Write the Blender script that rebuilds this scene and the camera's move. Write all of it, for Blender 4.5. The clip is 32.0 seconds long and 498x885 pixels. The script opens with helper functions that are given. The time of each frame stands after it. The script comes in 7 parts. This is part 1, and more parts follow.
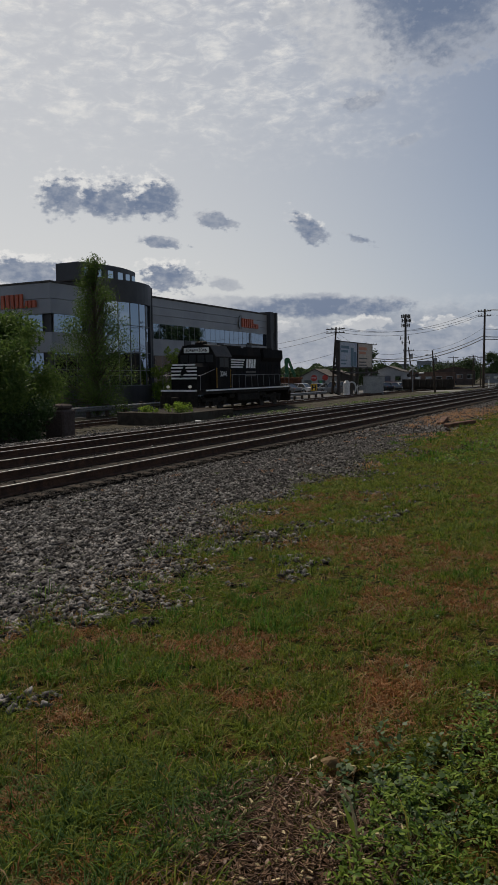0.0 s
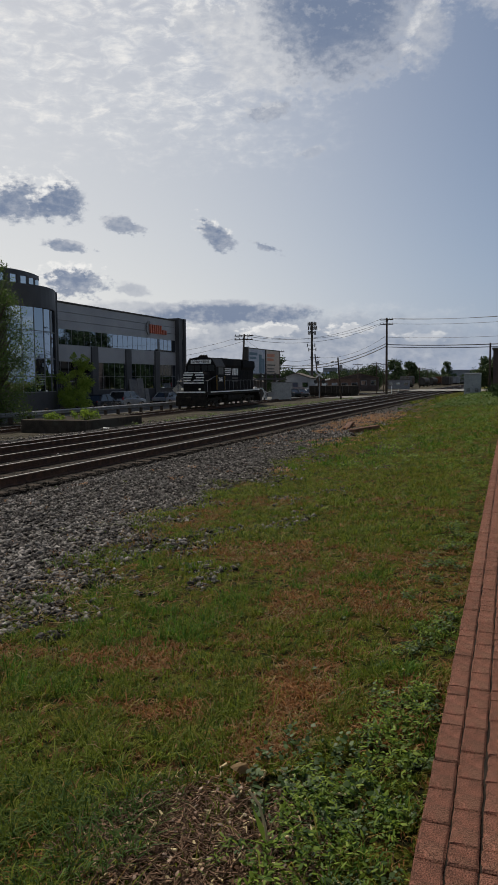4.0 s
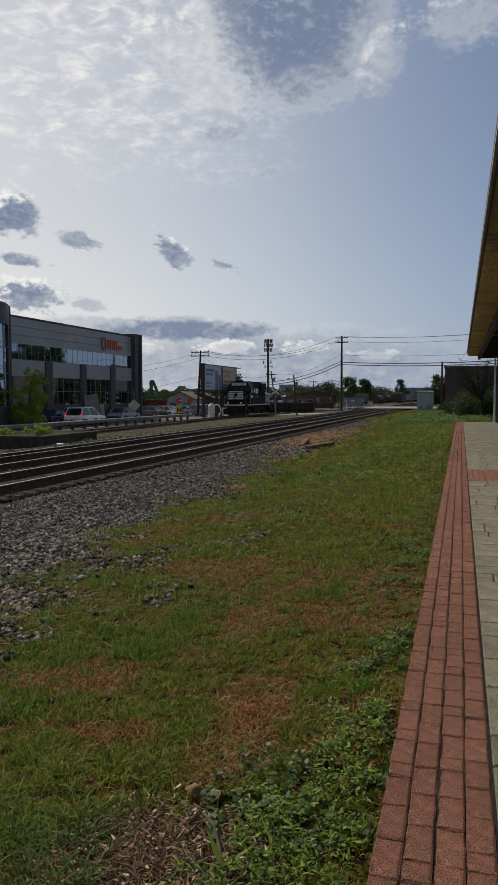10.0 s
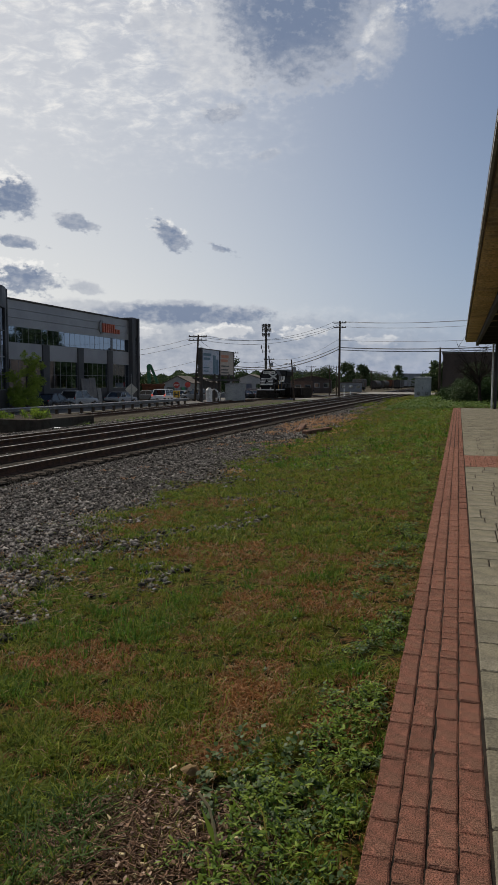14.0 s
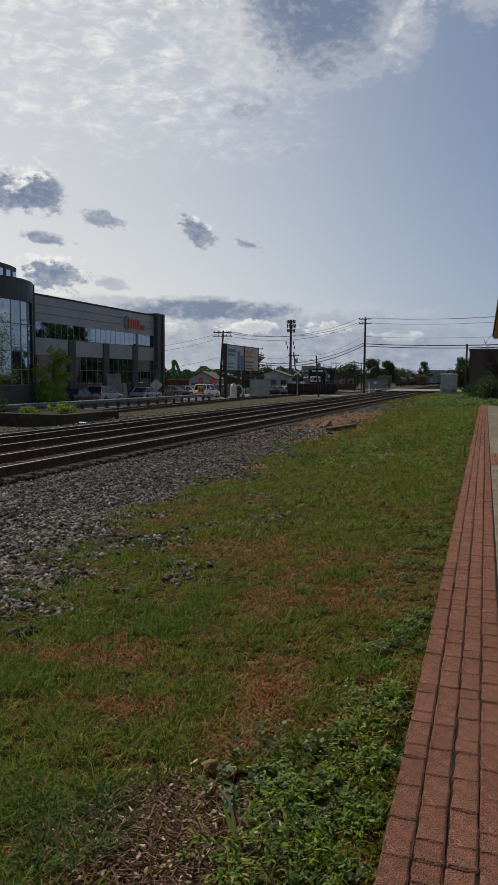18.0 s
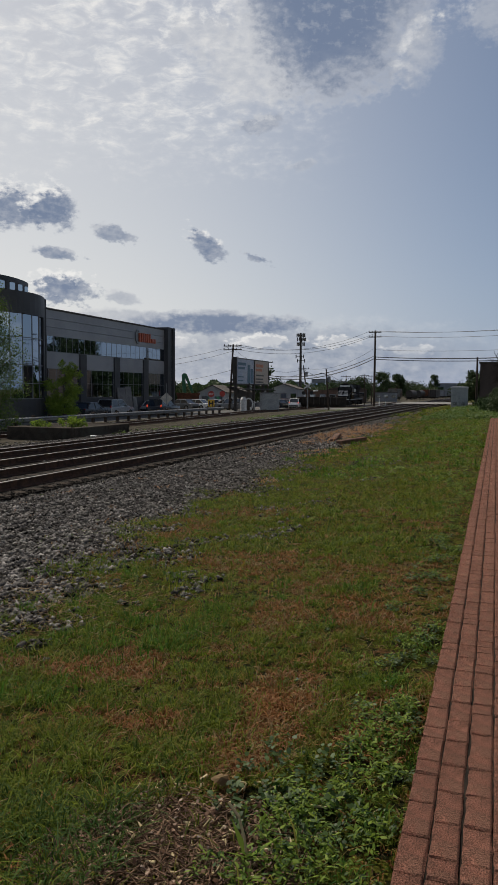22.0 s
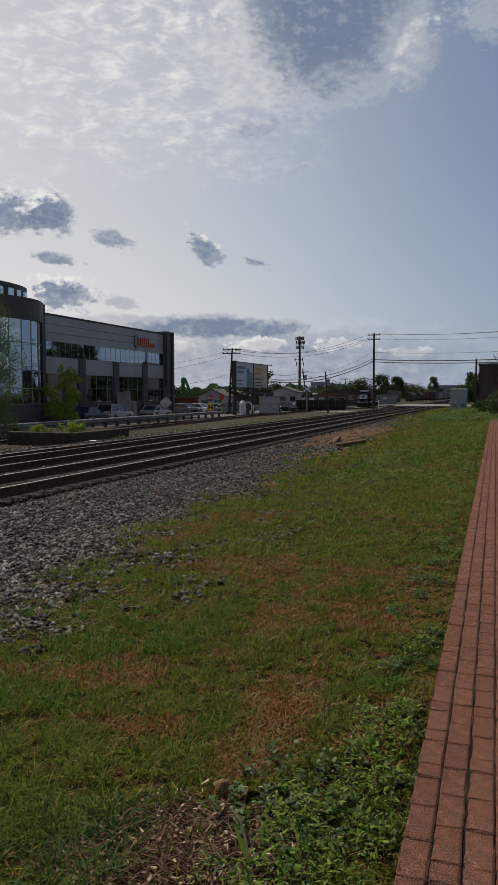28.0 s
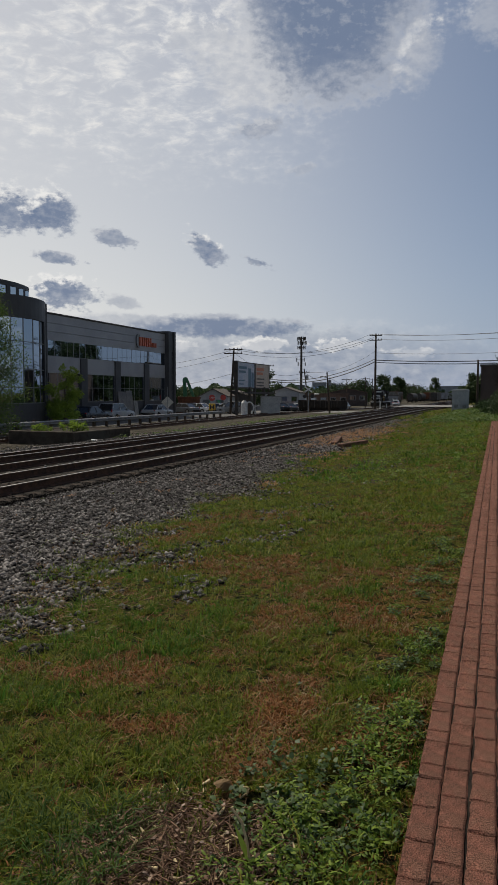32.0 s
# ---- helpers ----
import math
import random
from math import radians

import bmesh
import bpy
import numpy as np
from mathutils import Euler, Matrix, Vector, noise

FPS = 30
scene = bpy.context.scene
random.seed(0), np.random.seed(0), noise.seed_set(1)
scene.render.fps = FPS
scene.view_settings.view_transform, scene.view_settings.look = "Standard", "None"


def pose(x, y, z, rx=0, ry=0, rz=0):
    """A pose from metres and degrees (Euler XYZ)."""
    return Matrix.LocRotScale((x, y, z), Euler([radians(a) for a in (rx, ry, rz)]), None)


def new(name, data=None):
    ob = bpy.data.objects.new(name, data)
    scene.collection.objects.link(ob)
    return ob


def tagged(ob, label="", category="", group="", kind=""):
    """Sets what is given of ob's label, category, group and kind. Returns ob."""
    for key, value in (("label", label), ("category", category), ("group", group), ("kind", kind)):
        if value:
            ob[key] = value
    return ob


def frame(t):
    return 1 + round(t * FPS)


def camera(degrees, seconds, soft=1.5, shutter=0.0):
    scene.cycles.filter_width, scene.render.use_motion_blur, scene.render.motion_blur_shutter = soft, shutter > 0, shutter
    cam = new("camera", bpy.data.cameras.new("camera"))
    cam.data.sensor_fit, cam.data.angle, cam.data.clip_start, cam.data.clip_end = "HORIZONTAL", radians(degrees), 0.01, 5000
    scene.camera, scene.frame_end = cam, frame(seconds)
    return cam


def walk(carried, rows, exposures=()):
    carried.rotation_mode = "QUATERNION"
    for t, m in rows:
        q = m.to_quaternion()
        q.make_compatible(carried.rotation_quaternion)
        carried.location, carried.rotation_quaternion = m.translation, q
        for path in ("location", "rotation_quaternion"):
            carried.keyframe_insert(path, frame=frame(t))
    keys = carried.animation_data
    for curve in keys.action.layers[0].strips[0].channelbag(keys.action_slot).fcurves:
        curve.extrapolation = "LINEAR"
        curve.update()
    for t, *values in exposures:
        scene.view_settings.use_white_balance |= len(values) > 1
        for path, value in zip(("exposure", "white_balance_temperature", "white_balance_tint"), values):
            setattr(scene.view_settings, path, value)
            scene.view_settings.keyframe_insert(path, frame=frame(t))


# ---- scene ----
cam = camera(38.13, 32.0, soft=0.7)
PATH = [
    (0, pose(-0.0166, -0.0072, 1.6157, 84.593, 0.557, 27.745)),
    (0.5, pose(-0.0145, -0.0095, 1.6158, 84.648, 0.583, 26.812)),
    (1, pose(-0.0184, -0.0139, 1.6169, 84.560, 0.402, 25.824)),
    (1.5, pose(-0.0155, 0.0018, 1.6106, 84.359, 0.529, 24.702)),
    (2, pose(-0.0160, 0.0127, 1.6127, 84.127, 0.542, 23.566)),
    (2.5, pose(-0.0121, 0.0003, 1.6214, 84.168, 0.454, 22.485)),
    (3, pose(-0.0089, 0.0076, 1.6157, 84.370, 0.490, 21.647)),
    (3.5, pose(-0.0100, 0.0038, 1.6211, 84.635, 0.424, 21.075)),
    (4, pose(-0.0044, -0.0017, 1.6197, 85.027, 0.508, 20.557)),
    (4.5, pose(-0.0052, -0.0027, 1.6211, 85.380, 0.463, 20.031)),
    (6.5, pose(-0.0007, -0.0104, 1.6230, 86.639, 0.593, 18.489)),
    (7, pose(-0.0005, -0.0052, 1.6208, 86.967, 0.516, 18.238)),
    (7.5, pose(-0.0048, -0.0008, 1.6202, 87.001, 0.341, 17.991)),
    (8, pose(-0.0015, -0.0047, 1.6234, 86.556, 0.299, 17.774)),
    (8.5, pose(-0.0027, -0.0005, 1.6204, 86.081, 0.135, 17.558)),
    (9, pose(-0.0016, -0.0001, 1.6214, 86.128, 0.105, 17.386)),
    (9.5, pose(-0.0005, 0.0026, 1.6199, 86.307, 0.113, 17.238)),
    (10, pose(-0.0005, -0.0030, 1.6233, 86.303, 0.123, 17.097)),
    (10.5, pose(-0.0002, 0.0015, 1.6203, 86.511, 0.135, 17.014)),
    (11, pose(-0.0023, -0.0036, 1.6239, 86.377, 0.102, 16.935)),
    (11.5, pose(-0.0011, -0.0015, 1.6235, 86.315, 0.058, 16.849)),
    (12, pose(0.0014, -0.0030, 1.6239, 86.305, 0.133, 16.775)),
    (12.5, pose(-0.0008, -0.0042, 1.6243, 85.988, 0.029, 16.697)),
    (13, pose(0.0000, 0.0000, 1.6200, 85.521, 0.046, 16.655)),
    (13.5, pose(-0.0007, 0.0108, 1.6141, 85.289, -0.002, 16.719)),
    (14, pose(-0.0017, 0.0040, 1.6173, 85.105, -0.237, 16.905)),
    (14.5, pose(-0.0019, 0.0027, 1.6188, 84.073, -0.365, 17.317)),
    (16.5, pose(0.0069, 0.0023, 1.6190, 83.945, -0.388, 18.338)),
    (17, pose(0.0041, 0.0127, 1.6122, 84.095, -0.347, 18.549)),
    (17.5, pose(0.0042, 0.0052, 1.6161, 84.431, -0.432, 18.695)),
    (18, pose(0.0056, -0.0028, 1.6239, 84.774, -0.492, 18.844)),
    (18.5, pose(0.0034, 0.0091, 1.6167, 85.141, -0.521, 19.002)),
    (19, pose(0.0074, -0.0055, 1.6241, 85.350, -0.583, 19.145)),
    (19.5, pose(0.0067, 0.0015, 1.6219, 85.431, -0.580, 19.267)),
    (20, pose(0.0029, 0.0090, 1.6164, 85.440, -0.619, 19.353)),
    (20.5, pose(0.0055, 0.0061, 1.6192, 85.534, -0.546, 19.443)),
    (21, pose(0.0070, 0.0023, 1.6197, 85.785, -0.527, 19.544)),
    (21.5, pose(0.0089, -0.0041, 1.6227, 85.713, -0.454, 19.611)),
    (22, pose(0.0061, -0.0022, 1.6200, 85.825, -0.395, 19.639)),
    (22.5, pose(0.0092, -0.0005, 1.6208, 85.952, -0.312, 19.651)),
    (23, pose(0.0057, 0.0006, 1.6200, 86.056, -0.292, 19.641)),
    (23.5, pose(0.0095, -0.0019, 1.6232, 86.103, -0.177, 19.646)),
    (24, pose(0.0061, 0.0004, 1.6197, 86.014, -0.151, 19.648)),
    (24.5, pose(0.0085, -0.0044, 1.6215, 86.098, -0.125, 19.650)),
    (25, pose(0.0088, -0.0049, 1.6234, 86.182, -0.120, 19.646)),
    (25.5, pose(0.0090, -0.0049, 1.6222, 86.119, -0.093, 19.640)),
    (27.5, pose(0.0065, 0.0049, 1.6173, 86.179, 0.044, 19.599)),
    (28, pose(0.0093, -0.0015, 1.6223, 86.105, 0.050, 19.588)),
    (28.5, pose(0.0103, -0.0067, 1.6257, 86.155, 0.036, 19.587)),
    (29, pose(0.0100, -0.0058, 1.6243, 86.224, 0.041, 19.638)),
    (29.5, pose(0.0096, -0.0039, 1.6210, 86.358, 0.020, 19.644)),
    (30, pose(0.0094, -0.0040, 1.6231, 86.389, 0.003, 19.578)),
    (30.5, pose(0.0065, -0.0044, 1.6227, 86.171, 0.030, 19.524)),
    (31, pose(0.0090, -0.0011, 1.6229, 86.036, 0.041, 19.593)),
    (31.5, pose(0.0080, -0.0013, 1.6214, 86.108, -0.007, 19.654)),
    (32, pose(0.0022, 0.0037, 1.6185, 86.108, -0.183, 19.704)),
]
walk(cam, PATH, ((0, -0.24), (1, -0.17), (2, -0.10), (4, -0.03), (7, 0.0), (17, -0.02), (28, -0.10), (32, -0.10)))

# ---------------------------------------------------------------- light and sky
SUN_AZ, SUN_EL = 52.0, 50.0          # degrees left of the track's direction, degrees up
sun_dir = Vector((-math.sin(radians(SUN_AZ)) * math.cos(radians(SUN_EL)),
                  math.cos(radians(SUN_AZ)) * math.cos(radians(SUN_EL)), math.sin(radians(SUN_EL))))
sun = new("sun", bpy.data.lights.new("sun", "SUN"))
sun.data.energy, sun.data.angle, sun.data.color = 4.7, radians(0.6), (1.0, 0.90, 0.74)
sun.matrix_world = Matrix.Translation((0, 0, 60)) @ sun_dir.to_track_quat("Z", "Y").to_matrix().to_4x4()


class Nodes:
    """A short way to write node trees."""

    def __init__(self, tree):
        self.t = tree
        tree.nodes.clear()

    def n(self, kind, **kw):
        node = self.t.nodes.new(kind)
        for key, value in kw.items():
            if key == "props":
                for p, v in value.items():
                    setattr(node, p, v)
            else:
                k = int(key[1:]) if key[0] == "i" and key[1:].isdigit() else key.replace("_", " ")
                sock = node.inputs[k]
                if hasattr(value, "is_output"):
                    self.t.links.new(value, sock)
                else:
                    sock.default_value = value
        return node

    def math(self, op, a, b=0.0, c=0.0, clamp=False):
        return self.n("ShaderNodeMath", props={"operation": op, "use_clamp": clamp}, i0=a, i1=b, i2=c).outputs[0]

    def mix(self, f, a, b, blend="MIX"):
        node = self.n("ShaderNodeMix", props={"data_type": "RGBA", "blend_type": blend})
        for sock, v in ((node.inputs[0], f), (node.inputs[6], a), (node.inputs[7], b)):
            if hasattr(v, "is_output"):
                self.t.links.new(v, sock)
            else:
                sock.default_value = v if sock.type == "VALUE" else (*v[:3], 1)
        return node.outputs[2]

    def noise(self, vec, scale, detail=4, rough=0.55, w=0.0):
        return self.n("ShaderNodeTexNoise", props={"noise_dimensions": "3D"}, Vector=vec, Scale=scale, Detail=detail, Roughness=rough, Distortion=w).outputs[0]

    def step(self, v, a, b):
        return self.n("ShaderNodeMapRange", props={"interpolation_type": "SMOOTHSTEP", "clamp": True}, i0=v, i1=a, i2=b, i3=0.0, i4=1.0).outputs[0]


def build_world():
    world = bpy.data.worlds.new("sky")
    scene.world = world
    world.use_nodes = True
    k = Nodes(world.node_tree)
    sky = k.n("ShaderNodeTexSky", props={"sky_type": "NISHITA", "sun_disc": False, "sun_elevation": radians(SUN_EL),
              "sun_rotation": radians(-SUN_AZ), "air_density": 1.0, "dust_density": 1.2, "ozone_density": 1.6}).outputs[0]
    d = k.n("ShaderNodeTexCoord").outputs["Generated"]
    xyz = k.n("ShaderNodeSeparateXYZ", Vector=d).outputs
    az = k.math("MULTIPLY", k.math("ARCTAN2", k.math("MULTIPLY", xyz[0], -1.0), xyz[1]), 57.2958)
    el = k.math("MULTIPLY", k.math("ARCSINE", xyz[2]), 57.2958)
    flat = k.n("ShaderNodeCombineXYZ", X=az, Y=k.math("MULTIPLY", el, 1.5), Z=0.0).outputs[0]
    wob = k.noise(flat, 0.38, 6, 0.56)
    fine, tiny = k.noise(flat, 1.25, 5, 0.56), k.noise(flat, 3.4, 4, 0.55)
    # thin bright veil, whiter towards the sun and the horizon
    toward = k.n("ShaderNodeVectorMath", props={"operation": "DOT_PRODUCT"}, i0=d, i1=tuple(sun_dir)).outputs["Value"]
    haze = k.math("SUBTRACT", toward, k.math("MULTIPLY", k.math("MINIMUM", el, 30.0), 0.010))
    glow = k.math("POWER", k.math("MAXIMUM", k.math("ADD", haze, 0.1), 0.0), 3.0)
    base = k.n("ShaderNodeVectorMath", props={"operation": "SCALE"}, i0=sky, Scale=SKY).outputs[0]
    low = k.math("POWER", k.math("SUBTRACT", 1.0, k.math("MAXIMUM", xyz[2], 0.0)), 6.0)
    veil = k.math("ADD", k.math("MULTIPLY", glow, 1.25), k.math("MULTIPLY", low, 0.58), clamp=True)
    tone = k.mix(k.step(haze, 0.36, 0.66), (0.37, 0.47, 0.70), (0.90, 0.885, 0.86))
    col = k.mix(veil, base, tone)
    # the same noises a little nearer to the sun give the lit side of each billow
    near = k.n("ShaderNodeVectorMath", props={"operation": "ADD"}, i0=flat, i1=(0.45, 0.95, 0.0)).outputs[0]
    wob_n, fine_n, tiny_n = k.noise(near, 0.38, 6, 0.56), k.noise(near, 1.25, 5, 0.56), k.noise(near, 3.4, 4, 0.55)

    def ragged(a, b, c):
        both = k.math("ADD", k.math("MULTIPLY", k.math("SUBTRACT", a, 0.5), 2.0), k.math("MULTIPLY", k.math("SUBTRACT", b, 0.5), 2.2))
        return k.math("ADD", both, k.math("MULTIPLY", k.math("SUBTRACT", c, 0.5), 0.4))
    rough, rough_n = ragged(wob, fine, tiny), ragged(wob_n, fine_n, tiny_n)
    lit = k.math("SUBTRACT", rough, rough_n)
    # high broken cloud towards the sun, in thin ripples
    rip = k.n("ShaderNodeCombineXYZ", X=k.math("ADD", az, k.math("MULTIPLY", el, 0.35)), Y=k.math("MULTIPLY", el, 2.6), Z=3.0).outputs[0]
    ripple = k.noise(rip, 0.52, 8, 0.60, 0.5)
    sheet = k.step(k.math("ADD", k.math("MULTIPLY", wob, 0.40), k.math("MULTIPLY", ripple, 0.60)), 0.40, 0.66)
    high = k.math("MULTIPLY", k.step(k.math("ADD", el, k.math("MULTIPLY", rough, 2.2)), 14.5, 21.0), k.math("MULTIPLY", k.step(k.math("ADD", az, k.math("MULTIPLY", rough, 2.0)), 11.0, 24.0), k.step(toward, 0.35, 0.70)))
    puff = k.mix(k.math("ADD", 0.62, k.math("ADD", k.math("MULTIPLY", lit, 0.30), k.math("MULTIPLY", k.math("SUBTRACT", ripple, 0.5), 1.6)), clamp=True), (0.50, 0.56, 0.66), (0.92, 0.905, 0.88))
    col = k.mix(k.math("MULTIPLY", k.math("ADD", 0.10, k.math("MULTIPLY", sheet, 0.80)), high), col, puff)
    # unseen sunlit broken cloud opposite the sun, added to brighten sides facing the camera
    back = k.math("MULTIPLY", k.step(toward, -0.10, -0.45), k.step(k.math("ADD", el, k.math("MULTIPLY", rough, 6.0)), 0.0, 9.0))
    bank = k.step(wob, 0.36, 0.56)
    col = k.mix(k.math("MULTIPLY", k.math("MULTIPLY", back, bank), 0.9), col, (1.10, 1.08, 1.04))
    # single clouds: azimuth, elevation, half width, half height, slope, darkness, raggedness, thickness, softness, bright rim
    for a, e, w, h, tilt, dark, rag, thick, soft, rim in CLOUDS:
        step_a, step_e = min(0.55, 0.30 * w), min(1.05, 0.50 * h)
        da = k.math("SUBTRACT", az, a)
        dx = k.math("DIVIDE", da, w)
        dy = k.math("DIVIDE", k.math("SUBTRACT", k.math("SUBTRACT", el, e), k.math("MULTIPLY", da, tilt)), h)

        def thickness(u, v, rg):
            r2 = k.math("ADD", k.math("MULTIPLY", u, u), k.math("MULTIPLY", v, v))
            return k.math("ADD", k.math("SUBTRACT", 1.0, k.math("SQRT", r2)), k.math("MULTIPLY", rg, rag))
        bumpy = thickness(dx, dy, rough)
        ahead = thickness(k.math("ADD", dx, step_a / w), k.math("ADD", dy, (step_e - step_a * tilt) / h), rough_n)
        cover = k.step(bumpy, -0.06, soft)
        thin = k.math("MULTIPLY", k.math("SUBTRACT", 1.0, k.step(bumpy, 0.0, 0.40)), rim)
        bright = k.math("MAXIMUM", k.math("MULTIPLY", k.math("SUBTRACT", 1.0, k.step(ahead, -0.34, 0.12)), 1.0 if h > 1.0 or dark < 0.4 else 0.3), thin)
        body = k.math("MULTIPLY", k.math("SUBTRACT", 1.0, k.math("ADD", k.math("MULTIPLY", lit, 0.34), k.math("MULTIPLY", k.math("SUBTRACT", 0.5, wob), 0.8))), dark, clamp=True)
        shade = k.mix(bright, k.mix(body, (0.80, 0.80, 0.80), (0.182, 0.236, 0.352)), (0.93, 0.92, 0.90))
        col = k.mix(k.math("MULTIPLY", cover, thick), col, shade)
    bg = k.n("ShaderNodeBackground", Color=col, Strength=WORLD)
    out = k.n("ShaderNodeOutputWorld", Surface=bg.outputs[0])


SKY, WORLD = 0.063, 0.95
CLOUDS = [
    (19.5, 24.0, 5.0, 4.2, 0.0, 0.30, 0.45, 0.60, 0.6, 0.2), (13.6, 28.6, 8.2, 8.4, 0.0, 0.70, 0.24, 0.97, 0.36, 0.7), (13.2, 29.4, 7.6, 8.9, 0.0, 1.0, 0.24, 0.96, 0.50, 0.0),
    (7.0, 23.8, 2.0, 2.4, -0.2, 0.45, 0.45, 0.62, 0.7, 0.3), (0.8, 25.8, 4.8, 1.9, 0.0, 0.42, 0.6, 0.55, 0.7, 0.3), (23.5, 25.5, 3.6, 1.4, 0.0, 0.35, 0.9, 0.5, 0.5, 0.3),
    (18.9, 19.7, 2.3, 0.8, -0.15, 0.70, 0.8, 0.75, 0.5, 0.0), (15.6, 16.9, 1.1, 0.40, -0.25, 0.62, 0.8, 0.42, 0.5, 0.0),
    (41.0, 13.4, 3.2, 1.9, 0.0, 0.88, 0.60, 0.92, 0.42, 0.1), (37.8, 13.2, 3.0, 1.9, 0.0, 0.88, 0.60, 0.92, 0.42, 0.1), (34.8, 13.5, 2.1, 1.9, 0.0, 0.92, 0.58, 0.95, 0.42, 0.05),
    (30.2, 11.8, 1.9, 0.62, 0.22, 0.78, 0.9, 0.85, 0.45, 0.0), (34.2, 10.1, 2.0, 0.50, 0.12, 0.85, 0.8, 0.90, 0.40, 0.0), (33.9, 7.7, 2.6, 1.5, 0.1, 0.88, 0.75, 0.95, 0.42, 0.05),
    (22.9, 11.05, 1.75, 1.15, 0.45, 0.90, 0.62, 0.95, 0.40, 0.05), (18.9, 10.1, 1.15, 0.34, 0.35, 0.80, 1.0, 0.85, 0.40, 0.0), (29.5, 7.0, 1.5, 0.55, 0.1, 0.55, 0.7, 0.7, 0.5, 0.0), (44.6, 7.8, 4.2, 1.5, 0.0, 0.85, 0.7, 0.9, 0.3, 0.1),
    (18.0, 1.8, 22.0, 4.2, 0.0, 0.80, 0.20, 0.66, 0.6, 0.0), (22.3, 5.2, 8.4, 1.0, 0.0, 0.95, 0.42, 0.92, 0.35, 0.0), (30.0, 5.6, 5.0, 0.7, 0.0, 0.55, 0.5, 0.6, 0.5, 0.0),
    (18.9, 3.8, 2.4, 0.62, 0.0, 0.22, 0.8, 0.80, 0.35, 0.3), (12.4, 3.8, 2.0, 0.55, 0.0, 0.22, 0.9, 0.70, 0.4, 0.3), (25.2, 3.8, 1.7, 0.5, 0.0, 0.2, 0.9, 0.65, 0.4, 0.3), (7.0, 3.2, 2.0, 0.4, 0.0, 0.2, 1.0, 0.45, 0.5, 0.3),
]
build_world()


# ---------------------------------------------------------------- materials
def surface(name, a, b, scale=3.0, rough=0.8, metal=0.0, bump=0.3, fine=40.0, third=None, vary=0.0, island=0.0, coat=0.0, spread=(0.38, 0.62), size=0.02, speck=0.56):
    """Two colours mixed by a broad noise, a fine grain, relief, and a change from piece to piece."""
    m = bpy.data.materials.new(name)
    m.use_nodes = True
    k = Nodes(m.node_tree)
    p = k.n("ShaderNodeTexCoord").outputs["Object"]
    broad = k.noise(p, scale, 5, 0.6)
    grain = k.step(k.noise(p, fine, 4, 0.6), 0.30, 0.70)
    col = k.mix(k.step(broad, *spread), a, b)
    if third:
        col = k.mix(k.step(k.noise(p, scale * 0.37, 4, 0.65), 0.52, 0.66), col, third)
    light = k.math("ADD", 1.0 - speck / 2, k.math("MULTIPLY", grain, speck))
    if vary:
        r = k.n("ShaderNodeObjectInfo").outputs["Random"]
        light = k.math("MULTIPLY", light, k.math("ADD", 1.0 - vary / 2, k.math("MULTIPLY", r, vary)))
    if island:
        r = k.n("ShaderNodeNewGeometry").outputs["Random Per Island"]
        light = k.math("MULTIPLY", light, k.math("ADD", 1.0 - island / 2, k.math("MULTIPLY", r, island)))
    grey = k.n("ShaderNodeCombineXYZ", X=light, Y=light, Z=light).outputs[0]
    col = k.mix(1.0, col, grey, "MULTIPLY")
    bs = k.n("ShaderNodeBsdfPrincipled", Base_Color=col, Metallic=metal, Coat_Weight=coat, Specular_IOR_Level=0.1 if rough >= 0.8 else 0.45,
             Roughness=k.math("ADD", rough - 0.08, k.math("MULTIPLY", broad, 0.16)))
    if bump:
        bp = k.n("ShaderNodeBump", Strength=bump, Distance=size, Height=k.math("ADD", k.math("MULTIPLY", grain, 0.6), broad))
        k.t.links.new(bp.outputs[0], bs.inputs["Normal"])
    k.n("ShaderNodeOutputMaterial", Surface=bs.outputs[0])
    return m


def glass(name, tint=(0.30, 0.36, 0.42), rough=0.03, metal=0.6):
    """Dark glazing that mirrors the sky."""
    m = bpy.data.materials.new(name)
    m.use_nodes = True
    k = Nodes(m.node_tree)
    p = k.n("ShaderNodeTexCoord").outputs["Object"]
    w = k.noise(p, 0.35, 2, 0.4)
    bs = k.n("ShaderNodeBsdfPrincipled", Base_Color=(*tint, 1), Roughness=rough, IOR=1.6, Specular_IOR_Level=0.9, Metallic=metal)
    bp = k.n("ShaderNodeBump", Strength=0.03, Distance=0.05, Height=w)
    k.t.links.new(bp.outputs[0], bs.inputs["Normal"])
    k.n("ShaderNodeOutputMaterial", Surface=bs.outputs[0])
    return m


def glowing(name, col, power):
    m = bpy.data.materials.new(name)
    m.use_nodes = True
    k = Nodes(m.node_tree)
    bs = k.n("ShaderNodeBsdfPrincipled", Base_Color=(*col, 1), Roughness=0.3, Emission_Color=(*col, 1), Emission_Strength=power)
    k.n("ShaderNodeOutputMaterial", Surface=bs.outputs[0])
    return m


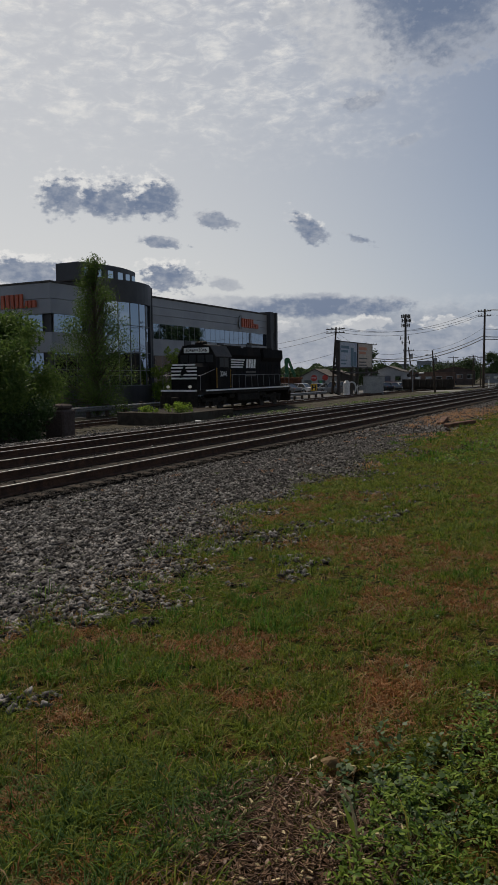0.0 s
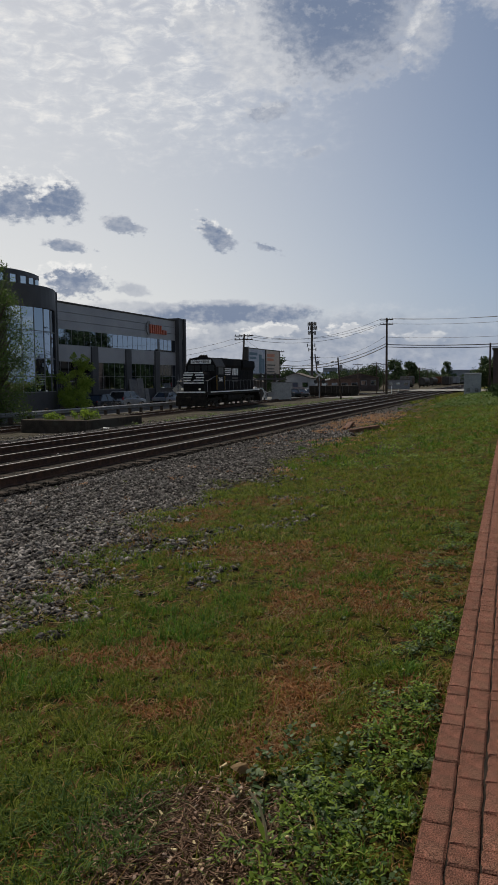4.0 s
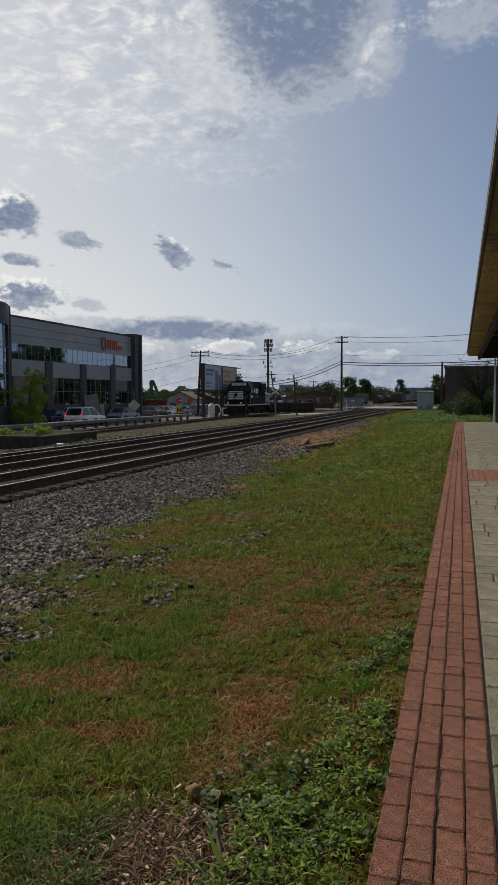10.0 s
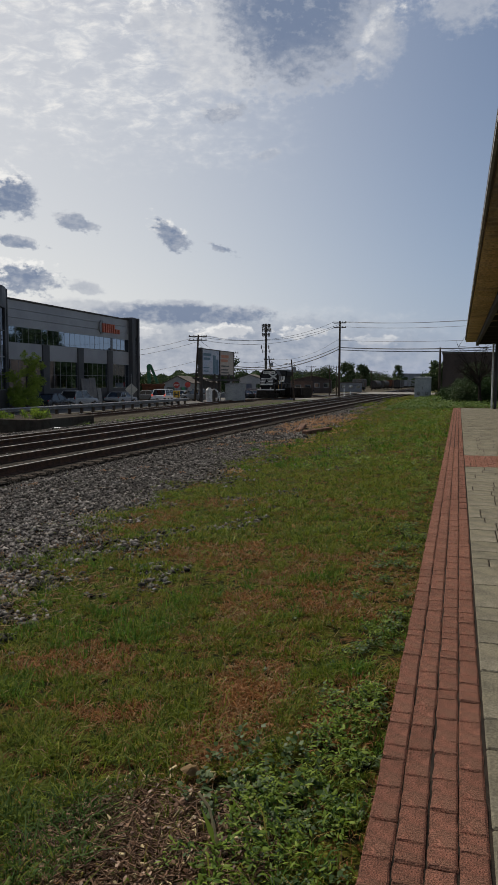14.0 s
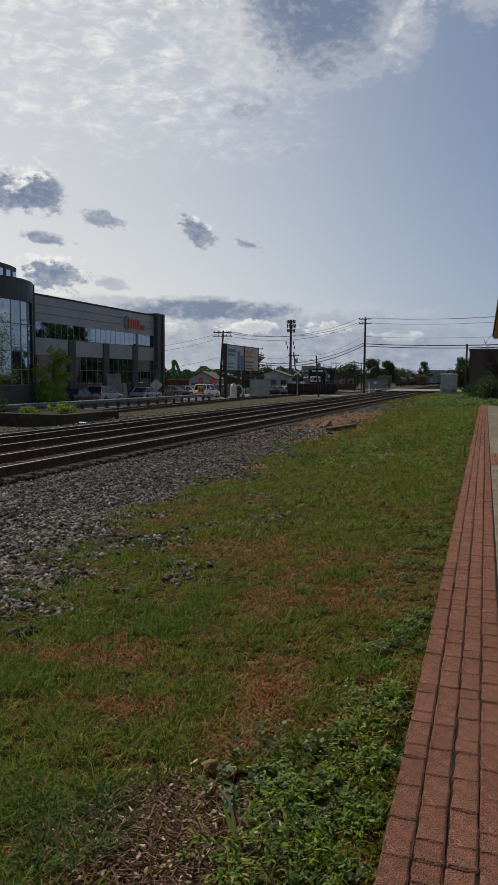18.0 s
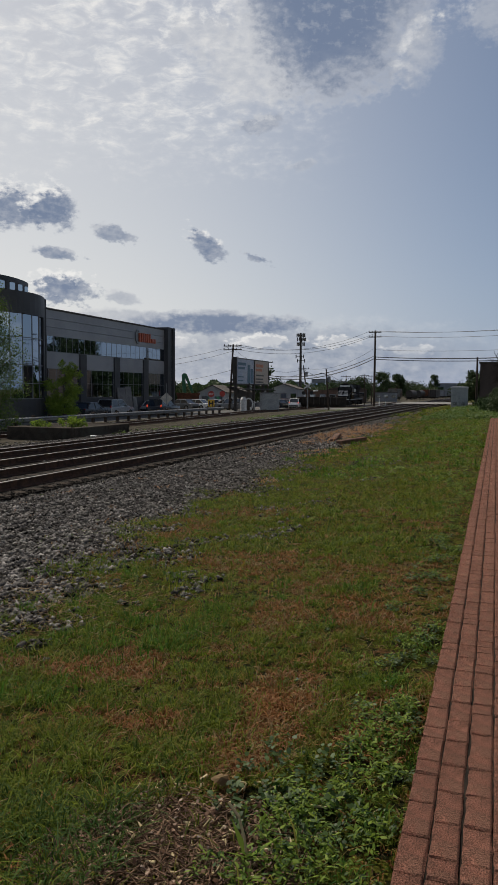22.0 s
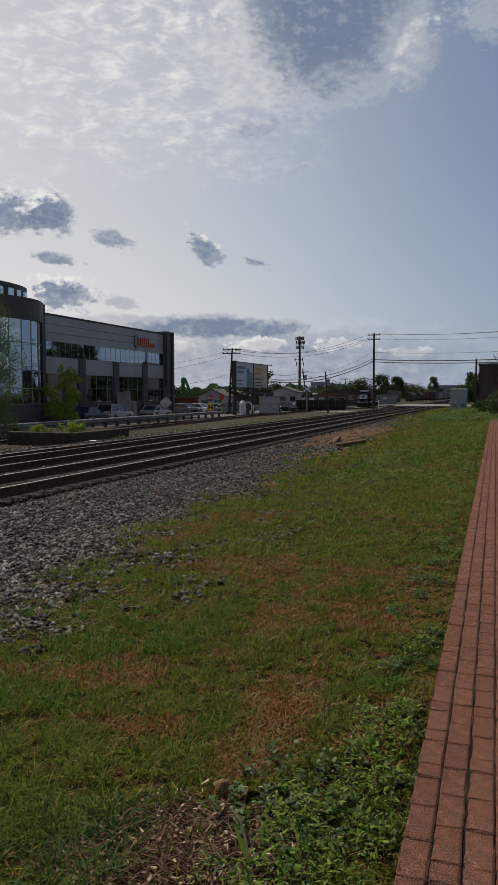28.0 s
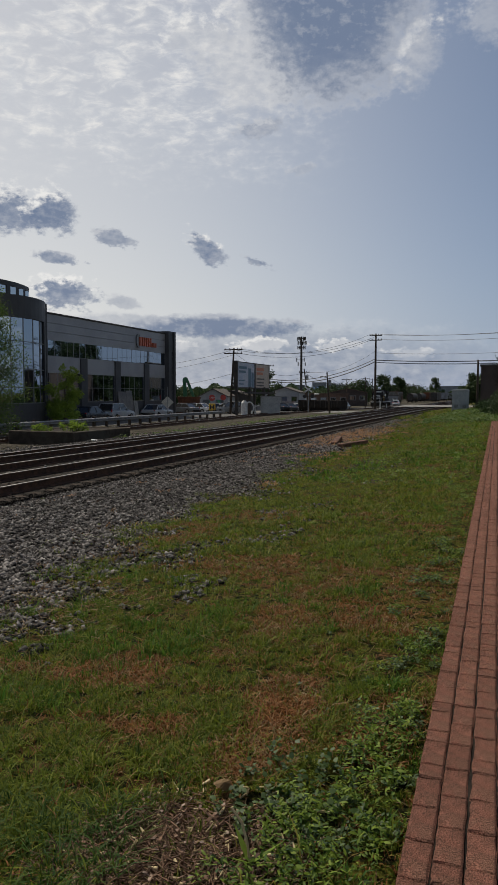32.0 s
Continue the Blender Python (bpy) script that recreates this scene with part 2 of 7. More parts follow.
def leafy(name, a, b, dead=None, patch=0.5, cover=0.5, see=0.25, rough=0.65, gloss=0.14):
    """Leaves and blades: colour by patches on the ground and from blade to blade, with light coming through."""
    m = bpy.data.materials.new(name)
    m.use_nodes = True
    k = Nodes(m.node_tree)
    geo = k.n("ShaderNodeNewGeometry").outputs
    r = geo["Random Per Island"]
    col = k.mix(r, a, b)
    if dead:
        n = k.math("ADD", k.math("MULTIPLY", k.noise(geo["Position"], patch, 5, 0.65), 0.6), k.math("MULTIPLY", k.noise(geo["Position"], patch * 6.0, 3, 0.6), 0.4))
        f = k.step(k.math("ADD", n, k.math("MULTIPLY", k.math("SUBTRACT", r, 0.5), 0.35)), cover - 0.07, cover + 0.11)
        n2 = k.noise(geo["Position"], patch * 2.3, 3, 0.5)
        d = k.mix(k.step(n2, 0.4, 0.6), dead[0], dead[1])
        col = k.mix(f, col, d)
    bs = k.n("ShaderNodeBsdfPrincipled", Base_Color=col, Roughness=rough, Specular_IOR_Level=gloss)
    tr = k.n("ShaderNodeBsdfTranslucent", Color=col)
    mx = k.n("ShaderNodeMixShader", i0=see, i1=bs.outputs[0], i2=tr.outputs[0])
    k.n("ShaderNodeOutputMaterial", Surface=mx.outputs[0])
    return m


def ground_material():
    """Lawn soil and thatch, going over into grit and ballast towards the tracks, and trodden dirt beyond."""
    m = bpy.data.materials.new("ground")
    m.use_nodes = True
    k = Nodes(m.node_tree)
    p = k.n("ShaderNodeNewGeometry").outputs["Position"]
    xyz = k.n("ShaderNodeSeparateXYZ", Vector=p).outputs
    big, mid, fine = k.noise(p, 0.35, 6, 0.6), k.noise(p, 2.2, 5, 0.6), k.step(k.noise(p, 42.0, 6, 0.75), 0.32, 0.68)
    lawn = k.mix(k.step(mid, 0.4, 0.62), (0.040, 0.058, 0.007), (0.085, 0.080, 0.015))
    lawn = k.mix(k.step(k.noise(p, 5.5, 5, 0.65), 0.50, 0.64), lawn, (0.085, 0.046, 0.020))
    lawn = k.mix(k.step(k.noise(p, 13.0, 4, 0.6), 0.50, 0.60), lawn, (0.014, 0.016, 0.006))
    cell = k.n("ShaderNodeTexVoronoi", props={"feature": "F1"}, Vector=p, Scale=20.0).outputs
    tone = k.n("ShaderNodeSeparateColor", Color=cell["Color"]).outputs[0]
    grit = k.mix(tone, (0.030, 0.028, 0.027), (0.12, 0.114, 0.110))
    edge = k.math("ADD", k.math("MULTIPLY", xyz[1], 0.055), 4.5)
    over = k.math("ADD", k.math("MULTIPLY", xyz[0], -1.0), k.math("ADD", k.math("MULTIPLY", k.math("SUBTRACT", big, 0.5), 2.5), k.math("MULTIPLY", k.math("SUBTRACT", mid, 0.5), 2.5)))
    col = k.mix(k.step(k.math("SUBTRACT", over, edge), -0.5, 0.7), lawn, grit)
    far = k.mix(k.step(mid, 0.4, 0.6), (0.075, 0.066, 0.054), (0.045, 0.043, 0.030))
    col = k.mix(k.step(xyz[0], -17.0, -21.0), col, far)
    v = k.math("ADD", 0.35, k.math("MULTIPLY", fine, 1.3))
    col = k.mix(1.0, col, k.n("ShaderNodeCombineXYZ", X=v, Y=v, Z=v).outputs[0], "MULTIPLY")
    bs = k.n("ShaderNodeBsdfPrincipled", Base_Color=col, Roughness=0.95, Specular_IOR_Level=0.04)
    bp = k.n("ShaderNodeBump", Strength=0.7, Distance=0.03, Height=k.math("ADD", fine, k.math("MULTIPLY", cell["Distance"], -1.0)))
    k.t.links.new(bp.outputs[0], bs.inputs["Normal"])
    k.n("ShaderNodeOutputMaterial", Surface=bs.outputs[0])
    return m


M = {
    "ground": ground_material(),
    "asphalt": surface("asphalt", (0.060, 0.060, 0.062), (0.095, 0.094, 0.092), 0.6, 0.85, fine=60, third=(0.12, 0.118, 0.112)),
    "concrete": surface("concrete", (0.30, 0.29, 0.27), (0.22, 0.21, 0.195), 1.5, 0.9, fine=50, third=(0.16, 0.15, 0.135)),
    "old_concrete": surface("old_concrete", (0.070, 0.058, 0.046), (0.040, 0.034, 0.028), 2.0, 0.95, fine=40, third=(0.07, 0.066, 0.055)),
    "brick": surface("brick", (0.236, 0.108, 0.078), (0.155, 0.078, 0.058), 14.0, 0.92, bump=1.0, fine=190, vary=0.22, third=(0.205, 0.108, 0.078), size=0.010, speck=1.5),
    "joint": surface("joint", (0.024, 0.018, 0.015), (0.013, 0.011, 0.010), 8.0, 0.95, fine=90),
    "paver": surface("paver", (0.150, 0.138, 0.104), (0.098, 0.093, 0.073), 3.5, 0.85, bump=0.9, fine=70, vary=0.22, third=(0.175, 0.162, 0.13), size=0.008),
    # stained track bed, with the shade between the rails put into its colour
    "dark_ballast": surface("dark_ballast", (0.026, 0.022, 0.019), (0.013, 0.012, 0.011), 3.0, 0.95, bump=0.8, fine=26, size=0.04),
    "rail_side": surface("rail_side", (0.105, 0.060, 0.042), (0.062, 0.041, 0.032), 5.0, 0.85, fine=60),
    "rail_top": surface("rail_top", (0.40, 0.39, 0.38), (0.24, 0.225, 0.21), 6.0, 0.36, metal=1.0, bump=0.05),
    "tie": surface("tie", (0.042, 0.032, 0.026), (0.022, 0.018, 0.016), 4.0, 0.95, fine=35, vary=0.5),
    "stone": surface("stone", (0.155, 0.146, 0.141), (0.032, 0.029, 0.029), 7.0, 0.9, fine=60, island=1.9),
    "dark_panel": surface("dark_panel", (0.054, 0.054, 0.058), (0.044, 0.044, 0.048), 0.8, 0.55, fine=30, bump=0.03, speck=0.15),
    "grey_panel": surface("grey_panel", (0.30, 0.305, 0.325), (0.26, 0.265, 0.285), 0.35, 0.42, metal=0.1, fine=14, bump=0.0, speck=0.10),
    "frame_metal": surface("frame_metal", (0.24, 0.245, 0.255), (0.19, 0.195, 0.205), 3.0, 0.5, metal=0.5, bump=0.05),
    "pale_road": surface("pale_road", (0.20, 0.195, 0.188), (0.15, 0.148, 0.142), 0.7, 0.9, fine=30, third=(0.15, 0.145, 0.14)),
    "glass": glass("glass", (0.30, 0.36, 0.44), metal=1.0),
    # brighter mirror tint stands in for sky seen through the top-storey panes
    "pale_glass": glass("pale_glass", (0.62, 0.66, 0.70), metal=1.0),
    "galvanised": surface("galvanised", (0.24, 0.25, 0.265), (0.17, 0.178, 0.19), 2.5, 0.6, metal=0.3, bump=0.1, third=(0.20, 0.18, 0.16)),
    "wood_pole": surface("wood_pole", (0.075, 0.058, 0.045), (0.048, 0.038, 0.031), 3.0, 0.95, fine=25),
    "loco_black": surface("loco_black", (0.009, 0.009, 0.010), (0.015, 0.014, 0.014), 1.2, 0.80, fine=25, bump=0.06, third=(0.022, 0.020, 0.018)),
    "loco_under": surface("loco_under", (0.020, 0.018, 0.016), (0.034, 0.029, 0.024), 2.5, 0.85, fine=30),
    "white_paint": surface("white_paint", (0.86, 0.86, 0.85), (0.76, 0.76, 0.75), 3.0, 0.5, bump=0.05),
    "black_wire": surface("black_wire", (0.020, 0.020, 0.020), (0.030, 0.030, 0.030), 3.0, 0.7, bump=0),
    "orange_red": surface("orange_red", (0.46, 0.105, 0.048), (0.40, 0.09, 0.042), 1.0, 0.45, bump=0.03),
    "dark_metal": surface("dark_metal", (0.045, 0.042, 0.040), (0.070, 0.060, 0.052), 2.5, 0.7, metal=0.3, bump=0.1),
}


# ---------------------------------------------------------------- mesh helpers
def box(bm, x0, x1, y0, y1, z0, z1, bevel=0.0):
    vs = bmesh.ops.create_cube(bm, size=1.0)["verts"]
    bmesh.ops.scale(bm, vec=(abs(x1 - x0), abs(y1 - y0), abs(z1 - z0)), verts=vs)
    bmesh.ops.translate(bm, vec=((x0 + x1) / 2, (y0 + y1) / 2, (z0 + z1) / 2), verts=vs)
    if bevel:
        es = list({e for v in vs for e in v.link_edges})
        bmesh.ops.bevel(bm, geom=es, offset=bevel, segments=1, affect="EDGES", profile=0.5)
    return vs


def rod(bm, a, b, r0, r1=None, n=8):
    """A tapered round bar from a to b."""
    a, b = Vector(a), Vector(b)
    q = (b - a).to_track_quat("Z", "Y").to_matrix().to_4x4()
    return bmesh.ops.create_cone(bm, cap_ends=True, segments=n, radius1=r0, radius2=r0 if r1 is None else r1, depth=(b - a).length,
                                 matrix=Matrix.Translation((a + b) / 2) @ q)["verts"]


def prism(bm, outline, axis, lo, hi):
    """An outline of (u, v) pairs drawn out along an axis: x: u=y v=z; y: u=x v=z; z: u=x v=y."""
    def put(u, v, w):
        return {"x": (w, u, v), "y": (u, w, v), "z": (u, v, w)}[axis]
    A = [bm.verts.new(put(u, v, lo)) for u, v in outline]
    B = [bm.verts.new(put(u, v, hi)) for u, v in outline]
    n = len(outline)
    fs = [bm.faces.new(A), bm.faces.new(B)] + [bm.faces.new((A[i], A[(i + 1) % n], B[(i + 1) % n], B[i])) for i in range(n)]
    bmesh.ops.recalc_face_normals(bm, faces=fs)
    return A + B


def finish(name, bm, material, smooth=False):
    me = bpy.data.meshes.new(name)
    bm.to_mesh(me)
    bm.free()
    me.materials.append(material)
    if smooth:
        for f in me.polygons:
            f.use_smooth = True
    return me


def part(name, bm, material, parent, label="", smooth=False, at=None):
    ob = new(name, finish(name, bm, material, smooth))
    ob.parent = parent
    if at is not None:
        ob.matrix_basis = at
    return tagged(ob, label)


def solid(name, bm, material, smooth=False, **tags):
    return tagged(new(name, finish(name, bm, material, smooth)), **tags)


def thing(name, at, label, category, group="", kind=""):
    ob = new(name)
    ob.empty_display_size = 0.3
    ob.matrix_basis = at
    return tagged(ob, label, category, group, kind)


def boxes(*rows, bevel=0.0):
    bm = bmesh.new()
    for r in rows:
        box(bm, *r, bevel=bevel)
    return bm


def rods(*rows, n=8):
    bm = bmesh.new()
    for a, b, *r in rows:
        rod(bm, a, b, *r, n=n)
    return bm


def cloud_mesh(name, verts, faces, material, **tags):
    """One object of stuff from arrays of vertices and triangles."""
    me = bpy.data.meshes.new(name)
    me.vertices.add(len(verts))
    me.vertices.foreach_set("co", np.asarray(verts, np.float32).ravel())
    n, k = faces.shape
    me.loops.add(n * k)
    me.loops.foreach_set("vertex_index", faces.astype(np.int32).ravel())
    me.polygons.add(n)
    me.polygons.foreach_set("loop_start", np.arange(0, n * k, k, dtype=np.int32))
    me.update(calc_edges=True)
    me.materials.append(material)
    return tagged(new(name, me), **tags)


def polar(az, d, z=0.0):
    return (-d * math.sin(radians(az)), d * math.cos(radians(az)), z)


# ---------------------------------------------------------------- the ground
def lerp(x, xs, zs):
    return float(np.interp(x, xs, zs))


GX, GH = (-22.0, -17.5, -16.0, -9.0, -8.4, -0.6, 8.0), (-1.10, -0.56, -0.57, -0.57, -0.49, -0.09, -0.05)


def gz(x, y):
    """Height of the ground: lawn by the platform, falling to the ballast, then to the road."""
    near = lerp(x, GX, GH)
    if x < -17.5:
        near -= max(0.0, min(1.1, (y - 85.0) * 0.011)) * min(1.0, (-17.5 - x) / 4.5)
    return near


def build_ground():
    xs = [-3000, -1200, -500, -250, -150, -100, -70, -55, -45] + [-40 + i for i in range(0, 24)] + [-16 + 0.25 * i for i in range(0, 88)] + [6, 8, 12, 20, 40, 80, 200, 600, 3000]
    ys = [-3000, -600, -100, -30, -10, -4] + [0.25 * i for i in range(0, 60)] + [15 + 0.5 * i for i in range(0, 70)] + [50 + 4 * i for i in range(0, 45)] + [240, 280, 340, 450, 700, 1200, 2200, 4000]
    V, F = [], []
    for y in ys:
        for x in xs:
            b = 0.0
            if -8.8 < x < 6 and -1 < y < 50:
                b = 0.006 * noise.noise((x * 3.1, y * 3.1, 4)) - 0.006
            V.append((x, y, gz(x, y) + b))
    w = len(xs)
    for j in range(len(ys) - 1):
        for i in range(w - 1):
            F.append((j * w + i, j * w + i + 1, (j + 1) * w + i + 1, (j + 1) * w + i))
    cloud_mesh("ground", np.array(V), np.array(F), M["ground"], label="patchy lawn soil and grey ballast beside the railway", category="ground", kind="structure")


build_ground()

# road beside the guard rail, and the level crossing
bm = bmesh.new()
ys = [-120, -60, -20, 0, 20, 40, 60, 85, 105, 125, 145, 165, 185, 210, 260]
for i in range(len(ys) - 1):
    a, b = ys[i], ys[i + 1]
    z0, z1 = gz(-34, a) + 0.02, gz(-34, b) + 0.02
    bm.faces.new([bm.verts.new(p) for p in ((-38.2, a, z0), (-31.2, a, z0), (-31.2, b, z1), (-38.2, b, z1))])
solid("road", bm, M["asphalt"], label="grey asphalt road beside the rail yard", category="road", kind="structure")
bm = bmesh.new()
xs = [-60, -50, -40, -30, -26, -22, -20, -18.5, -16.6, -8.6, -6, -4, -2, 0, 4, 14]
ys = [111, 115, 119, 124, 131]
rows = [[bm.verts.new((x, y, max(gz(x, y) + 0.03, -0.306 if -17 < x < -8 else -9.0))) for x in xs] for y in ys]
for a, b in zip(rows, rows[1:]):
    for i in range(len(xs) - 1):
        bm.faces.new((a[i], a[i + 1], b[i + 1], b[i]))
solid("level_crossing", bm, M["pale_road"], label="pale worn level crossing over the tracks", category="road", kind="structure")


# ---------------------------------------------------------------- tracks
def rail_mesh(name, y0, y1, xf=None, z=0.0):
    """One rail with head, web and foot. xf gives its x along y."""
    prof = [(-0.075, -0.18), (0.075, -0.18), (0.070, -0.165), (0.010, -0.145), (0.010, -0.045), (0.036, -0.032), (0.036, -0.004), (-0.036, -0.004), (-0.036, -0.032), (-0.010, -0.045), (-0.010, -0.145), (-0.070, -0.165)]
    bm = bmesh.new()
    ys = [y0, y1] if xf is None else list(np.linspace(y0, y1, 40))
    rings = []
    for y in ys:
        x, dz = (0.0, 0.0) if xf is None else xf(y)
        rings.append([bm.verts.new((x + u, y, dz + v)) for u, v in prof])
    for a, b in zip(rings, rings[1:]):
        for i in range(12):
            bm.faces.new((a[i], a[(i + 1) % 12], b[(i + 1) % 12], b[i]))
    top = bmesh.new()
    rings = []
    for y in ys:
        x, dz = (0.0, 0.0) if xf is None else xf(y)
        rings.append([top.verts.new((x + u, y, dz + v)) for u, v in ((-0.024, -0.0035), (-0.021, 0.0), (0.021, 0.0), (0.024, -0.0035))])
    for a, b in zip(rings, rings[1:]):
        for i in range(3):
            top.faces.new((a[i], a[i + 1], b[i + 1], b[i]))
    return bm, top


TIE = finish("tie", boxes((-1.3, 1.3, -0.115, 0.115, -0.17, 0.0), bevel=0.012), M["tie"])


def main_track(x, z):
    t = thing("railway_track", pose(x, 0, z), "straight main-line track with worn bright railheads on dark ties", "railway track", "main tracks")
    for s in (-0.7525, 0.7525):
        body, top = rail_mesh("rail", -60, 420)
        r = part("rail", body, M["rail_side"], t, "rusty dark rail", at=pose(s, 0, 0))
        part("railhead", top, M["rail_top"], r, "polished bright railhead")
    rng = random.Random(int(-x * 10))
    for i in range(150):
        o = new("tie", TIE)
        o.parent = t
        o.matrix_basis = pose(rng.uniform(-0.04, 0.04), 8 + i * 0.52, -0.185, 0, 0, rng.uniform(-0.6, 0.6))
    bm = bmesh.new()
    for i in range(160):
        box(bm, -1.3, 1.3, 86 + i * 1.04 - 0.12, 86 + i * 1.04 + 0.12, -0.35, -0.185)
    tagged(part("tie_row", bm, M["tie"], t, "dark distant ties"), kind="stuff")
    return t


main_track(-10.43, -0.30)
main_track(-13.47, -0.30)

# a loose spare rail lying beyond the second track
body, top = rail_mesh("spare_rail", -20, 260)
spare = thing("spare_rail", pose(-15.35, 0, -0.34), "loose rusty rail lying on the ballast beside the track", "rail")
part("rail", body, M["rail_side"], spare)
part("railhead", top, M["rail_top"], spare)


def siding_x(y):
    return lerp(y, (-40, 40, 75, 105, 140, 158, 175, 200, 300), (-23.4, -26.75, -28.35, -30.65, -32.0, -32.45, -32.85, -33.2, -33.4))


def siding_z(y):
    return gz(-28, y) + 0.20


sid = thing("railway_track", pose(0, 0, 0), "weathered yard siding with dull rails in dirt", "railway track")
for s in (-0.7525, 0.7525):
    body, top = rail_mesh("rail", 20, 240, lambda y: (siding_x(y) + s, siding_z(y)))
    r = part("rail", body, M["rail_side"], sid, "rusty dark rail")
    part("railhead", top, M["rail_top"], r, "worn railhead")
for i in range(150):
    o = new("tie", TIE)
    y = 24 + i * 0.6
    o.parent = sid
    o.matrix_basis = pose(siding_x(y), y, siding_z(y) - 0.17, 0, 0, 3)

# ---------------------------------------------------------------- platform
TURN = 0.73
PLAT = pose(0, 0, 0, 0, 0, TURN)
platform = thing("pavement", PLAT, "station platform of red edge bricks and grey stamped pavers", "pavement", kind="structure")
part("slab", boxes((-0.265, 6.5, -6, 46.7, -0.45, -0.012)), M["joint"], platform, "dark bedding under the paving")
rj = random.Random(12)


def worn_brick(half_len):
    """A brick with chipped, uneven edges."""
    bm = boxes((-0.0503, 0.0503, -half_len, half_len, -0.09, 0.0))
    bmesh.ops.subdivide_edges(bm, edges=[e for e in bm.edges if e.verts[0].co.z > -0.01 and e.verts[1].co.z > -0.01], cuts=3)
    for v in bm.verts:
        if v.co.z > -0.01:
            v.co += Vector((rj.uniform(-0.0028, 0.0028), rj.uniform(-0.0022, 0.0022), rj.uniform(-0.003, 0.0015)))
    top = [f for f in bm.faces if f.normal.z > 0.8]
    r = bmesh.ops.inset_region(bm, faces=top, thickness=0.008, depth=0.0)
    rim = {v for f in r["faces"] for v in f.verts} - {v for f in top for v in f.verts}
    for v in rim:
        v.co.z -= 0.0075
    return finish("brick", bm, M["brick"])


BRICKS = [worn_brick(0.1098) for i in range(6)]
HALF = worn_brick(0.0540)
rb = random.Random(5)
far_bm = bmesh.new()
count = 0
for c in range(4):
    x = -0.28 + 0.054 + c * 0.1075
    y = -1.0 + (0.11 if c % 2 else 0.0)
    while y < 46.4:
        half = rb.random() < 0.26
        ln = 0.112 if half else 0.2245
        if 1.6 < y < 18.4 and count < 300:
            o = new("brick", HALF if half else BRICKS[rb.randrange(6)])
            o.parent = platform
            o.matrix_basis = pose(x + rb.uniform(-0.0025, 0.0025), y + ln / 2, rb.uniform(-0.004, 0.003), rb.uniform(-0.6, 0.6), rb.uniform(-0.6, 0.6), rb.uniform(-0.9, 0.9))
            count += 1
        elif y >= 1.6:
            box(far_bm, x - 0.047, x + 0.047, y + 0.010, y + ln - 0.010, -0.09, rb.uniform(-0.004, 0.002))
        y += ln
tagged(part("brick_row", far_bm, M["brick"], platform, "red edge bricks further along"), kind="stuff")
# grey stamped pavers, with a strip of red ones across
rows = 0
y = 2.2
pav_bm, red_bm = bmesh.new(), bmesh.new()
npv = 0
while y < 46.2:
    d = rb.choice((0.30, 0.45, 0.45, 0.60))
    if 13.9 < y < 16.4:
        d = 0.22
        x = 0.156
        while x < 5:
            box(red_bm, x + 0.004, x + 0.105, y + 0.004, y + d - 0.004, -0.08, rb.uniform(-0.004, 0.001))
            x += 0.109
    else:
        x = 0.156 + rb.uniform(-0.3, 0)
        while x < 5.5:
            w = rb.choice((0.30, 0.45, 0.60))
            x0 = max(x, 0.156)
            if x + w - x0 < 0.09:
                x, w = x0, rb.choice((0.30, 0.45))
            if w:
                if npv < 220 and x < 2.5:
                    bmq = boxes((-(x + w - x0) / 2 + 0.005, (x + w - x0) / 2 - 0.005, -d / 2 + 0.005, d / 2 - 0.005, -0.08, 0.0), bevel=0.008)
                    part("paver", bmq, M["paver"], platform, at=pose((x0 + x + w) / 2, y + d / 2, rb.uniform(-0.004, 0.001)))
                    npv += 1
                else:
                    box(pav_bm, x0 + 0.005, x + w - 0.005, y + 0.005, y + d - 0.005, -0.08, rb.uniform(-0.004, 0.001))
            x += w
    y += d
tagged(part("paver_row", pav_bm, M["paver"], platform, "grey stamped pavers further along"), kind="stuff")
tagged(part("red_strip", red_bm, M["brick"], platform, "red brick strip across the paving"), kind="stuff")

# ---------------------------------------------------------------- the office building
BX = -38.4


def by(az):
    return -BX / math.tan(radians(az))


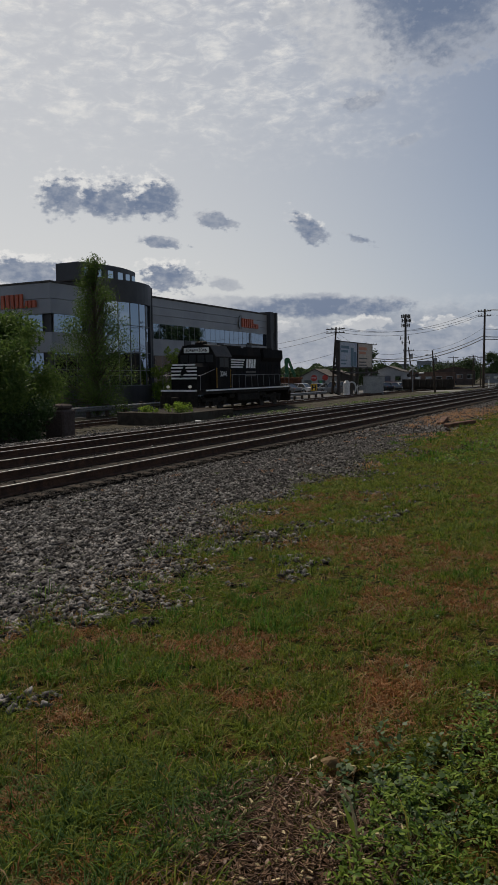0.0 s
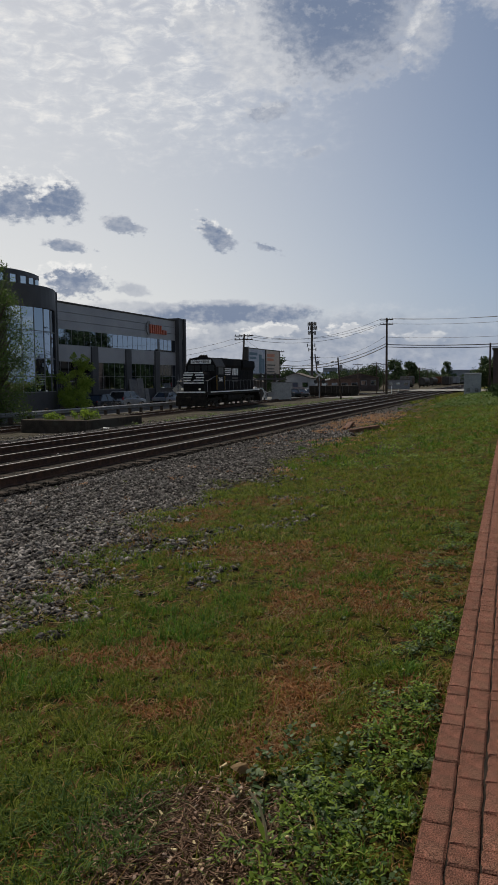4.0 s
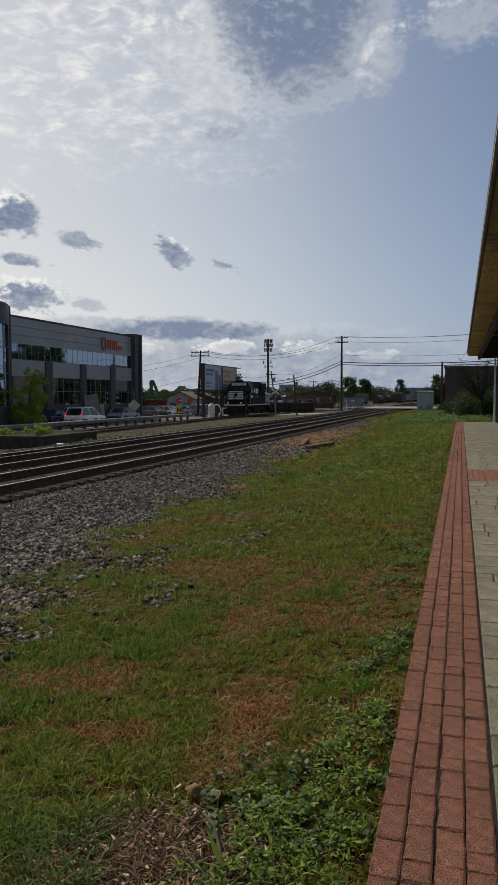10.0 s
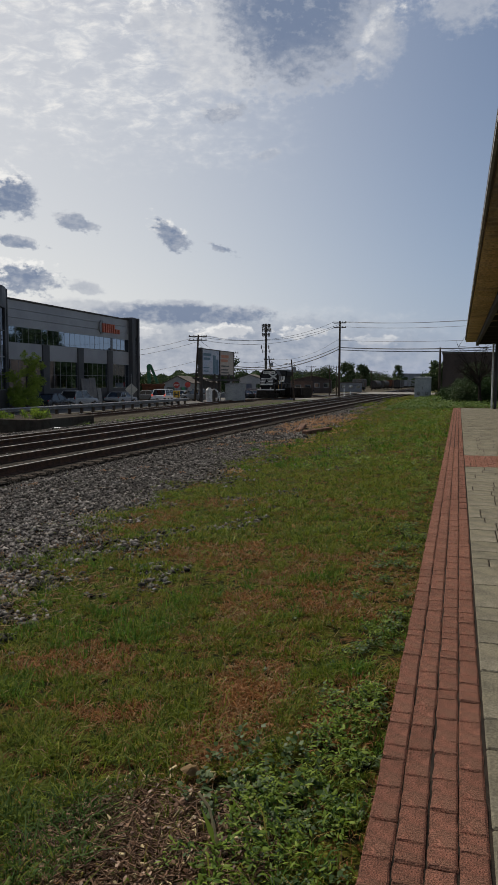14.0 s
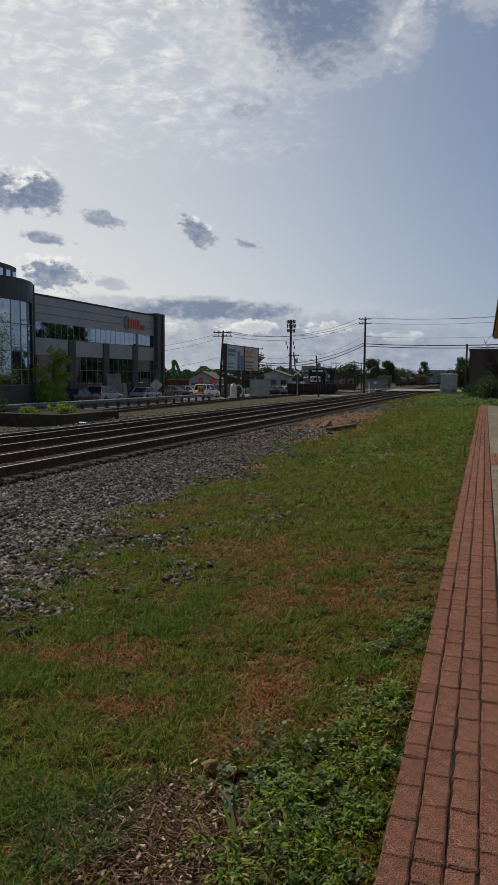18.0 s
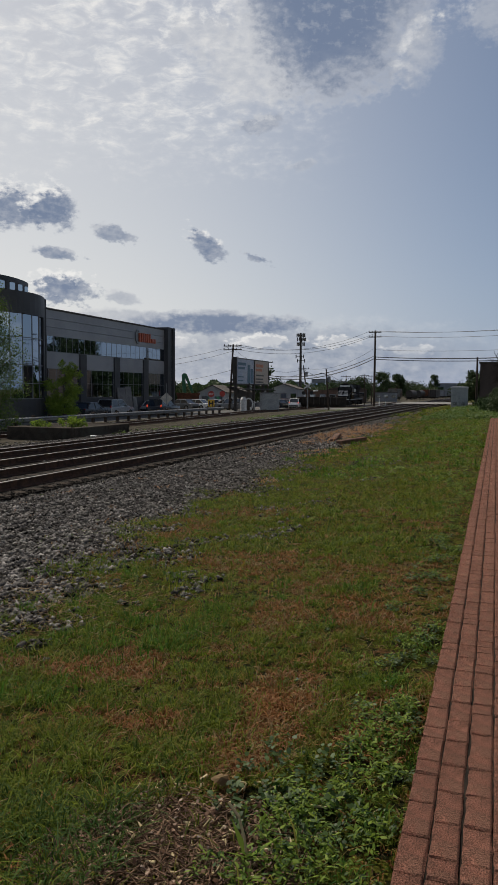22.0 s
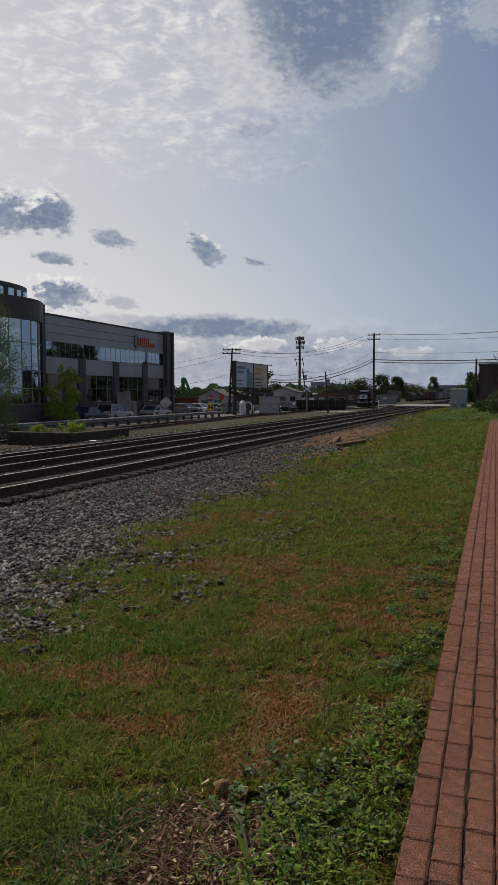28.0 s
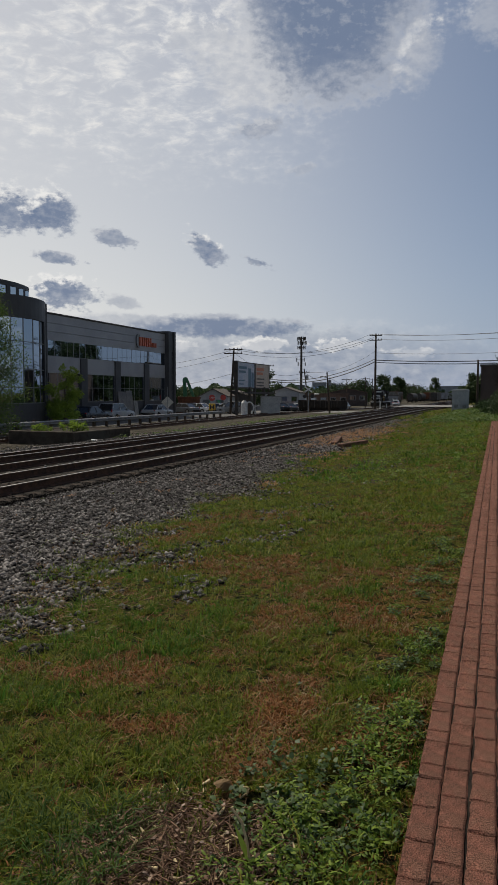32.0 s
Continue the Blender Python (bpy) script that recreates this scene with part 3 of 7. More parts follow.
def office():
    b = thing("office_building", pose(0, 0, -1.1), "two-storey office building of grey panels and dark pillars with blue-tinted windows", "building")
    z = 1.1
    top, w2t, w2b, w1t, w1b = 8.6 + z, 6.32 + z, 4.92 + z, 3.42 + z, 0.78 + z
    y0, y1 = 53.4, 77.6
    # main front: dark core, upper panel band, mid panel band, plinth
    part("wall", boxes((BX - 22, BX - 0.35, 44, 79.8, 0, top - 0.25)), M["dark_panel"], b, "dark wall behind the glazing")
    bands = ((w2t, w2t + 0.75), (w2t + 0.77, w2t + 1.5), (w2t + 1.52, top))
    for lo, hi in bands:
        part("panel", boxes((BX - 0.35, BX, y0, y1, lo, hi - 0.015)), M["grey_panel"], b, "smooth grey metal panel")
    part("coping", boxes((BX - 0.6, BX + 0.10, y0, y1, top, top + 0.14)), M["dark_metal"], b, "dark roof edge")
    piers = [by(32.6), by(30.03), by(27.8)]
    edges = [y0] + piers + [y1]
    for i in range(4):
        a, c = edges[i] + (0.55 if i else 0), edges[i + 1] - (0.55 if i < 3 else 0)
        part("panel", boxes((BX - 0.35, BX, a, c, w1t, w2b - 0.02)), M["grey_panel"], b, "smooth grey metal panel")
        part("plinth", boxes((BX - 0.35, BX - 0.02, a, c, 0, w1b)), M["dark_panel"], b, "dark base wall")
        glazing(b, BX - 0.05, a, c, w1b, w1t, 5, 2, "ground-floor window")
    for p in piers:
        part("pillar", boxes((BX - 0.35, BX + 0.14, p - 0.55, p + 0.55, 0, w2b - 0.02)), M["dark_panel"], b, "dark pillar")
    glazing(b, BX - 0.03, y0, y1, w2b, w2t, 24, 1, "upper ribbon window")
    # end pillar with a narrow window
    part("end_pillar", boxes((BX - 3, BX + 0.5, y1, y1 + 0.8, 0, top + 0.35), (BX - 3, BX + 0.5, y1 + 1.55, y1 + 1.95, 0, top + 0.35), (BX - 3, BX + 0.3, y1 + 0.8, y1 + 1.55, w2t + 0.3, top + 0.35), (BX - 3, BX + 0.3, y1 + 0.8, y1 + 1.55, 0, w1b)), M["dark_panel"], b, "dark corner pillar")
    glazing(b, BX + 0.2, y1 + 0.8, y1 + 1.55, w1b, w2t + 0.3, 1, 3, "narrow corner window")
    # bowed entrance bay
    arc(b, -36.7, z)
    # side wing towards the cross street
    part("wing_wall", boxes((BX - 22, BX - 0.3, 41.6, 45.3, 0, 8.4 + z)), M["dark_panel"], b, "dark side wall")
    for lo, hi in ((w2t, w2t + 1.1), (w2t + 1.12, 8.6 + z)):
        part("panel", boxes((BX - 22, BX, 41.3, 41.62, lo, hi - 0.015), (BX - 0.3, BX, 41.62, 45.5, lo, hi - 0.015)), M["grey_panel"], b, "smooth grey metal panel")
    part("coping", boxes((BX - 22, BX + 0.1, 41.2, 45.4, 8.6 + z, 8.72 + z)), M["dark_metal"], b, "dark roof edge")
    part("panel", boxes((BX - 22, BX, 41.3, 41.62, w1t, w2b), (BX - 0.3, BX, 41.62, 45.5, w1t, w2b)), M["grey_panel"], b, "smooth grey metal panel")
    glazing(b, BX - 0.12, 41.7, 45.4, w2b, w2t, 3, 1, "upper ribbon window")
    glazing(b, BX - 0.12, 41.7, 45.4, w1b, w1t, 3, 2, "ground-floor window")
    pane_row(b, [(BX - 22 + i * 1.5, BX - 22 + (i + 1) * 1.5) for i in range(14)], 41.45, w2b, w2t)
    pane_row(b, [(BX - 22 + i * 1.5, BX - 22 + (i + 1) * 1.5) for i in range(14)], 41.45, w1b, w1t)
    part("plinth", boxes((BX - 22, BX, 41.35, 41.62, 0, w1b)), M["dark_panel"], b, "dark base wall")
    return b


def pane_row(b, spans, y, z0, z1):
    for a, c in spans:
        w = part("window", boxes((a, a + 0.06, y - 0.06, y + 0.06, z0, z1), (a, c, y - 0.06, y + 0.06, z0, z0 + 0.06), (a, c, y - 0.06, y + 0.06, z1 - 0.06, z1)), M["frame_metal"], b)
        part("pane", boxes((a + 0.06, c, y - 0.01, y + 0.01, z0 + 0.06, z1 - 0.06)), M["glass"], w, "blue-grey reflecting pane")


def glazing(b, x, y0, y1, z0, z1, cols, rows, label):
    """A window of panes in thin mullions in the plane x."""
    t = 0.042
    bm = bmesh.new()
    for i in range(cols + 1):
        y = y0 + (y1 - y0) * i / cols
        box(bm, x - 0.07, x + 0.022, max(y0, y - t / 2), min(y1, y + t / 2), z0, z1)
    for j in range(rows + 1):
        q = z0 + (z1 - z0) * j / rows
        box(bm, x - 0.068, x + 0.020, y0, y1, max(z0, q - t / 2), min(z1, q + t / 2))
    w = part("window", bm, M["frame_metal"], b, label)
    for i in range(cols):
        for j in range(rows):
            a, c = y0 + (y1 - y0) * i / cols, y0 + (y1 - y0) * (i + 1) / cols
            q, r = z0 + (z1 - z0) * j / rows, z0 + (z1 - z0) * (j + 1) / rows
            o = part("pane", boxes((-0.012, 0.012, -(c - a) / 2 + t / 2, (c - a) / 2 - t / 2, -(r - q) / 2 + t / 2, (r - q) / 2 - t / 2)), M["glass"], w)
            o.matrix_basis = pose(x, (a + c) / 2, (q + r) / 2, 0, random.uniform(-0.12, 0.12), random.uniform(-0.18, 0.18))


def arc(b, xm, z):
    """The bowed bay: a curved wall of glass between dark piers, with a set-back storey on top."""
    ya, yb, n = 45.4, 53.6, 14
    bow = 1.5

    def xo(y, xbase=BX + 0.35, k=bow):
        u = (y - ya) / (yb - ya) * 2 - 1
        return xbase + k * (1 - u * u)
    ys = [ya + (yb - ya) * i / n for i in range(n + 1)]

    def curved(z0, z1, y_lo, y_hi, thick, out=0.0, base=BX + 0.35, k=bow):
        bm = bmesh.new()
        yy = [y_lo + (y_hi - y_lo) * i / 12 for i in range(13)]
        prism(bm, [(xo(y, base, k) + out, y) for y in yy] + [(xo(y, base, k) + out - thick, y) for y in reversed(yy)], "z", z0, z1)
        return bm
    top = 9.35 + z
    part("bay_cornice", curved(7.6 + z, top, ya, yb, 0.5, 0.04), M["dark_panel"], b, "dark curved band over the glass")
    part("bay_base", curved(0, 0.75 + z, ya, yb, 0.5, 0.04), M["dark_panel"], b, "dark curved base wall")
    part("bay_pier", curved(0.75 + z, 7.6 + z, yb - 1.3, yb, 0.5, 0.02), M["dark_panel"], b, "dark pier")
    part("bay_pier", curved(0.75 + z, 7.6 + z, ya, ya + 0.9, 0.5, 0.02), M["dark_panel"], b, "dark pier")
    part("bay_side", boxes((BX - 4, BX + 0.45, yb - 0.05, yb + 0.12, 0, top)), M["dark_panel"], b, "dark side of the bay")
    part("bay_roof", curved(top - 0.12, top - 0.02, ya, yb, 3.5, -0.3), M["dark_metal"], b, "bay roof")
    rows = [(0.75 + z, 2.0 + z), (2.0 + z, 3.5 + z), (3.5 + z, 5.7 + z), (5.7 + z, 7.6 + z)]
    cols = 5
    for i in range(cols):
        a = ya + 0.9 + (yb - ya - 2.2) * i / cols
        c = ya + 0.9 + (yb - ya - 2.2) * (i + 1) / cols
        pa, pc = Vector((xo(a) - 0.12, a, 0)), Vector((xo(c) - 0.12, c, 0))
        ang = math.degrees(math.atan2(pc.y - pa.y, pc.x - pa.x))
        ln = (pc - pa).length
        for lo, hi in rows:
            w = part("window", boxes((0, 0.06, -0.06, 0.06, lo, hi), (0, ln, -0.06, 0.06, lo, lo + 0.06)), M["frame_metal"], b, at=pose(pa.x, pa.y, 0, 0, 0, ang))
            part("pane", boxes((0.06, ln, -0.012, 0.012, lo + 0.06, hi)), M["glass"], w)
    # set-back storey with small windows
    zt = 10.75 + z
    part("penthouse_wall", curved(top - 0.1, top + 0.28, ya + 0.3, yb - 0.3, 0.4, 0, BX - 1.2, 1.0), M["dark_panel"], b, "dark set-back storey")
    part("penthouse_wall", curved(zt - 0.40, zt, ya + 0.3, yb - 0.3, 0.4, 0, BX - 1.2, 1.0), M["dark_panel"], b, "dark roof band")
    part("penthouse_roof", curved(zt - 0.2, zt - 0.05, ya + 0.4, yb - 0.4, 2.0, -0.2, BX - 1.2, 1.0), M["dark_metal"], b)
    part("penthouse_side", boxes((BX - 3.2, BX - 1.2, ya + 0.3, ya + 0.6, top - 0.6, zt), (BX - 3.2, BX - 1.2, yb - 0.6, yb - 0.3, top - 0.6, zt), (BX - 3.4, BX - 3.2, ya + 0.3, yb - 0.3, top - 0.6, zt)), M["dark_panel"], b)
    yy = np.linspace(ya + 0.5, yb - 0.5, 7)
    for a, c in zip(yy, yy[1:]):
        xa = xo(a, BX - 1.2, 1.0)
        part("penthouse_wall", boxes((xa - 0.4, xa + 0.0, a - 0.2, a + 0.2, top + 0.28, zt - 0.4)), M["dark_panel"], b)
        xm2 = xo((a + c) / 2, BX - 1.2, 1.0)
        w = part("window", boxes((xm2 - 0.32, xm2 - 0.2, a + 0.2, c - 0.2, top + 0.28, top + 0.36)), M["frame_metal"], b)
        part("pane", boxes((xm2 - 0.1, xm2 - 0.07, a + 0.2, c - 0.2, top + 0.36, zt - 0.4)), M["pale_glass"], w)


def sign(at, sc, label):
    """Raised letters of a shop sign as plain upright blocks, with a ring mark before them."""
    s = thing("wall_sign", at, label, "sign")
    x = 0.0
    bm = bmesh.new()
    prism(bm, [(0.55 * math.cos(radians(a)) - 0.2, 0.75 * math.sin(radians(a))) for a in range(60, 301, 15)] + [(0.40 * math.cos(radians(a)) - 0.15, 0.60 * math.sin(radians(a))) for a in range(300, 59, -15)], "x", 0, 0.12)
    part("ring_mark", bm, M["frame_metal"], s, "dark ring mark")
    y = 0.05
    for w, h in ((0.62, 0.95), (0.5, 0.95), (0.5, 0.95), (0.5, 0.95), (0.42, 0.95), (0.42, 0.95), (0.12, 0.14), (0.34, 0.48), (0.36, 0.48), (0.52, 0.48)):
        part("letter_block", boxes((0, 0.14, y, y + w * 0.56, -0.5, -0.5 + h)), M["orange_red"], s)
        y += w * 0.93
    s.scale = (1, sc, sc)
    return s


office()
sign(pose(BX + 0.03, by(28.35), 7.35), 1.02, "orange-red raised lettering on the grey front")
sign(pose(-44.0, 41.27, 7.35, 0, 0, -90), 1.1, "orange-red raised lettering on the side wing")

M.update({
    "slab_stone": surface("slab_stone", (0.150, 0.130, 0.115), (0.085, 0.075, 0.070), 1.3, 0.35, fine=9, bump=0.0, third=(0.23, 0.21, 0.19)),
    "bark": surface("bark", (0.085, 0.068, 0.052), (0.055, 0.045, 0.036), 6.0, 0.95, fine=40),
    "leaf": leafy("leaf", (0.042, 0.084, 0.018), (0.100, 0.145, 0.036), see=0.4),
    "leaf_pale": leafy("leaf_pale", (0.110, 0.185, 0.022), (0.220, 0.300, 0.050), see=0.45),
    "leaf_young": leafy("leaf_young", (0.180, 0.270, 0.030), (0.340, 0.430, 0.080), see=0.45),
    "leaf_dark": leafy("leaf_dark", (0.018, 0.042, 0.014), (0.040, 0.070, 0.022), see=0.2),
    "leaf_far": leafy("leaf_far", (0.032, 0.056, 0.024), (0.062, 0.088, 0.038), see=0.2),
    "rust": surface("rust", (0.160, 0.070, 0.042), (0.100, 0.048, 0.032), 1.5, 0.9, fine=20, third=(0.07, 0.045, 0.035)),
    "wagon_grey": surface("wagon_grey", (0.17, 0.165, 0.155), (0.11, 0.105, 0.10), 0.6, 0.8, fine=12, third=(0.12, 0.08, 0.06)),
    "house_wall": surface("house_wall", (0.36, 0.37, 0.38), (0.30, 0.31, 0.32), 0.8, 0.8, fine=14, speck=0.2),
    "roof_dark": surface("roof_dark", (0.10, 0.090, 0.082), (0.075, 0.068, 0.063), 0.8, 0.9, fine=16),
    "roof_red": surface("roof_red", (0.150, 0.098, 0.076), (0.105, 0.072, 0.060), 0.5, 0.9, fine=10),
    "far_wall": surface("far_wall", (0.24, 0.25, 0.27), (0.18, 0.19, 0.21), 0.3, 0.9, fine=6),
    "brick_wall": surface("brick_wall", (0.090, 0.070, 0.064), (0.064, 0.052, 0.048), 0.6, 0.9, fine=14),
    "cabinet_grey": surface("cabinet_grey", (0.33, 0.35, 0.36), (0.28, 0.30, 0.31), 1.2, 0.5, metal=0.2, fine=14, bump=0.05),
    "green_steel": surface("green_steel", (0.025, 0.15, 0.065), (0.020, 0.11, 0.05), 1.0, 0.5, bump=0.05),
    "deck_tan": surface("deck_tan", (0.58, 0.43, 0.20), (0.48, 0.35, 0.16), 0.9, 0.6, fine=18, bump=0.1, third=(0.25, 0.18, 0.10)),
    "stop_red": surface("stop_red", (0.45, 0.045, 0.035), (0.38, 0.04, 0.03), 2.0, 0.5, bump=0),
    "sign_yellow": surface("sign_yellow", (0.70, 0.42, 0.03), (0.62, 0.36, 0.03), 2.0, 0.5, bump=0),
    "sign_back": surface("sign_back", (0.42, 0.41, 0.37), (0.36, 0.35, 0.32), 2.0, 0.5, metal=0.3, bump=0),
    "poster_blue": surface("poster_blue", (0.40, 0.45, 0.55), (0.48, 0.50, 0.56), 0.7, 0.6, fine=8, bump=0, third=(0.28, 0.32, 0.45)),
    "poster_sand": surface("poster_sand", (0.50, 0.42, 0.34), (0.44, 0.38, 0.33), 0.7, 0.6, fine=8, bump=0, third=(0.36, 0.28, 0.24)),
    "poster_ink": surface("poster_ink", (0.10, 0.17, 0.22), (0.12, 0.20, 0.26), 1.0, 0.6, bump=0),
    "poster_orange": surface("poster_orange", (0.55, 0.23, 0.13), (0.50, 0.20, 0.12), 1.0, 0.6, bump=0),
    "old_timber": surface("old_timber", (0.150, 0.085, 0.062), (0.085, 0.050, 0.038), 5.0, 0.95, fine=40),
    "tyre": surface("tyre", (0.018, 0.018, 0.018), (0.026, 0.025, 0.024), 3.0, 0.85),
    "rim": surface("rim", (0.40, 0.40, 0.41), (0.30, 0.30, 0.31), 3.0, 0.35, metal=0.8, bump=0),
    "loco_glass": surface("loco_glass", (0.010, 0.011, 0.012), (0.014, 0.015, 0.016), 2.0, 0.3, bump=0),
    "car_glass": glass("car_glass", (0.012, 0.014, 0.016), metal=0.0),
    "tail_red": surface("tail_red", (0.40, 0.02, 0.015), (0.32, 0.02, 0.015), 3.0, 0.25, bump=0),
    "brake_lamp": glowing("brake_lamp", (0.9, 0.09, 0.03), 0.55),
    "loco_lamp": glowing("loco_lamp", (0.75, 0.72, 0.62), 0.12),
    "amber": surface("amber", (0.55, 0.33, 0.04), (0.48, 0.28, 0.04), 3.0, 0.6, bump=0),
    "white_shell": surface("white_shell", (0.62, 0.63, 0.63), (0.54, 0.55, 0.55), 1.0, 0.5, fine=10),
    "pale_stalk": leafy("pale_stalk", (0.42, 0.34, 0.20), (0.55, 0.46, 0.28), see=0.3),
    # stained stones, coloured darker still for the shade beside the rails
    "dark_stone": surface("dark_stone", (0.046, 0.039, 0.034), (0.016, 0.014, 0.013), 9.0, 0.95, fine=60, island=1.6),
    "dry": leafy("dry", (0.210, 0.140, 0.075), (0.330, 0.240, 0.130), see=0.2),
    "mulch": leafy("mulch", (0.055, 0.032, 0.020), (0.210, 0.130, 0.085), see=0.05),
    "grass": leafy("grass", (0.020, 0.053, 0.005), (0.188, 0.230, 0.024), dead=((0.185, 0.096, 0.027), (0.210, 0.165, 0.046)), patch=1.6, cover=0.63, see=0.42),
    "blue_grass": leafy("blue_grass", (0.016, 0.050, 0.009), (0.075, 0.125, 0.024), see=0.35),
    "lush": leafy("lush", (0.022, 0.072, 0.008), (0.105, 0.190, 0.026), see=0.42),
    "rust_turf": leafy("rust_turf", (0.135, 0.050, 0.015), (0.300, 0.145, 0.050), dead=((0.240, 0.180, 0.100), (0.145, 0.085, 0.035)), patch=2.2, cover=0.56, see=0.25),
    "mulch_leaf": leafy("mulch_leaf", (0.050, 0.024, 0.015), (0.210, 0.118, 0.070), see=0.10, rough=0.5, gloss=0.3),
    "weed": leafy("weed", (0.020, 0.062, 0.005), (0.170, 0.240, 0.028), see=0.38, rough=0.6, gloss=0.18),
    "clover": leafy("clover", (0.014, 0.038, 0.008), (0.066, 0.108, 0.034), see=0.25, rough=0.55, gloss=0.22),
    "orange_straw": leafy("orange_straw", (0.330, 0.150, 0.070), (0.400, 0.250, 0.130), see=0.3),
})
PAINTS = {n: surface("paint_" + n, c, tuple(v * 0.92 for v in c), 0.8, 0.25, bump=0, coat=0.6) for n, c in
          {"white": (0.90, 0.90, 0.89), "silver": (0.36, 0.37, 0.38), "dark": (0.030, 0.036, 0.045), "grey": (0.16, 0.17, 0.18), "blue": (0.05, 0.08, 0.16), "red": (0.30, 0.03, 0.03), "tan": (0.32, 0.27, 0.20)}.items()}


# ---------------------------------------------------------------- the locomotive
def writing(text, size, material, parent, at, name="number"):
    cu = bpy.data.curves.new(name, "FONT")
    cu.body, cu.size, cu.extrude, cu.align_x, cu.align_y = text, size, 0.006, "CENTER", "CENTER"
    tmp = bpy.data.objects.new(name, cu)
    me = bpy.data.meshes.new_from_object(tmp)
    bpy.data.objects.remove(tmp)
    me.materials.clear()
    me.materials.append(material)
    ob = new(name, me)
    ob.parent, ob.matrix_basis = parent, at
    return ob


def locomotive():
    t = thing("locomotive", pose(siding_x(40.2), 40.2, siding_z(40.2), 0, 0, 3), "black diesel locomotive with white nose stripes rolling along the siding", "locomotive")
    K, U, W = M["loco_black"], M["loco_under"], M["white_paint"]
    part("frame", boxes((-1.5, 1.5, 0.75, 16.75, 1.18, 1.5), (-1.35, 1.35, 0.5, 0.75, 0.75, 1.5), (-1.35, 1.35, 16.75, 17.0, 0.75, 1.5), bevel=0.02), U, t, "dark underframe and walkway")
    for x in (-1.515, 1.505):
        part("sill_stripe", boxes((x, x + 0.012, 1.6, 16.6, 1.40, 1.50)), W, t, "white line along the walkway edge")
    part("front_stripe", boxes((-1.4, 1.4, 0.485, 0.499, 1.40, 1.52)), W, t, "white line across the front walkway")
    for y0, y1 in ((0.45, 0.62), (16.9, 17.08)):
        part("pilot", boxes((-1.45, 1.45, y0, y1, 0.22, 1.12), bevel=0.03), U, t, "black pilot plate")
    for y, s in ((0.45, -1), (17.08, 1)):
        part("coupler", boxes((-0.16, 0.16, min(y, y + s * 0.45), max(y, y + s * 0.45), 0.72, 1.0), (-0.2, 0.2, min(y + s * 0.35, y + s * 0.6), max(y + s * 0.35, y + s * 0.6), 0.68, 1.04), bevel=0.03), U, t, "rusty coupler")
        for x in (-1.0, 1.0):
            part("steps", boxes(*[(x - 0.42 + (0.1 if x > 0 else -0.1), x + 0.42 + (0.1 if x > 0 else -0.1), y - 0.12 - s * 0.25, y + 0.12 - s * 0.25, z, z + 0.04) for z in (0.35, 0.65, 0.95)]), U, t, "corner steps")
    # nose
    bm = bmesh.new()
    prism(bm, [(-1.0, 1.5), (1.0, 1.5), (1.0, 3.05), (0.8, 3.3), (-0.8, 3.3), (-1.0, 3.05)], "y", 1.25, 3.05)
    part("nose", bm, K, t, "low black nose")
    for i, z in enumerate((2.22, 2.46, 2.70, 2.94, 3.14)):
        w = 1.0 if z < 3.0 else 0.9
        part("nose_stripe", boxes((-w, w, 1.232, 1.246, z, z + 0.115)), W, t, "white stripe across the nose")
    bm = bmesh.new()
    prism(bm, [(-0.30, 2.30), (-0.12, 2.36), (0.05, 2.62), (0.34, 2.60), (0.22, 2.78), (0.10, 2.86), (0.16, 3.10), (0.02, 3.18), (-0.10, 2.92), (-0.22, 2.70)], "y", 1.214, 1.23)
    part("nose_emblem", bm, K, t, "plain black emblem on the stripes")
    for x in (-0.85, 0.85):
        bm = bmesh.new()
        rod(bm, (x, 0.49, 1.72), (x, 0.62, 1.72), 0.10, n=12)
        part("ditch_light", bm, M["loco_lamp"], t, "round front lamp")
    # cab
    bm = bmesh.new()
    prism(bm, [(-1.5, 1.5), (1.5, 1.5), (1.5, 3.75), (1.05, 4.52), (0.5, 4.64), (-0.5, 4.64), (-1.05, 4.52), (-1.5, 3.75)], "y", 3.05, 5.4)
    part("cab", bm, K, t, "black crew cab")
    bm = bmesh.new()
    prism(bm, [(1.08, 4.50), (1.53, 3.74), (1.55, 3.78), (1.10, 4.56)], "y", 3.0, 5.5)
    part("cab_roof_side", bm, M["dark_metal"], t, "grey-black sloping roof edge")
    bm = bmesh.new()
    prism(bm, [(-1.08, 4.50), (-1.10, 4.56), (-1.55, 3.78), (-1.53, 3.74)], "y", 3.0, 5.5)
    part("cab_roof_side", bm, M["dark_metal"], t, "grey-black sloping roof edge")
    # white paint here makes up for light missing on the shaded front
    part("number_board", boxes((-1.0, 1.0, 3.0, 3.044, 4.04, 4.40), bevel=0.01), M["white_paint"], t, "number board in white paint to look lit")
    for x in (-0.52, 0.52):
        writing("3046", 0.34, M["loco_under"], t, pose(x, 2.99, 4.22, 90, 0, 0))
    bm = bmesh.new()
    for x in (-0.1, 0.1):
        rod(bm, (x, 2.96, 4.24), (x, 3.05, 4.24), 0.08, n=10)
    part("headlight", bm, M["rim"], t, "twin headlight")
    for x0, x1 in ((-1.3, -0.72), (-0.62, -0.08), (0.08, 0.62), (0.72, 1.3)):
        part("windshield", boxes((x0, x1, 3.02, 3.046, 3.38, 3.90)), M["loco_glass"], t, "dark windshield")
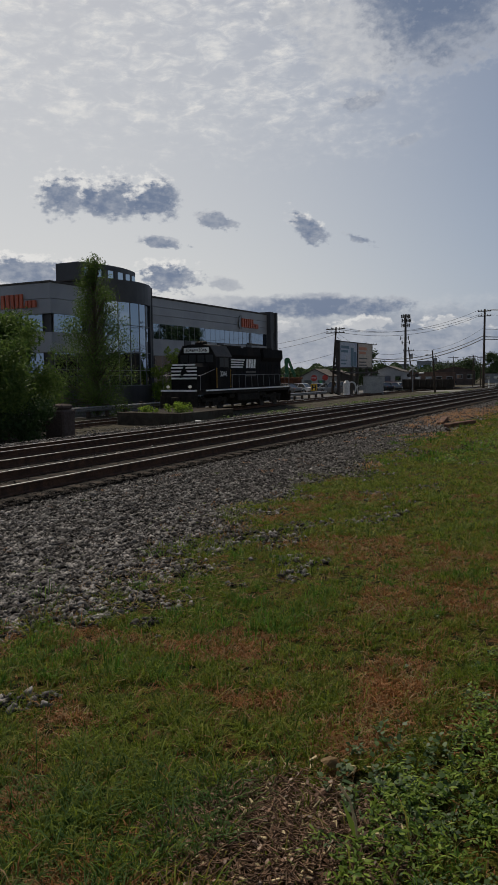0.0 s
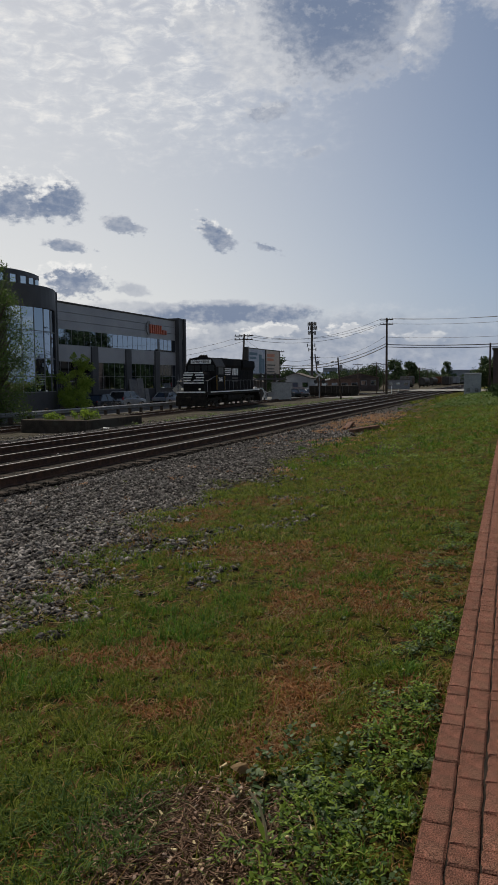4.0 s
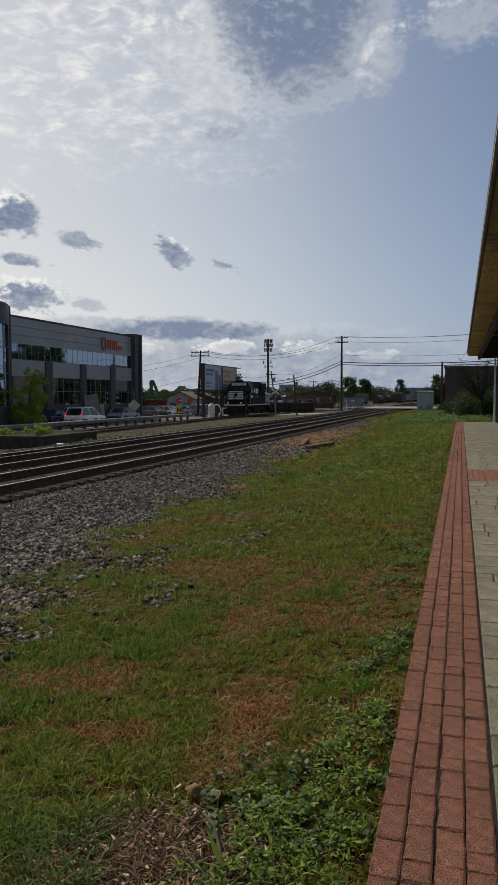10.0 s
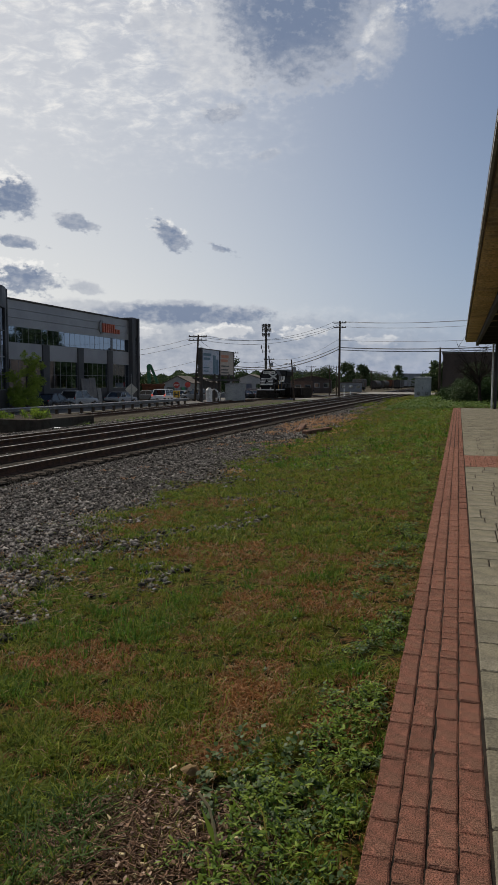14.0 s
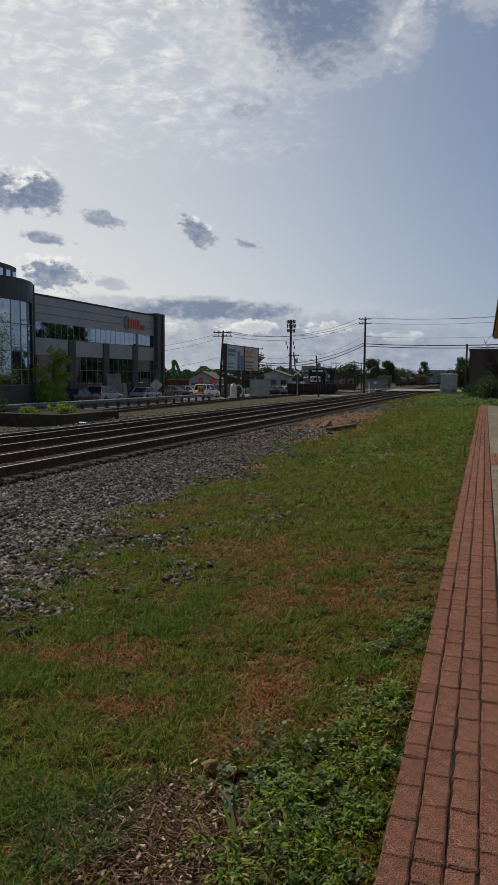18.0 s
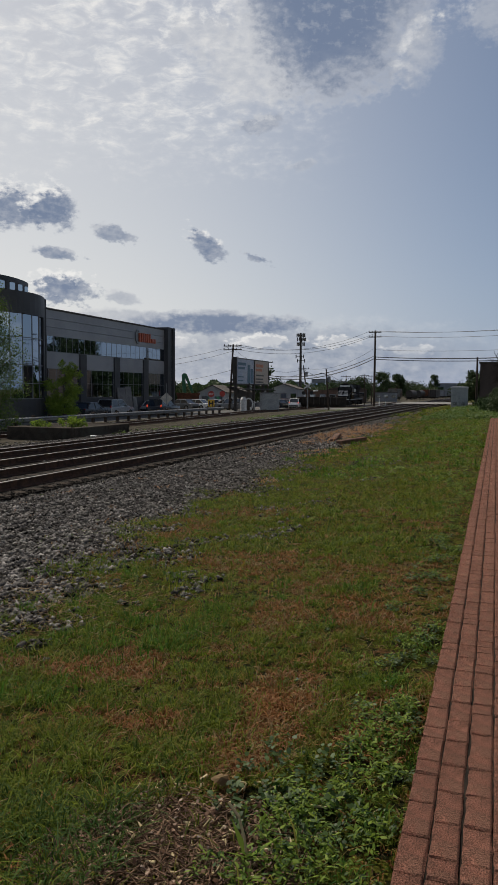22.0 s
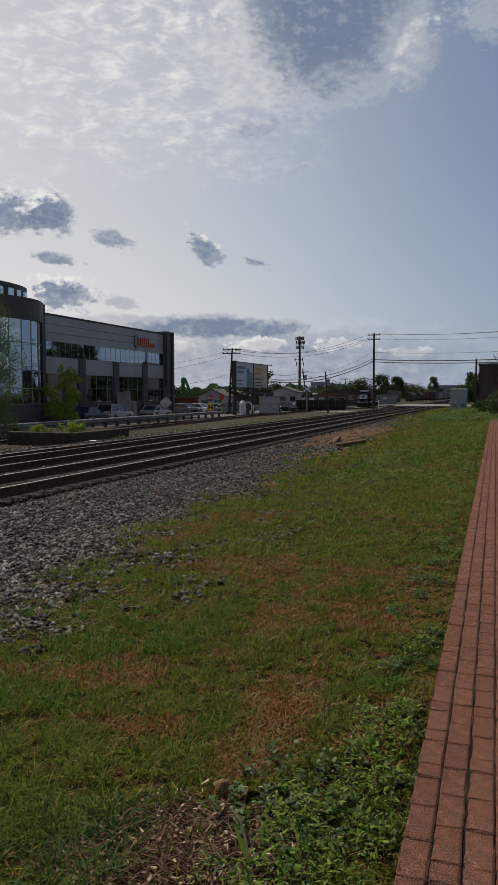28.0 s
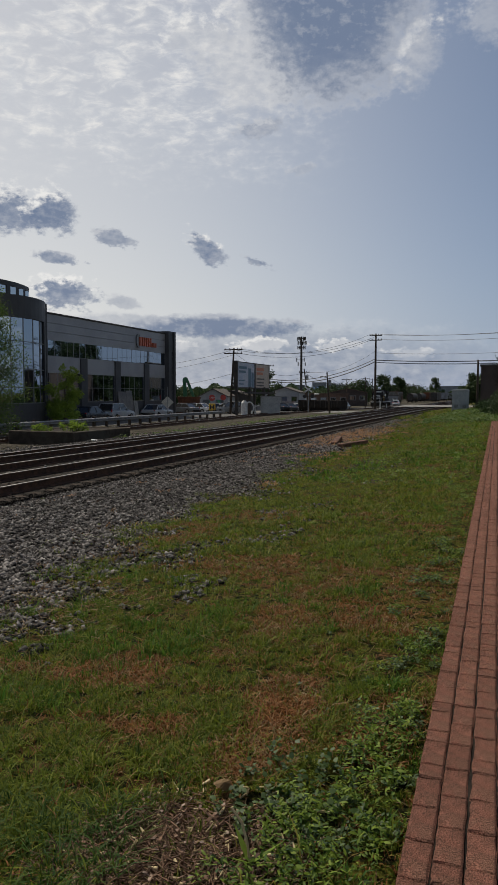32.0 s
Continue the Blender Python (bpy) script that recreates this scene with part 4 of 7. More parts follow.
    for x in (-1.51, 1.49):
        part("cab_window", boxes((x, x + 0.02, 3.7, 4.25, 3.05, 3.70)), M["loco_glass"], t, "dark side window")
        part("cab_window", boxes((x, x + 0.02, 4.4, 4.95, 3.05, 3.70)), M["loco_glass"], t, "dark side window")
        part("window_frame", boxes((x, x + 0.024, 3.62, 3.70, 2.98, 3.78), (x, x + 0.024, 4.25, 4.40, 2.98, 3.78), (x, x + 0.024, 4.95, 5.03, 2.98, 3.78)), M["dark_metal"], t)
        s = 1 if x > 0 else -1
        writing("3046", 0.55, W, t, pose(s * 1.515, 4.2, 2.55, 90, 0, 90 * s))
    bm = bmesh.new()
    for x in (-0.35, -0.1, 0.15):
        rod(bm, (x, 3.5, 4.74), (x, 4.1, 4.80), 0.05, 0.12, n=8)
    box(bm, -0.5, 0.4, 3.7, 3.9, 4.62, 4.72)
    part("horn", bm, U, t, "black air horns on the roof")
    # long hood
    bm = bmesh.new()
    prism(bm, [(-0.92, 1.5), (0.92, 1.5), (0.92, 4.15), (0.72, 4.42), (-0.72, 4.42), (-0.92, 4.15)], "y", 5.4, 16.1)
    part("long_hood", bm, K, t, "long black engine hood")
    bm = bmesh.new()
    prism(bm, [(-0.93, 3.75), (0.93, 3.75), (1.06, 3.95), (1.02, 4.50), (-1.02, 4.50), (-1.06, 3.95)], "y", 5.9, 11.6)
    part("brake_blister", bm, K, t, "bulging hood section")
    bm = bmesh.new()
    prism(bm, [(-0.96, 3.55), (0.96, 3.55), (1.16, 3.85), (1.12, 4.52), (-1.12, 4.52), (-1.16, 3.85)], "y", 12.0, 16.0)
    part("radiator", bm, K, t, "flared radiator section")
    for y in (7.4, 9.0, 12.7, 13.9, 15.1):
        bm = bmesh.new()
        rod(bm, (0, y, 4.46), (0, y, 4.68), 0.52, n=16)
        part("roof_fan", bm, U, t, "round roof fan")
    part("exhaust_stack", boxes((-0.25, 0.25, 11.1, 11.7, 4.3, 4.68)), U, t)
    for i in range(17):
        y = 5.7 + i * 0.6
        for x in (-0.945, 0.92):
            part("hood_door", boxes((x, x + 0.025, y, y + 0.54, 1.62, 3.36), bevel=0.008), K, t, "hood access door")
    for i, z in enumerate((3.12, 3.30, 3.48, 3.66)):
        part("hood_stripe", boxes((0.948, 0.958, 6.3, 8.5 + i * 0.12, z - 0.10, z)), W, t, "white stripe on the hood")
    bm = bmesh.new()
    for u in (9.1, 9.55, 10.0, 10.45):
        prism(bm, [(u, 3.0), (u + 0.34, 3.0), (u + 0.46, 3.68), (u + 0.12, 3.68)], "x", 0.948, 0.958)
    part("logo", bm, W, t, "plain white mark on the hood side")
    part("lettering_bar", boxes((0.948, 0.956, 9.1, 10.9, 2.62, 2.78), (0.948, 0.956, 9.1, 10.9, 2.36, 2.52)), M["wagon_grey"], t, "small pale lettering shown as bars")
    # hand rails
    bm = bmesh.new()
    for s in (-1.46, 1.46):
        for i in range(10):
            rod(bm, (s, 5.7 + i * 1.13, 1.5), (s, 5.7 + i * 1.1, 2.5), 0.018, n=5)
        rod(bm, (s, 5.6, 2.5), (s, 16.3, 2.5), 0.02, n=5)
        rod(bm, (s, 0.9, 1.0), (s, 0.9, 2.45), 0.02, n=5)
        rod(bm, (s, 0.9, 2.45), (s, 3.0, 2.9), 0.02, n=5)
        rod(bm, (s, 16.65, 1.0), (s, 16.65, 2.45), 0.03, n=5)
    rod(bm, (-1.46, 0.9, 2.45), (1.46, 0.9, 2.45), 0.02, n=5)
    part("hand_rail", bm, M["galvanised"], t, "grey hand rails")
    part("cab_grab", rods(((1.53, 3.15, 1.6), (1.53, 3.15, 3.0), 0.03), ((1.53, 5.3, 1.6), (1.53, 5.3, 2.9), 0.02)), M["amber"], t, "yellow grab iron")
    # tanks and trucks
    bm = bmesh.new()
    prism(bm, [(-1.15, 0.35), (1.15, 0.35), (1.42, 0.6), (1.42, 1.05), (1.3, 1.18), (-1.3, 1.18), (-1.42, 1.05), (-1.42, 0.6)], "y", 6.6, 10.6)
    part("fuel_tank", bm, U, t, "black fuel tank")
    for a, b, r in ((5.4, 6.2, 0.2), (10.8, 11.9, 0.18)):
        part("air_tank", rods(((1.2, a, 0.97), (1.2, b, 0.97), r)), U, t, "air reservoir")
    axles = []
    for c in (3.65, 13.75):
        bm = bmesh.new()
        for s in (-1, 1):
            box(bm, s * 1.05 - 0.09, s * 1.05 + 0.09, c - 1.9, c + 1.9, 0.62, 0.92, bevel=0.03)
            for a in (-1.37, 1.37):
                box(bm, s * 1.1 - 0.12, s * 1.1 + 0.12, c + a - 0.22, c + a + 0.22, 0.36, 0.72, bevel=0.04)
            box(bm, s * 1.1 - 0.1, s * 1.1 + 0.1, c - 0.5, c + 0.5, 0.34, 0.66, bevel=0.05)
        part("truck_frame", bm, U, t, "cast truck side frames")
        for a in (-1.37, 1.37):
            bm = bmesh.new()
            for s in (-1, 1):
                rod(bm, (s * 0.70, 0, 0), (s * 0.82, 0, 0), 0.5, n=20)
                for q in range(5):
                    u = radians(72 * q)
                    rod(bm, (s * 0.83, 0.28 * math.cos(u), 0.28 * math.sin(u)), (s * 0.84, 0.28 * math.cos(u), 0.28 * math.sin(u)), 0.08, n=6)
            rod(bm, (-0.8, 0, 0), (0.8, 0, 0), 0.08)
            axles.append(part("wheelset", bm, M["dark_metal"], t, "steel wheels on an axle", at=pose(0, c + a, 0.5)))
    return t, axles


LOCO, AXLES = locomotive()


# ---------------------------------------------------------------- cars
def car(at, paint, label, suv=False, braking=False, group="", name="car"):
    t = thing(name, at, label, "car", group)
    L, Wd, H = (4.6, 0.92, 1.68) if suv else (4.6, 0.90, 1.45)
    P = PAINTS[paint]
    zb = 0.98 if suv else 0.90
    bm = bmesh.new()
    vs = prism(bm, [(-L / 2, 0.35), (-L / 2, 0.70), (-L / 2 + 0.08, zb), (L / 2 - 1.25, zb), (L / 2 - 0.25, zb - 0.12), (L / 2, 0.70), (L / 2, 0.35), (L / 2 - 0.1, 0.22), (-L / 2 + 0.1, 0.22)], "x", -Wd, Wd)
    bmesh.ops.bevel(bm, geom=list(bm.edges), offset=0.07, segments=2, affect="EDGES", profile=0.6)
    part("body", bm, P, t, smooth=True)
    y0, y1 = (-L / 2 + 0.12, L / 2 - 1.35) if suv else (-L / 2 + 0.55, L / 2 - 1.35)
    r0, r1 = (-L / 2 + 0.45, L / 2 - 2.1) if suv else (-L / 2 + 1.15, L / 2 - 2.15)
    bm = bmesh.new()
    lo = [bm.verts.new((x, y, zb - 0.02)) for x, y in ((-Wd + 0.05, y0), (Wd - 0.05, y0), (Wd - 0.05, y1), (-Wd + 0.05, y1))]
    hi = [bm.verts.new((x, y, H - 0.07)) for x, y in ((-Wd + 0.2, r0), (Wd - 0.2, r0), (Wd - 0.2, r1), (-Wd + 0.2, r1))]
    for i in range(4):
        bm.faces.new((lo[i], lo[(i + 1) % 4], hi[(i + 1) % 4], hi[i]))
    bm.faces.new(hi)
    part("window_band", bm, M["car_glass"], t, "dark car windows")
    bm = boxes((-Wd + 0.18, Wd - 0.18, r0 - 0.03, r1 + 0.03, H - 0.08, H), bevel=0.03)
    for s in (-1, 1):
        for a, b in (((s * (Wd - 0.05), y0, zb), (s * (Wd - 0.2), r0, H - 0.05)), ((s * (Wd - 0.05), y1, zb), (s * (Wd - 0.2), r1, H - 0.05)), ((s * (Wd - 0.055), (y0 + y1) / 2, zb), (s * (Wd - 0.205), (r0 + r1) / 2, H - 0.05))):
            pil = bmesh.new()
            rod(pil, a, b, 0.045, n=6)
            part("window_pillar", pil, P, t)
    part("roof", bm, P, t)
    wheels = []
    for x in (-Wd + 0.08, Wd - 0.08):
        for y in (-L / 2 + 0.85, L / 2 - 0.9):
            bm = bmesh.new()
            rod(bm, (-0.1, 0, 0), (0.1, 0, 0), 0.33, n=18)
            w = part("wheel", bm, M["tyre"], t, at=pose(x, y, 0.33))
            bm = bmesh.new()
            s = 1 if x > 0 else -1
            for q in range(5):
                u = radians(72 * q)
                box(bm, s * 0.10 - 0.012, s * 0.10 + 0.012, -0.03 + 0.1 * math.cos(u), 0.03 + 0.1 * math.cos(u), -0.03 + 0.1 * math.sin(u), 0.03 + 0.1 * math.sin(u))
            rod(bm, (s * 0.098, 0, 0), (s * 0.106, 0, 0), 0.2, n=12)
            part("rim", bm, M["rim"], w, "grey wheel rim")
            wheels.append(w)
    for s in (-1, 1):
        part("tail_light", boxes((s * 0.80 - 0.055, s * 0.80 + 0.055, -L / 2 - 0.01, -L / 2 + 0.12, zb - 0.12, zb + (0.12 if suv else -0.02)), bevel=0.02), M["brake_lamp" if braking else "tail_red"], t, "red tail light")
        part("headlight", boxes((s * 0.62 - 0.15, s * 0.62 + 0.15, L / 2 - 0.12, L / 2 + 0.005, 0.62, 0.76), bevel=0.02), M["rim"], t)
        part("mirror", boxes((s * 0.99 - 0.08, s * 0.99 + 0.08, y1 - 0.35, y1 - 0.2, zb, zb + 0.14), bevel=0.02), P, t)
    part("bumper", boxes((-0.85, 0.85, -L / 2 - 0.06, -L / 2 + 0.1, 0.32, 0.52), bevel=0.03), M["tyre"], t, "dark rear bumper")
    part("bumper", boxes((-0.85, 0.85, L / 2 - 0.1, L / 2 + 0.05, 0.30, 0.48), bevel=0.03), M["tyre"], t, "dark front bumper")
    return t, wheels


ROAD = -1.08
SUV_WHITE, WH_WHITE = car(pose(-34.4, -40, ROAD), "white", "white sport utility car with brake lights driving along the road", True, True, name="moving_car")
SUV_DARK, WH_DARK = car(pose(-34.4, -120, ROAD), "dark", "dark sport utility car driving along the road", True, True, name="moving_car")
for y, p, s in ((59.0, "dark", False), (63.6, "silver", True), (72.6, "silver", False)):
    car(pose(-36.9, y, ROAD), p, f"{p} car parked along the office front", s, group="cars parked by the office")
for az, d, p, s, r in ((25.0, 97, "grey", False, 80), (23.9, 101, "white", False, 85), (22.6, 103, "silver", False, 95), (21.6, 101, "dark", False, 100), (21.0, 99, "grey", True, 70)):
    x, y, _ = polar(az, d)
    car(pose(x, y, gz(x, y) + 0.01, 0, 0, r), p, f"{p} car parked beyond the end of the guard rail", s, group="cars parked near the crossing")
rc = random.Random(9)
for i in range(11):
    az, d = 17.4 - i * 0.21, 128 + (i % 3) * 5 + i * 0.6
    x, y, _ = polar(az, d)
    p = rc.choice(("white", "silver", "grey", "dark", "red", "white", "tan"))
    car(pose(x, y, gz(x, y) + 0.01, 0, 0, 60 + rc.uniform(-8, 8)), p, f"{p} car standing in the car park by the fence", False, group="cars in the car park")
for az, d, p, s in ((13.0, 190, "white", True), (12.55, 205, "silver", False), (12.1, 176, "white", False), (11.5, 196, "silver", True), (11.0, 215, "grey", True), (10.6, 222, "dark", False), (13.3, 165, "grey", False)):
    x, y, _ = polar(az, d)
    car(pose(x - 6, y, gz(x, y) + 0.01, 0, 0, 160 + rc.uniform(-30, 30)), p, f"{p} car far off on the street", s, group="cars on the far street")


# ---------------------------------------------------------------- guard rail, planter, walls
def guard_rail():
    X, y0, y1 = -30.6, 26.0, 77.0
    z = gz(X, 50)
    t = thing("guard_rail", pose(X, 0, z), "weathered galvanised guard rail on steel posts beside the road", "guard rail")
    prof = [(0.00, 0.43), (0.05, 0.46), (0.09, 0.50), (0.09, 0.54), (0.02, 0.57), (0.02, 0.61), (0.09, 0.64), (0.09, 0.68), (0.05, 0.72), (0.0, 0.75)]
    bm = bmesh.new()
    prism(bm, prof + [(u - 0.012, v) for u, v in reversed(prof)], "y", y0, y1)
    part("beam", bm, M["galvanised"], t, "long corrugated beam")
    me = finish("post", boxes((-0.22, -0.015, -0.11, 0.11, -0.1, 0.86), bevel=0.015), M["wood_pole"])
    for i in range(27):
        o = new("post", me)
        o.parent = t
        o.matrix_basis = pose(0, y0 + 0.6 + i * 1.905, 0, random.uniform(-1, 1), 0, 0)
    return t


guard_rail()

planter = thing("planter", pose(-23.1, 35, -1.12), "long low dark concrete planter with weeds", "planter")
part("rim_wall", boxes((-2.0, 2.0, -3.1, -2.8, 0, 0.72), (1.7, 2.0, -2.8, 3.0, 0, 0.70), (-2.0, 1.7, 2.7, 3.0, 0, 0.70), (-2.0, -1.7, -2.8, 2.7, 0, 0.70), bevel=0.03), M["old_concrete"], planter, "stained concrete rim")
part("soil", boxes((-1.7, 1.7, -2.8, 2.7, 0.0, 0.66)), M["joint"], planter, "dark soil")
stump = thing("brick_pier", pose(-22.0, 24.0, -1.1, 0, 0, 10), "crumbling rust-brown masonry pier by the bushes", "pier")
bm = boxes((-0.45, 0.45, -0.5, 0.5, 0, 1.25), (-0.38, 0.38, -0.42, 0.42, 1.25, 1.5), bevel=0.08)
for v in bm.verts:
    v.co += 0.06 * noise.noise_vector(v.co * 2)
part("masonry", bm, M["brick_wall"], stump)


# ---------------------------------------------------------------- trees
def leaves(centres, radii, n, size, seed, squash=1.0, hang=0.3):
    """Many small folded leaves round the given clump centres."""
    r = np.random.default_rng(seed)
    centres, radii = np.array(centres, float), np.array(radii, float)
    w = radii ** 2
    pick = r.choice(len(centres), n, p=w / w.sum())
    d = r.normal(size=(n, 3))
    d /= np.linalg.norm(d, axis=1)[:, None]
    rad = radii[pick] * (r.random(n) ** 0.45) * (0.75 + 0.5 * r.random(n))
    c = centres[pick] + d * rad[:, None] * np.array([1, 1, squash])
    a = r.normal(size=(n, 3)); a[:, 2] -= hang; a /= np.linalg.norm(a, axis=1)[:, None]
    b = np.cross(a, r.normal(size=(n, 3))); b /= np.linalg.norm(b, axis=1)[:, None]
    s = size * (0.6 + 0.8 * r.random(n))[:, None]
    nrm = np.cross(a, b)
    V = np.stack([c - a * s, c + b * s * 0.42 + nrm * s * 0.12, c + a * s, c - b * s * 0.42 + nrm * s * 0.12], 1).reshape(-1, 3)
    i = np.arange(n)[:, None] * 4
    F = np.concatenate([i + [0, 1, 2], i + [0, 2, 3]], 0)
    return V, F


def tree(name, at, label, trunk_h, trunk_r, clumps, n, size, leaf="leaf", seed=1, squash=1.0, category="tree", group=""):
    t = thing(name, at, label, category, group)
    bm = bmesh.new()
    pr = random.Random(seed)
    p = Vector((0, 0, -0.1))
    for i in range(4):
        q = Vector((pr.uniform(-0.08, 0.08) * trunk_h * 0.3, pr.uniform(-0.08, 0.08) * trunk_h * 0.3, trunk_h * (i + 1) / 4))
        rod(bm, p, q, trunk_r * (1 - 0.2 * i), trunk_r * (0.8 - 0.2 * i) + 0.01, n=8)
        p = q
    for x, y, z, r in clumps:
        f = max(0.1, min(0.95, z / trunk_h - 0.18))
        rod(bm, (0, 0, trunk_h * f), (x * 0.9, y * 0.9, z), trunk_r * 0.32, trunk_r * 0.07 + 0.004, n=5)
    part("trunk", bm, M["bark"], t, "brown trunk and limbs")
    V, F = leaves([c[:3] for c in clumps], [c[3] for c in clumps], n, size, seed, squash)
    me = cloud_mesh("crown", V, F, M[leaf])
    me.parent = t
    tagged(me, "many small leaves with gaps")
    return t


def clump_column(h0, h1, width, n, seed, top=0.25, power=1.0):
    """Clumps filling an upright crown that narrows upward."""
    r = random.Random(seed)
    out = []
    for i in range(n):
        u = (i + r.random()) / n
        w = width * ((1 - u) ** power * (1 - top) + top) * math.sqrt(r.random())
        a = r.uniform(0, 6.283)
        out.append((w * math.cos(a), w * math.sin(a), h0 + (h1 - h0) * u, width * r.uniform(0.22, 0.36) * (1.15 - 0.6 * u)))
    return out


def clump_dome(h0, h1, width, n, seed):
    r = random.Random(seed)
    out = []
    for i in range(n):
        a, u = r.uniform(0, 6.283), r.random()
        w = width * math.sqrt(r.random()) * math.sqrt(max(0.05, 1 - (2 * u - 0.9) ** 2 * 0.7))
        out.append((w * math.cos(a), w * math.sin(a), h0 + (h1 - h0) * u, width * r.uniform(0.22, 0.38)))
    return out


tree("tall_tree", pose(-32.0, 38.6, -1.1), "tall slender green tree with loose feathery foliage behind the guard rail", 9.6, 0.14, [(x, y, z, r * 0.78) for x, y, z, r in clump_column(0.4, 10.5, 3.9, 140, 3, 0.10, 0.95)], 27000, 0.068, "leaf", 3)
tree("young_tree", pose(-35.95, 53.4, -1.1), "young bright green tree between the road and the office", 4.0, 0.06, clump_column(0.4, 4.9, 2.0, 36, 4, 0.40, 0.7), 7500, 0.095, "leaf_young", 4)
tree("bushy_tree", pose(-26.2, 24.6, -1.1), "bushy green tree with long leaves over dark undergrowth", 4.4, 0.10, clump_dome(1.3, 5.2, 2.6, 38, 5), 24000, 0.078, "leaf", 5)
tree("bushy_tree", pose(-23.6, 20.6, -1.0), "bushy green tree with long leaves over dark undergrowth", 4.0, 0.10, clump_dome(1.0, 4.4, 2.4, 34, 6), 20000, 0.078, "leaf", 6)
tree("dark_shrub", pose(-22.6, 21.6, -0.9), "dark low evergreen shrub beside the masonry pier", 0.9, 0.05, clump_dome(0.2, 1.6, 1.9, 18, 7), 6000, 0.09, "leaf_dark", 7, category="shrub")
tree("planter_weed", pose(-22.2, 33.6, -0.46), "yellow-green weeds growing in the planter", 0.4, 0.015, clump_dome(0.05, 0.42, 0.75, 14, 8), 900, 0.06, "leaf_pale", 8, category="weeds")
tree("planter_weed", pose(-23.8, 33.0, -0.46), "yellow-green weeds growing in the planter", 0.3, 0.015, clump_dome(0.02, 0.30, 0.6, 10, 9), 500, 0.06, "leaf_pale", 9, category="weeds")


# ---------------------------------------------------------------- billboard
def billboard():
    X, y0, y1 = -32.0, 85.0, 97.6
    z = gz(X, 90)
    t = thing("billboard", pose(X, 0, 0), "double roadside billboard on dark steel posts with faded posters", "billboard")
    part("back_panel", boxes((-0.35, -0.02, y0, y1, 2.42, 5.55)), M["dark_metal"], t, "dark backing")
    ym = 91.6
    part("frame", boxes((-0.4, 0.10, y0 - 0.35, y0, 2.25, 5.72), (-0.4, 0.10, ym - 0.15, ym + 0.15, 2.3, 5.6), (-0.4, 0.10, y1, y1 + 0.12, 2.3, 5.65), (-0.4, 0.06, y0, y1, 5.55, 5.66), (-0.4, 0.06, y0, y1, 2.28, 2.42)), M["dark_metal"], t, "dark frame")
    a = part("poster", boxes((-0.01, 0.02, y0, ym - 0.15, 2.42, 5.55)), M["poster_blue"], t, "faded blue and white poster")
    part("print_bar", boxes((0.024, 0.03, y0 + 0.5, ym - 3.2, 4.75, 5.1), (0.024, 0.03, y0 + 0.5, ym - 3.6, 4.25, 4.55), (0.024, 0.03, y0 + 0.5, ym - 4.0, 3.2, 3.35), (0.024, 0.03, y0 + 0.5, ym - 4.3, 2.75, 2.9)), M["poster_ink"], a, "unreadable print shown as bars")
    part("print_figure", boxes((0.024, 0.03, ym - 2.6, ym - 1.5, 2.5, 4.9), (0.024, 0.03, ym - 1.3, ym - 0.5, 2.5, 4.4)), M["poster_ink"], a, "dark printed shapes")
    b = part("poster", boxes((-0.01, 0.02, ym + 0.15, y1, 2.42, 5.55)), M["poster_sand"], t, "faded sand-coloured poster")
    part("print_bar", boxes((0.024, 0.03, ym + 0.7, y1 - 2.2, 4.7, 5.1), (0.024, 0.03, ym + 0.7, y1 - 2.6, 4.15, 4.5)), M["poster_orange"], b, "unreadable print shown as bars")
    part("print_bar", boxes((0.024, 0.03, ym + 0.7, y1 - 2.0, 3.5, 3.68), (0.024, 0.03, ym + 0.7, y1 - 2.3, 3.0, 3.18), (0.024, 0.03, ym + 0.7, y1 - 2.1, 2.6, 2.78)), M["wagon_grey"], b, "unreadable print shown as bars")
    for y in (y0 - 0.18, 89.6, ym, 95.5):
        part("post", boxes((-0.2, 0.14, y - 0.17, y + 0.17, z - 0.2, 2.5 if y > y0 else 2.3)), M["dark_metal"], t, "dark steel post")
    part("catwalk", boxes((0.1, 0.9, y0 - 0.3, y1 + 0.2, 1.72, 1.80), (0.86, 0.9, y0 - 0.3, y1 + 0.2, 1.60, 1.72)), M["dark_metal"], t, "narrow catwalk")
    for i in range(6):
        part("bracket", rods(((0.0, y0 + 0.3 + i * 2.45, 1.4), (0.88, y0 + 0.3 + i * 2.45, 1.72), 0.03), ((0.0, y0 + 0.3 + i * 2.45, 2.4), (0.5, y0 + 0.3 + i * 2.45, 1.8), 0.03)), M["dark_metal"], t)


billboard()
x, y, _ = polar(18.0, 99)
hut = thing("metal_hut", pose(x, y, gz(x, y), 0, 0, 18), "pale grey metal hut behind the billboard posts", "hut")
part("body", boxes((-1.3, 1.3, -1.6, 1.6, 0, 2.35)), M["cabinet_grey"], hut)
for i in range(9):
    part("rib", boxes((-1.3 + i * 0.325 - 0.02, -1.3 + i * 0.325 + 0.02, -1.64, -1.6, 0, 2.3)), M["cabinet_grey"], hut)
part("roof", boxes((-1.45, 1.45, -1.75, 1.75, 2.35, 2.47)), M["galvanised"], hut)
x, y, _ = polar(19.75, 92.5)
tank = thing("white_tank", pose(x, y, gz(x, y)), "small white tank with a bent pipe under the billboard", "tank")
bm = bmesh.new()
rod(bm, (-0.55, 0, 0), (-0.55, 0, 1.5), 0.42, n=14)
rod(bm, (-0.55, 0, 1.5), (-0.55, 0, 1.85), 0.42, 0.18, n=14)
part("shell", bm, M["white_shell"], tank)
bm = bmesh.new()
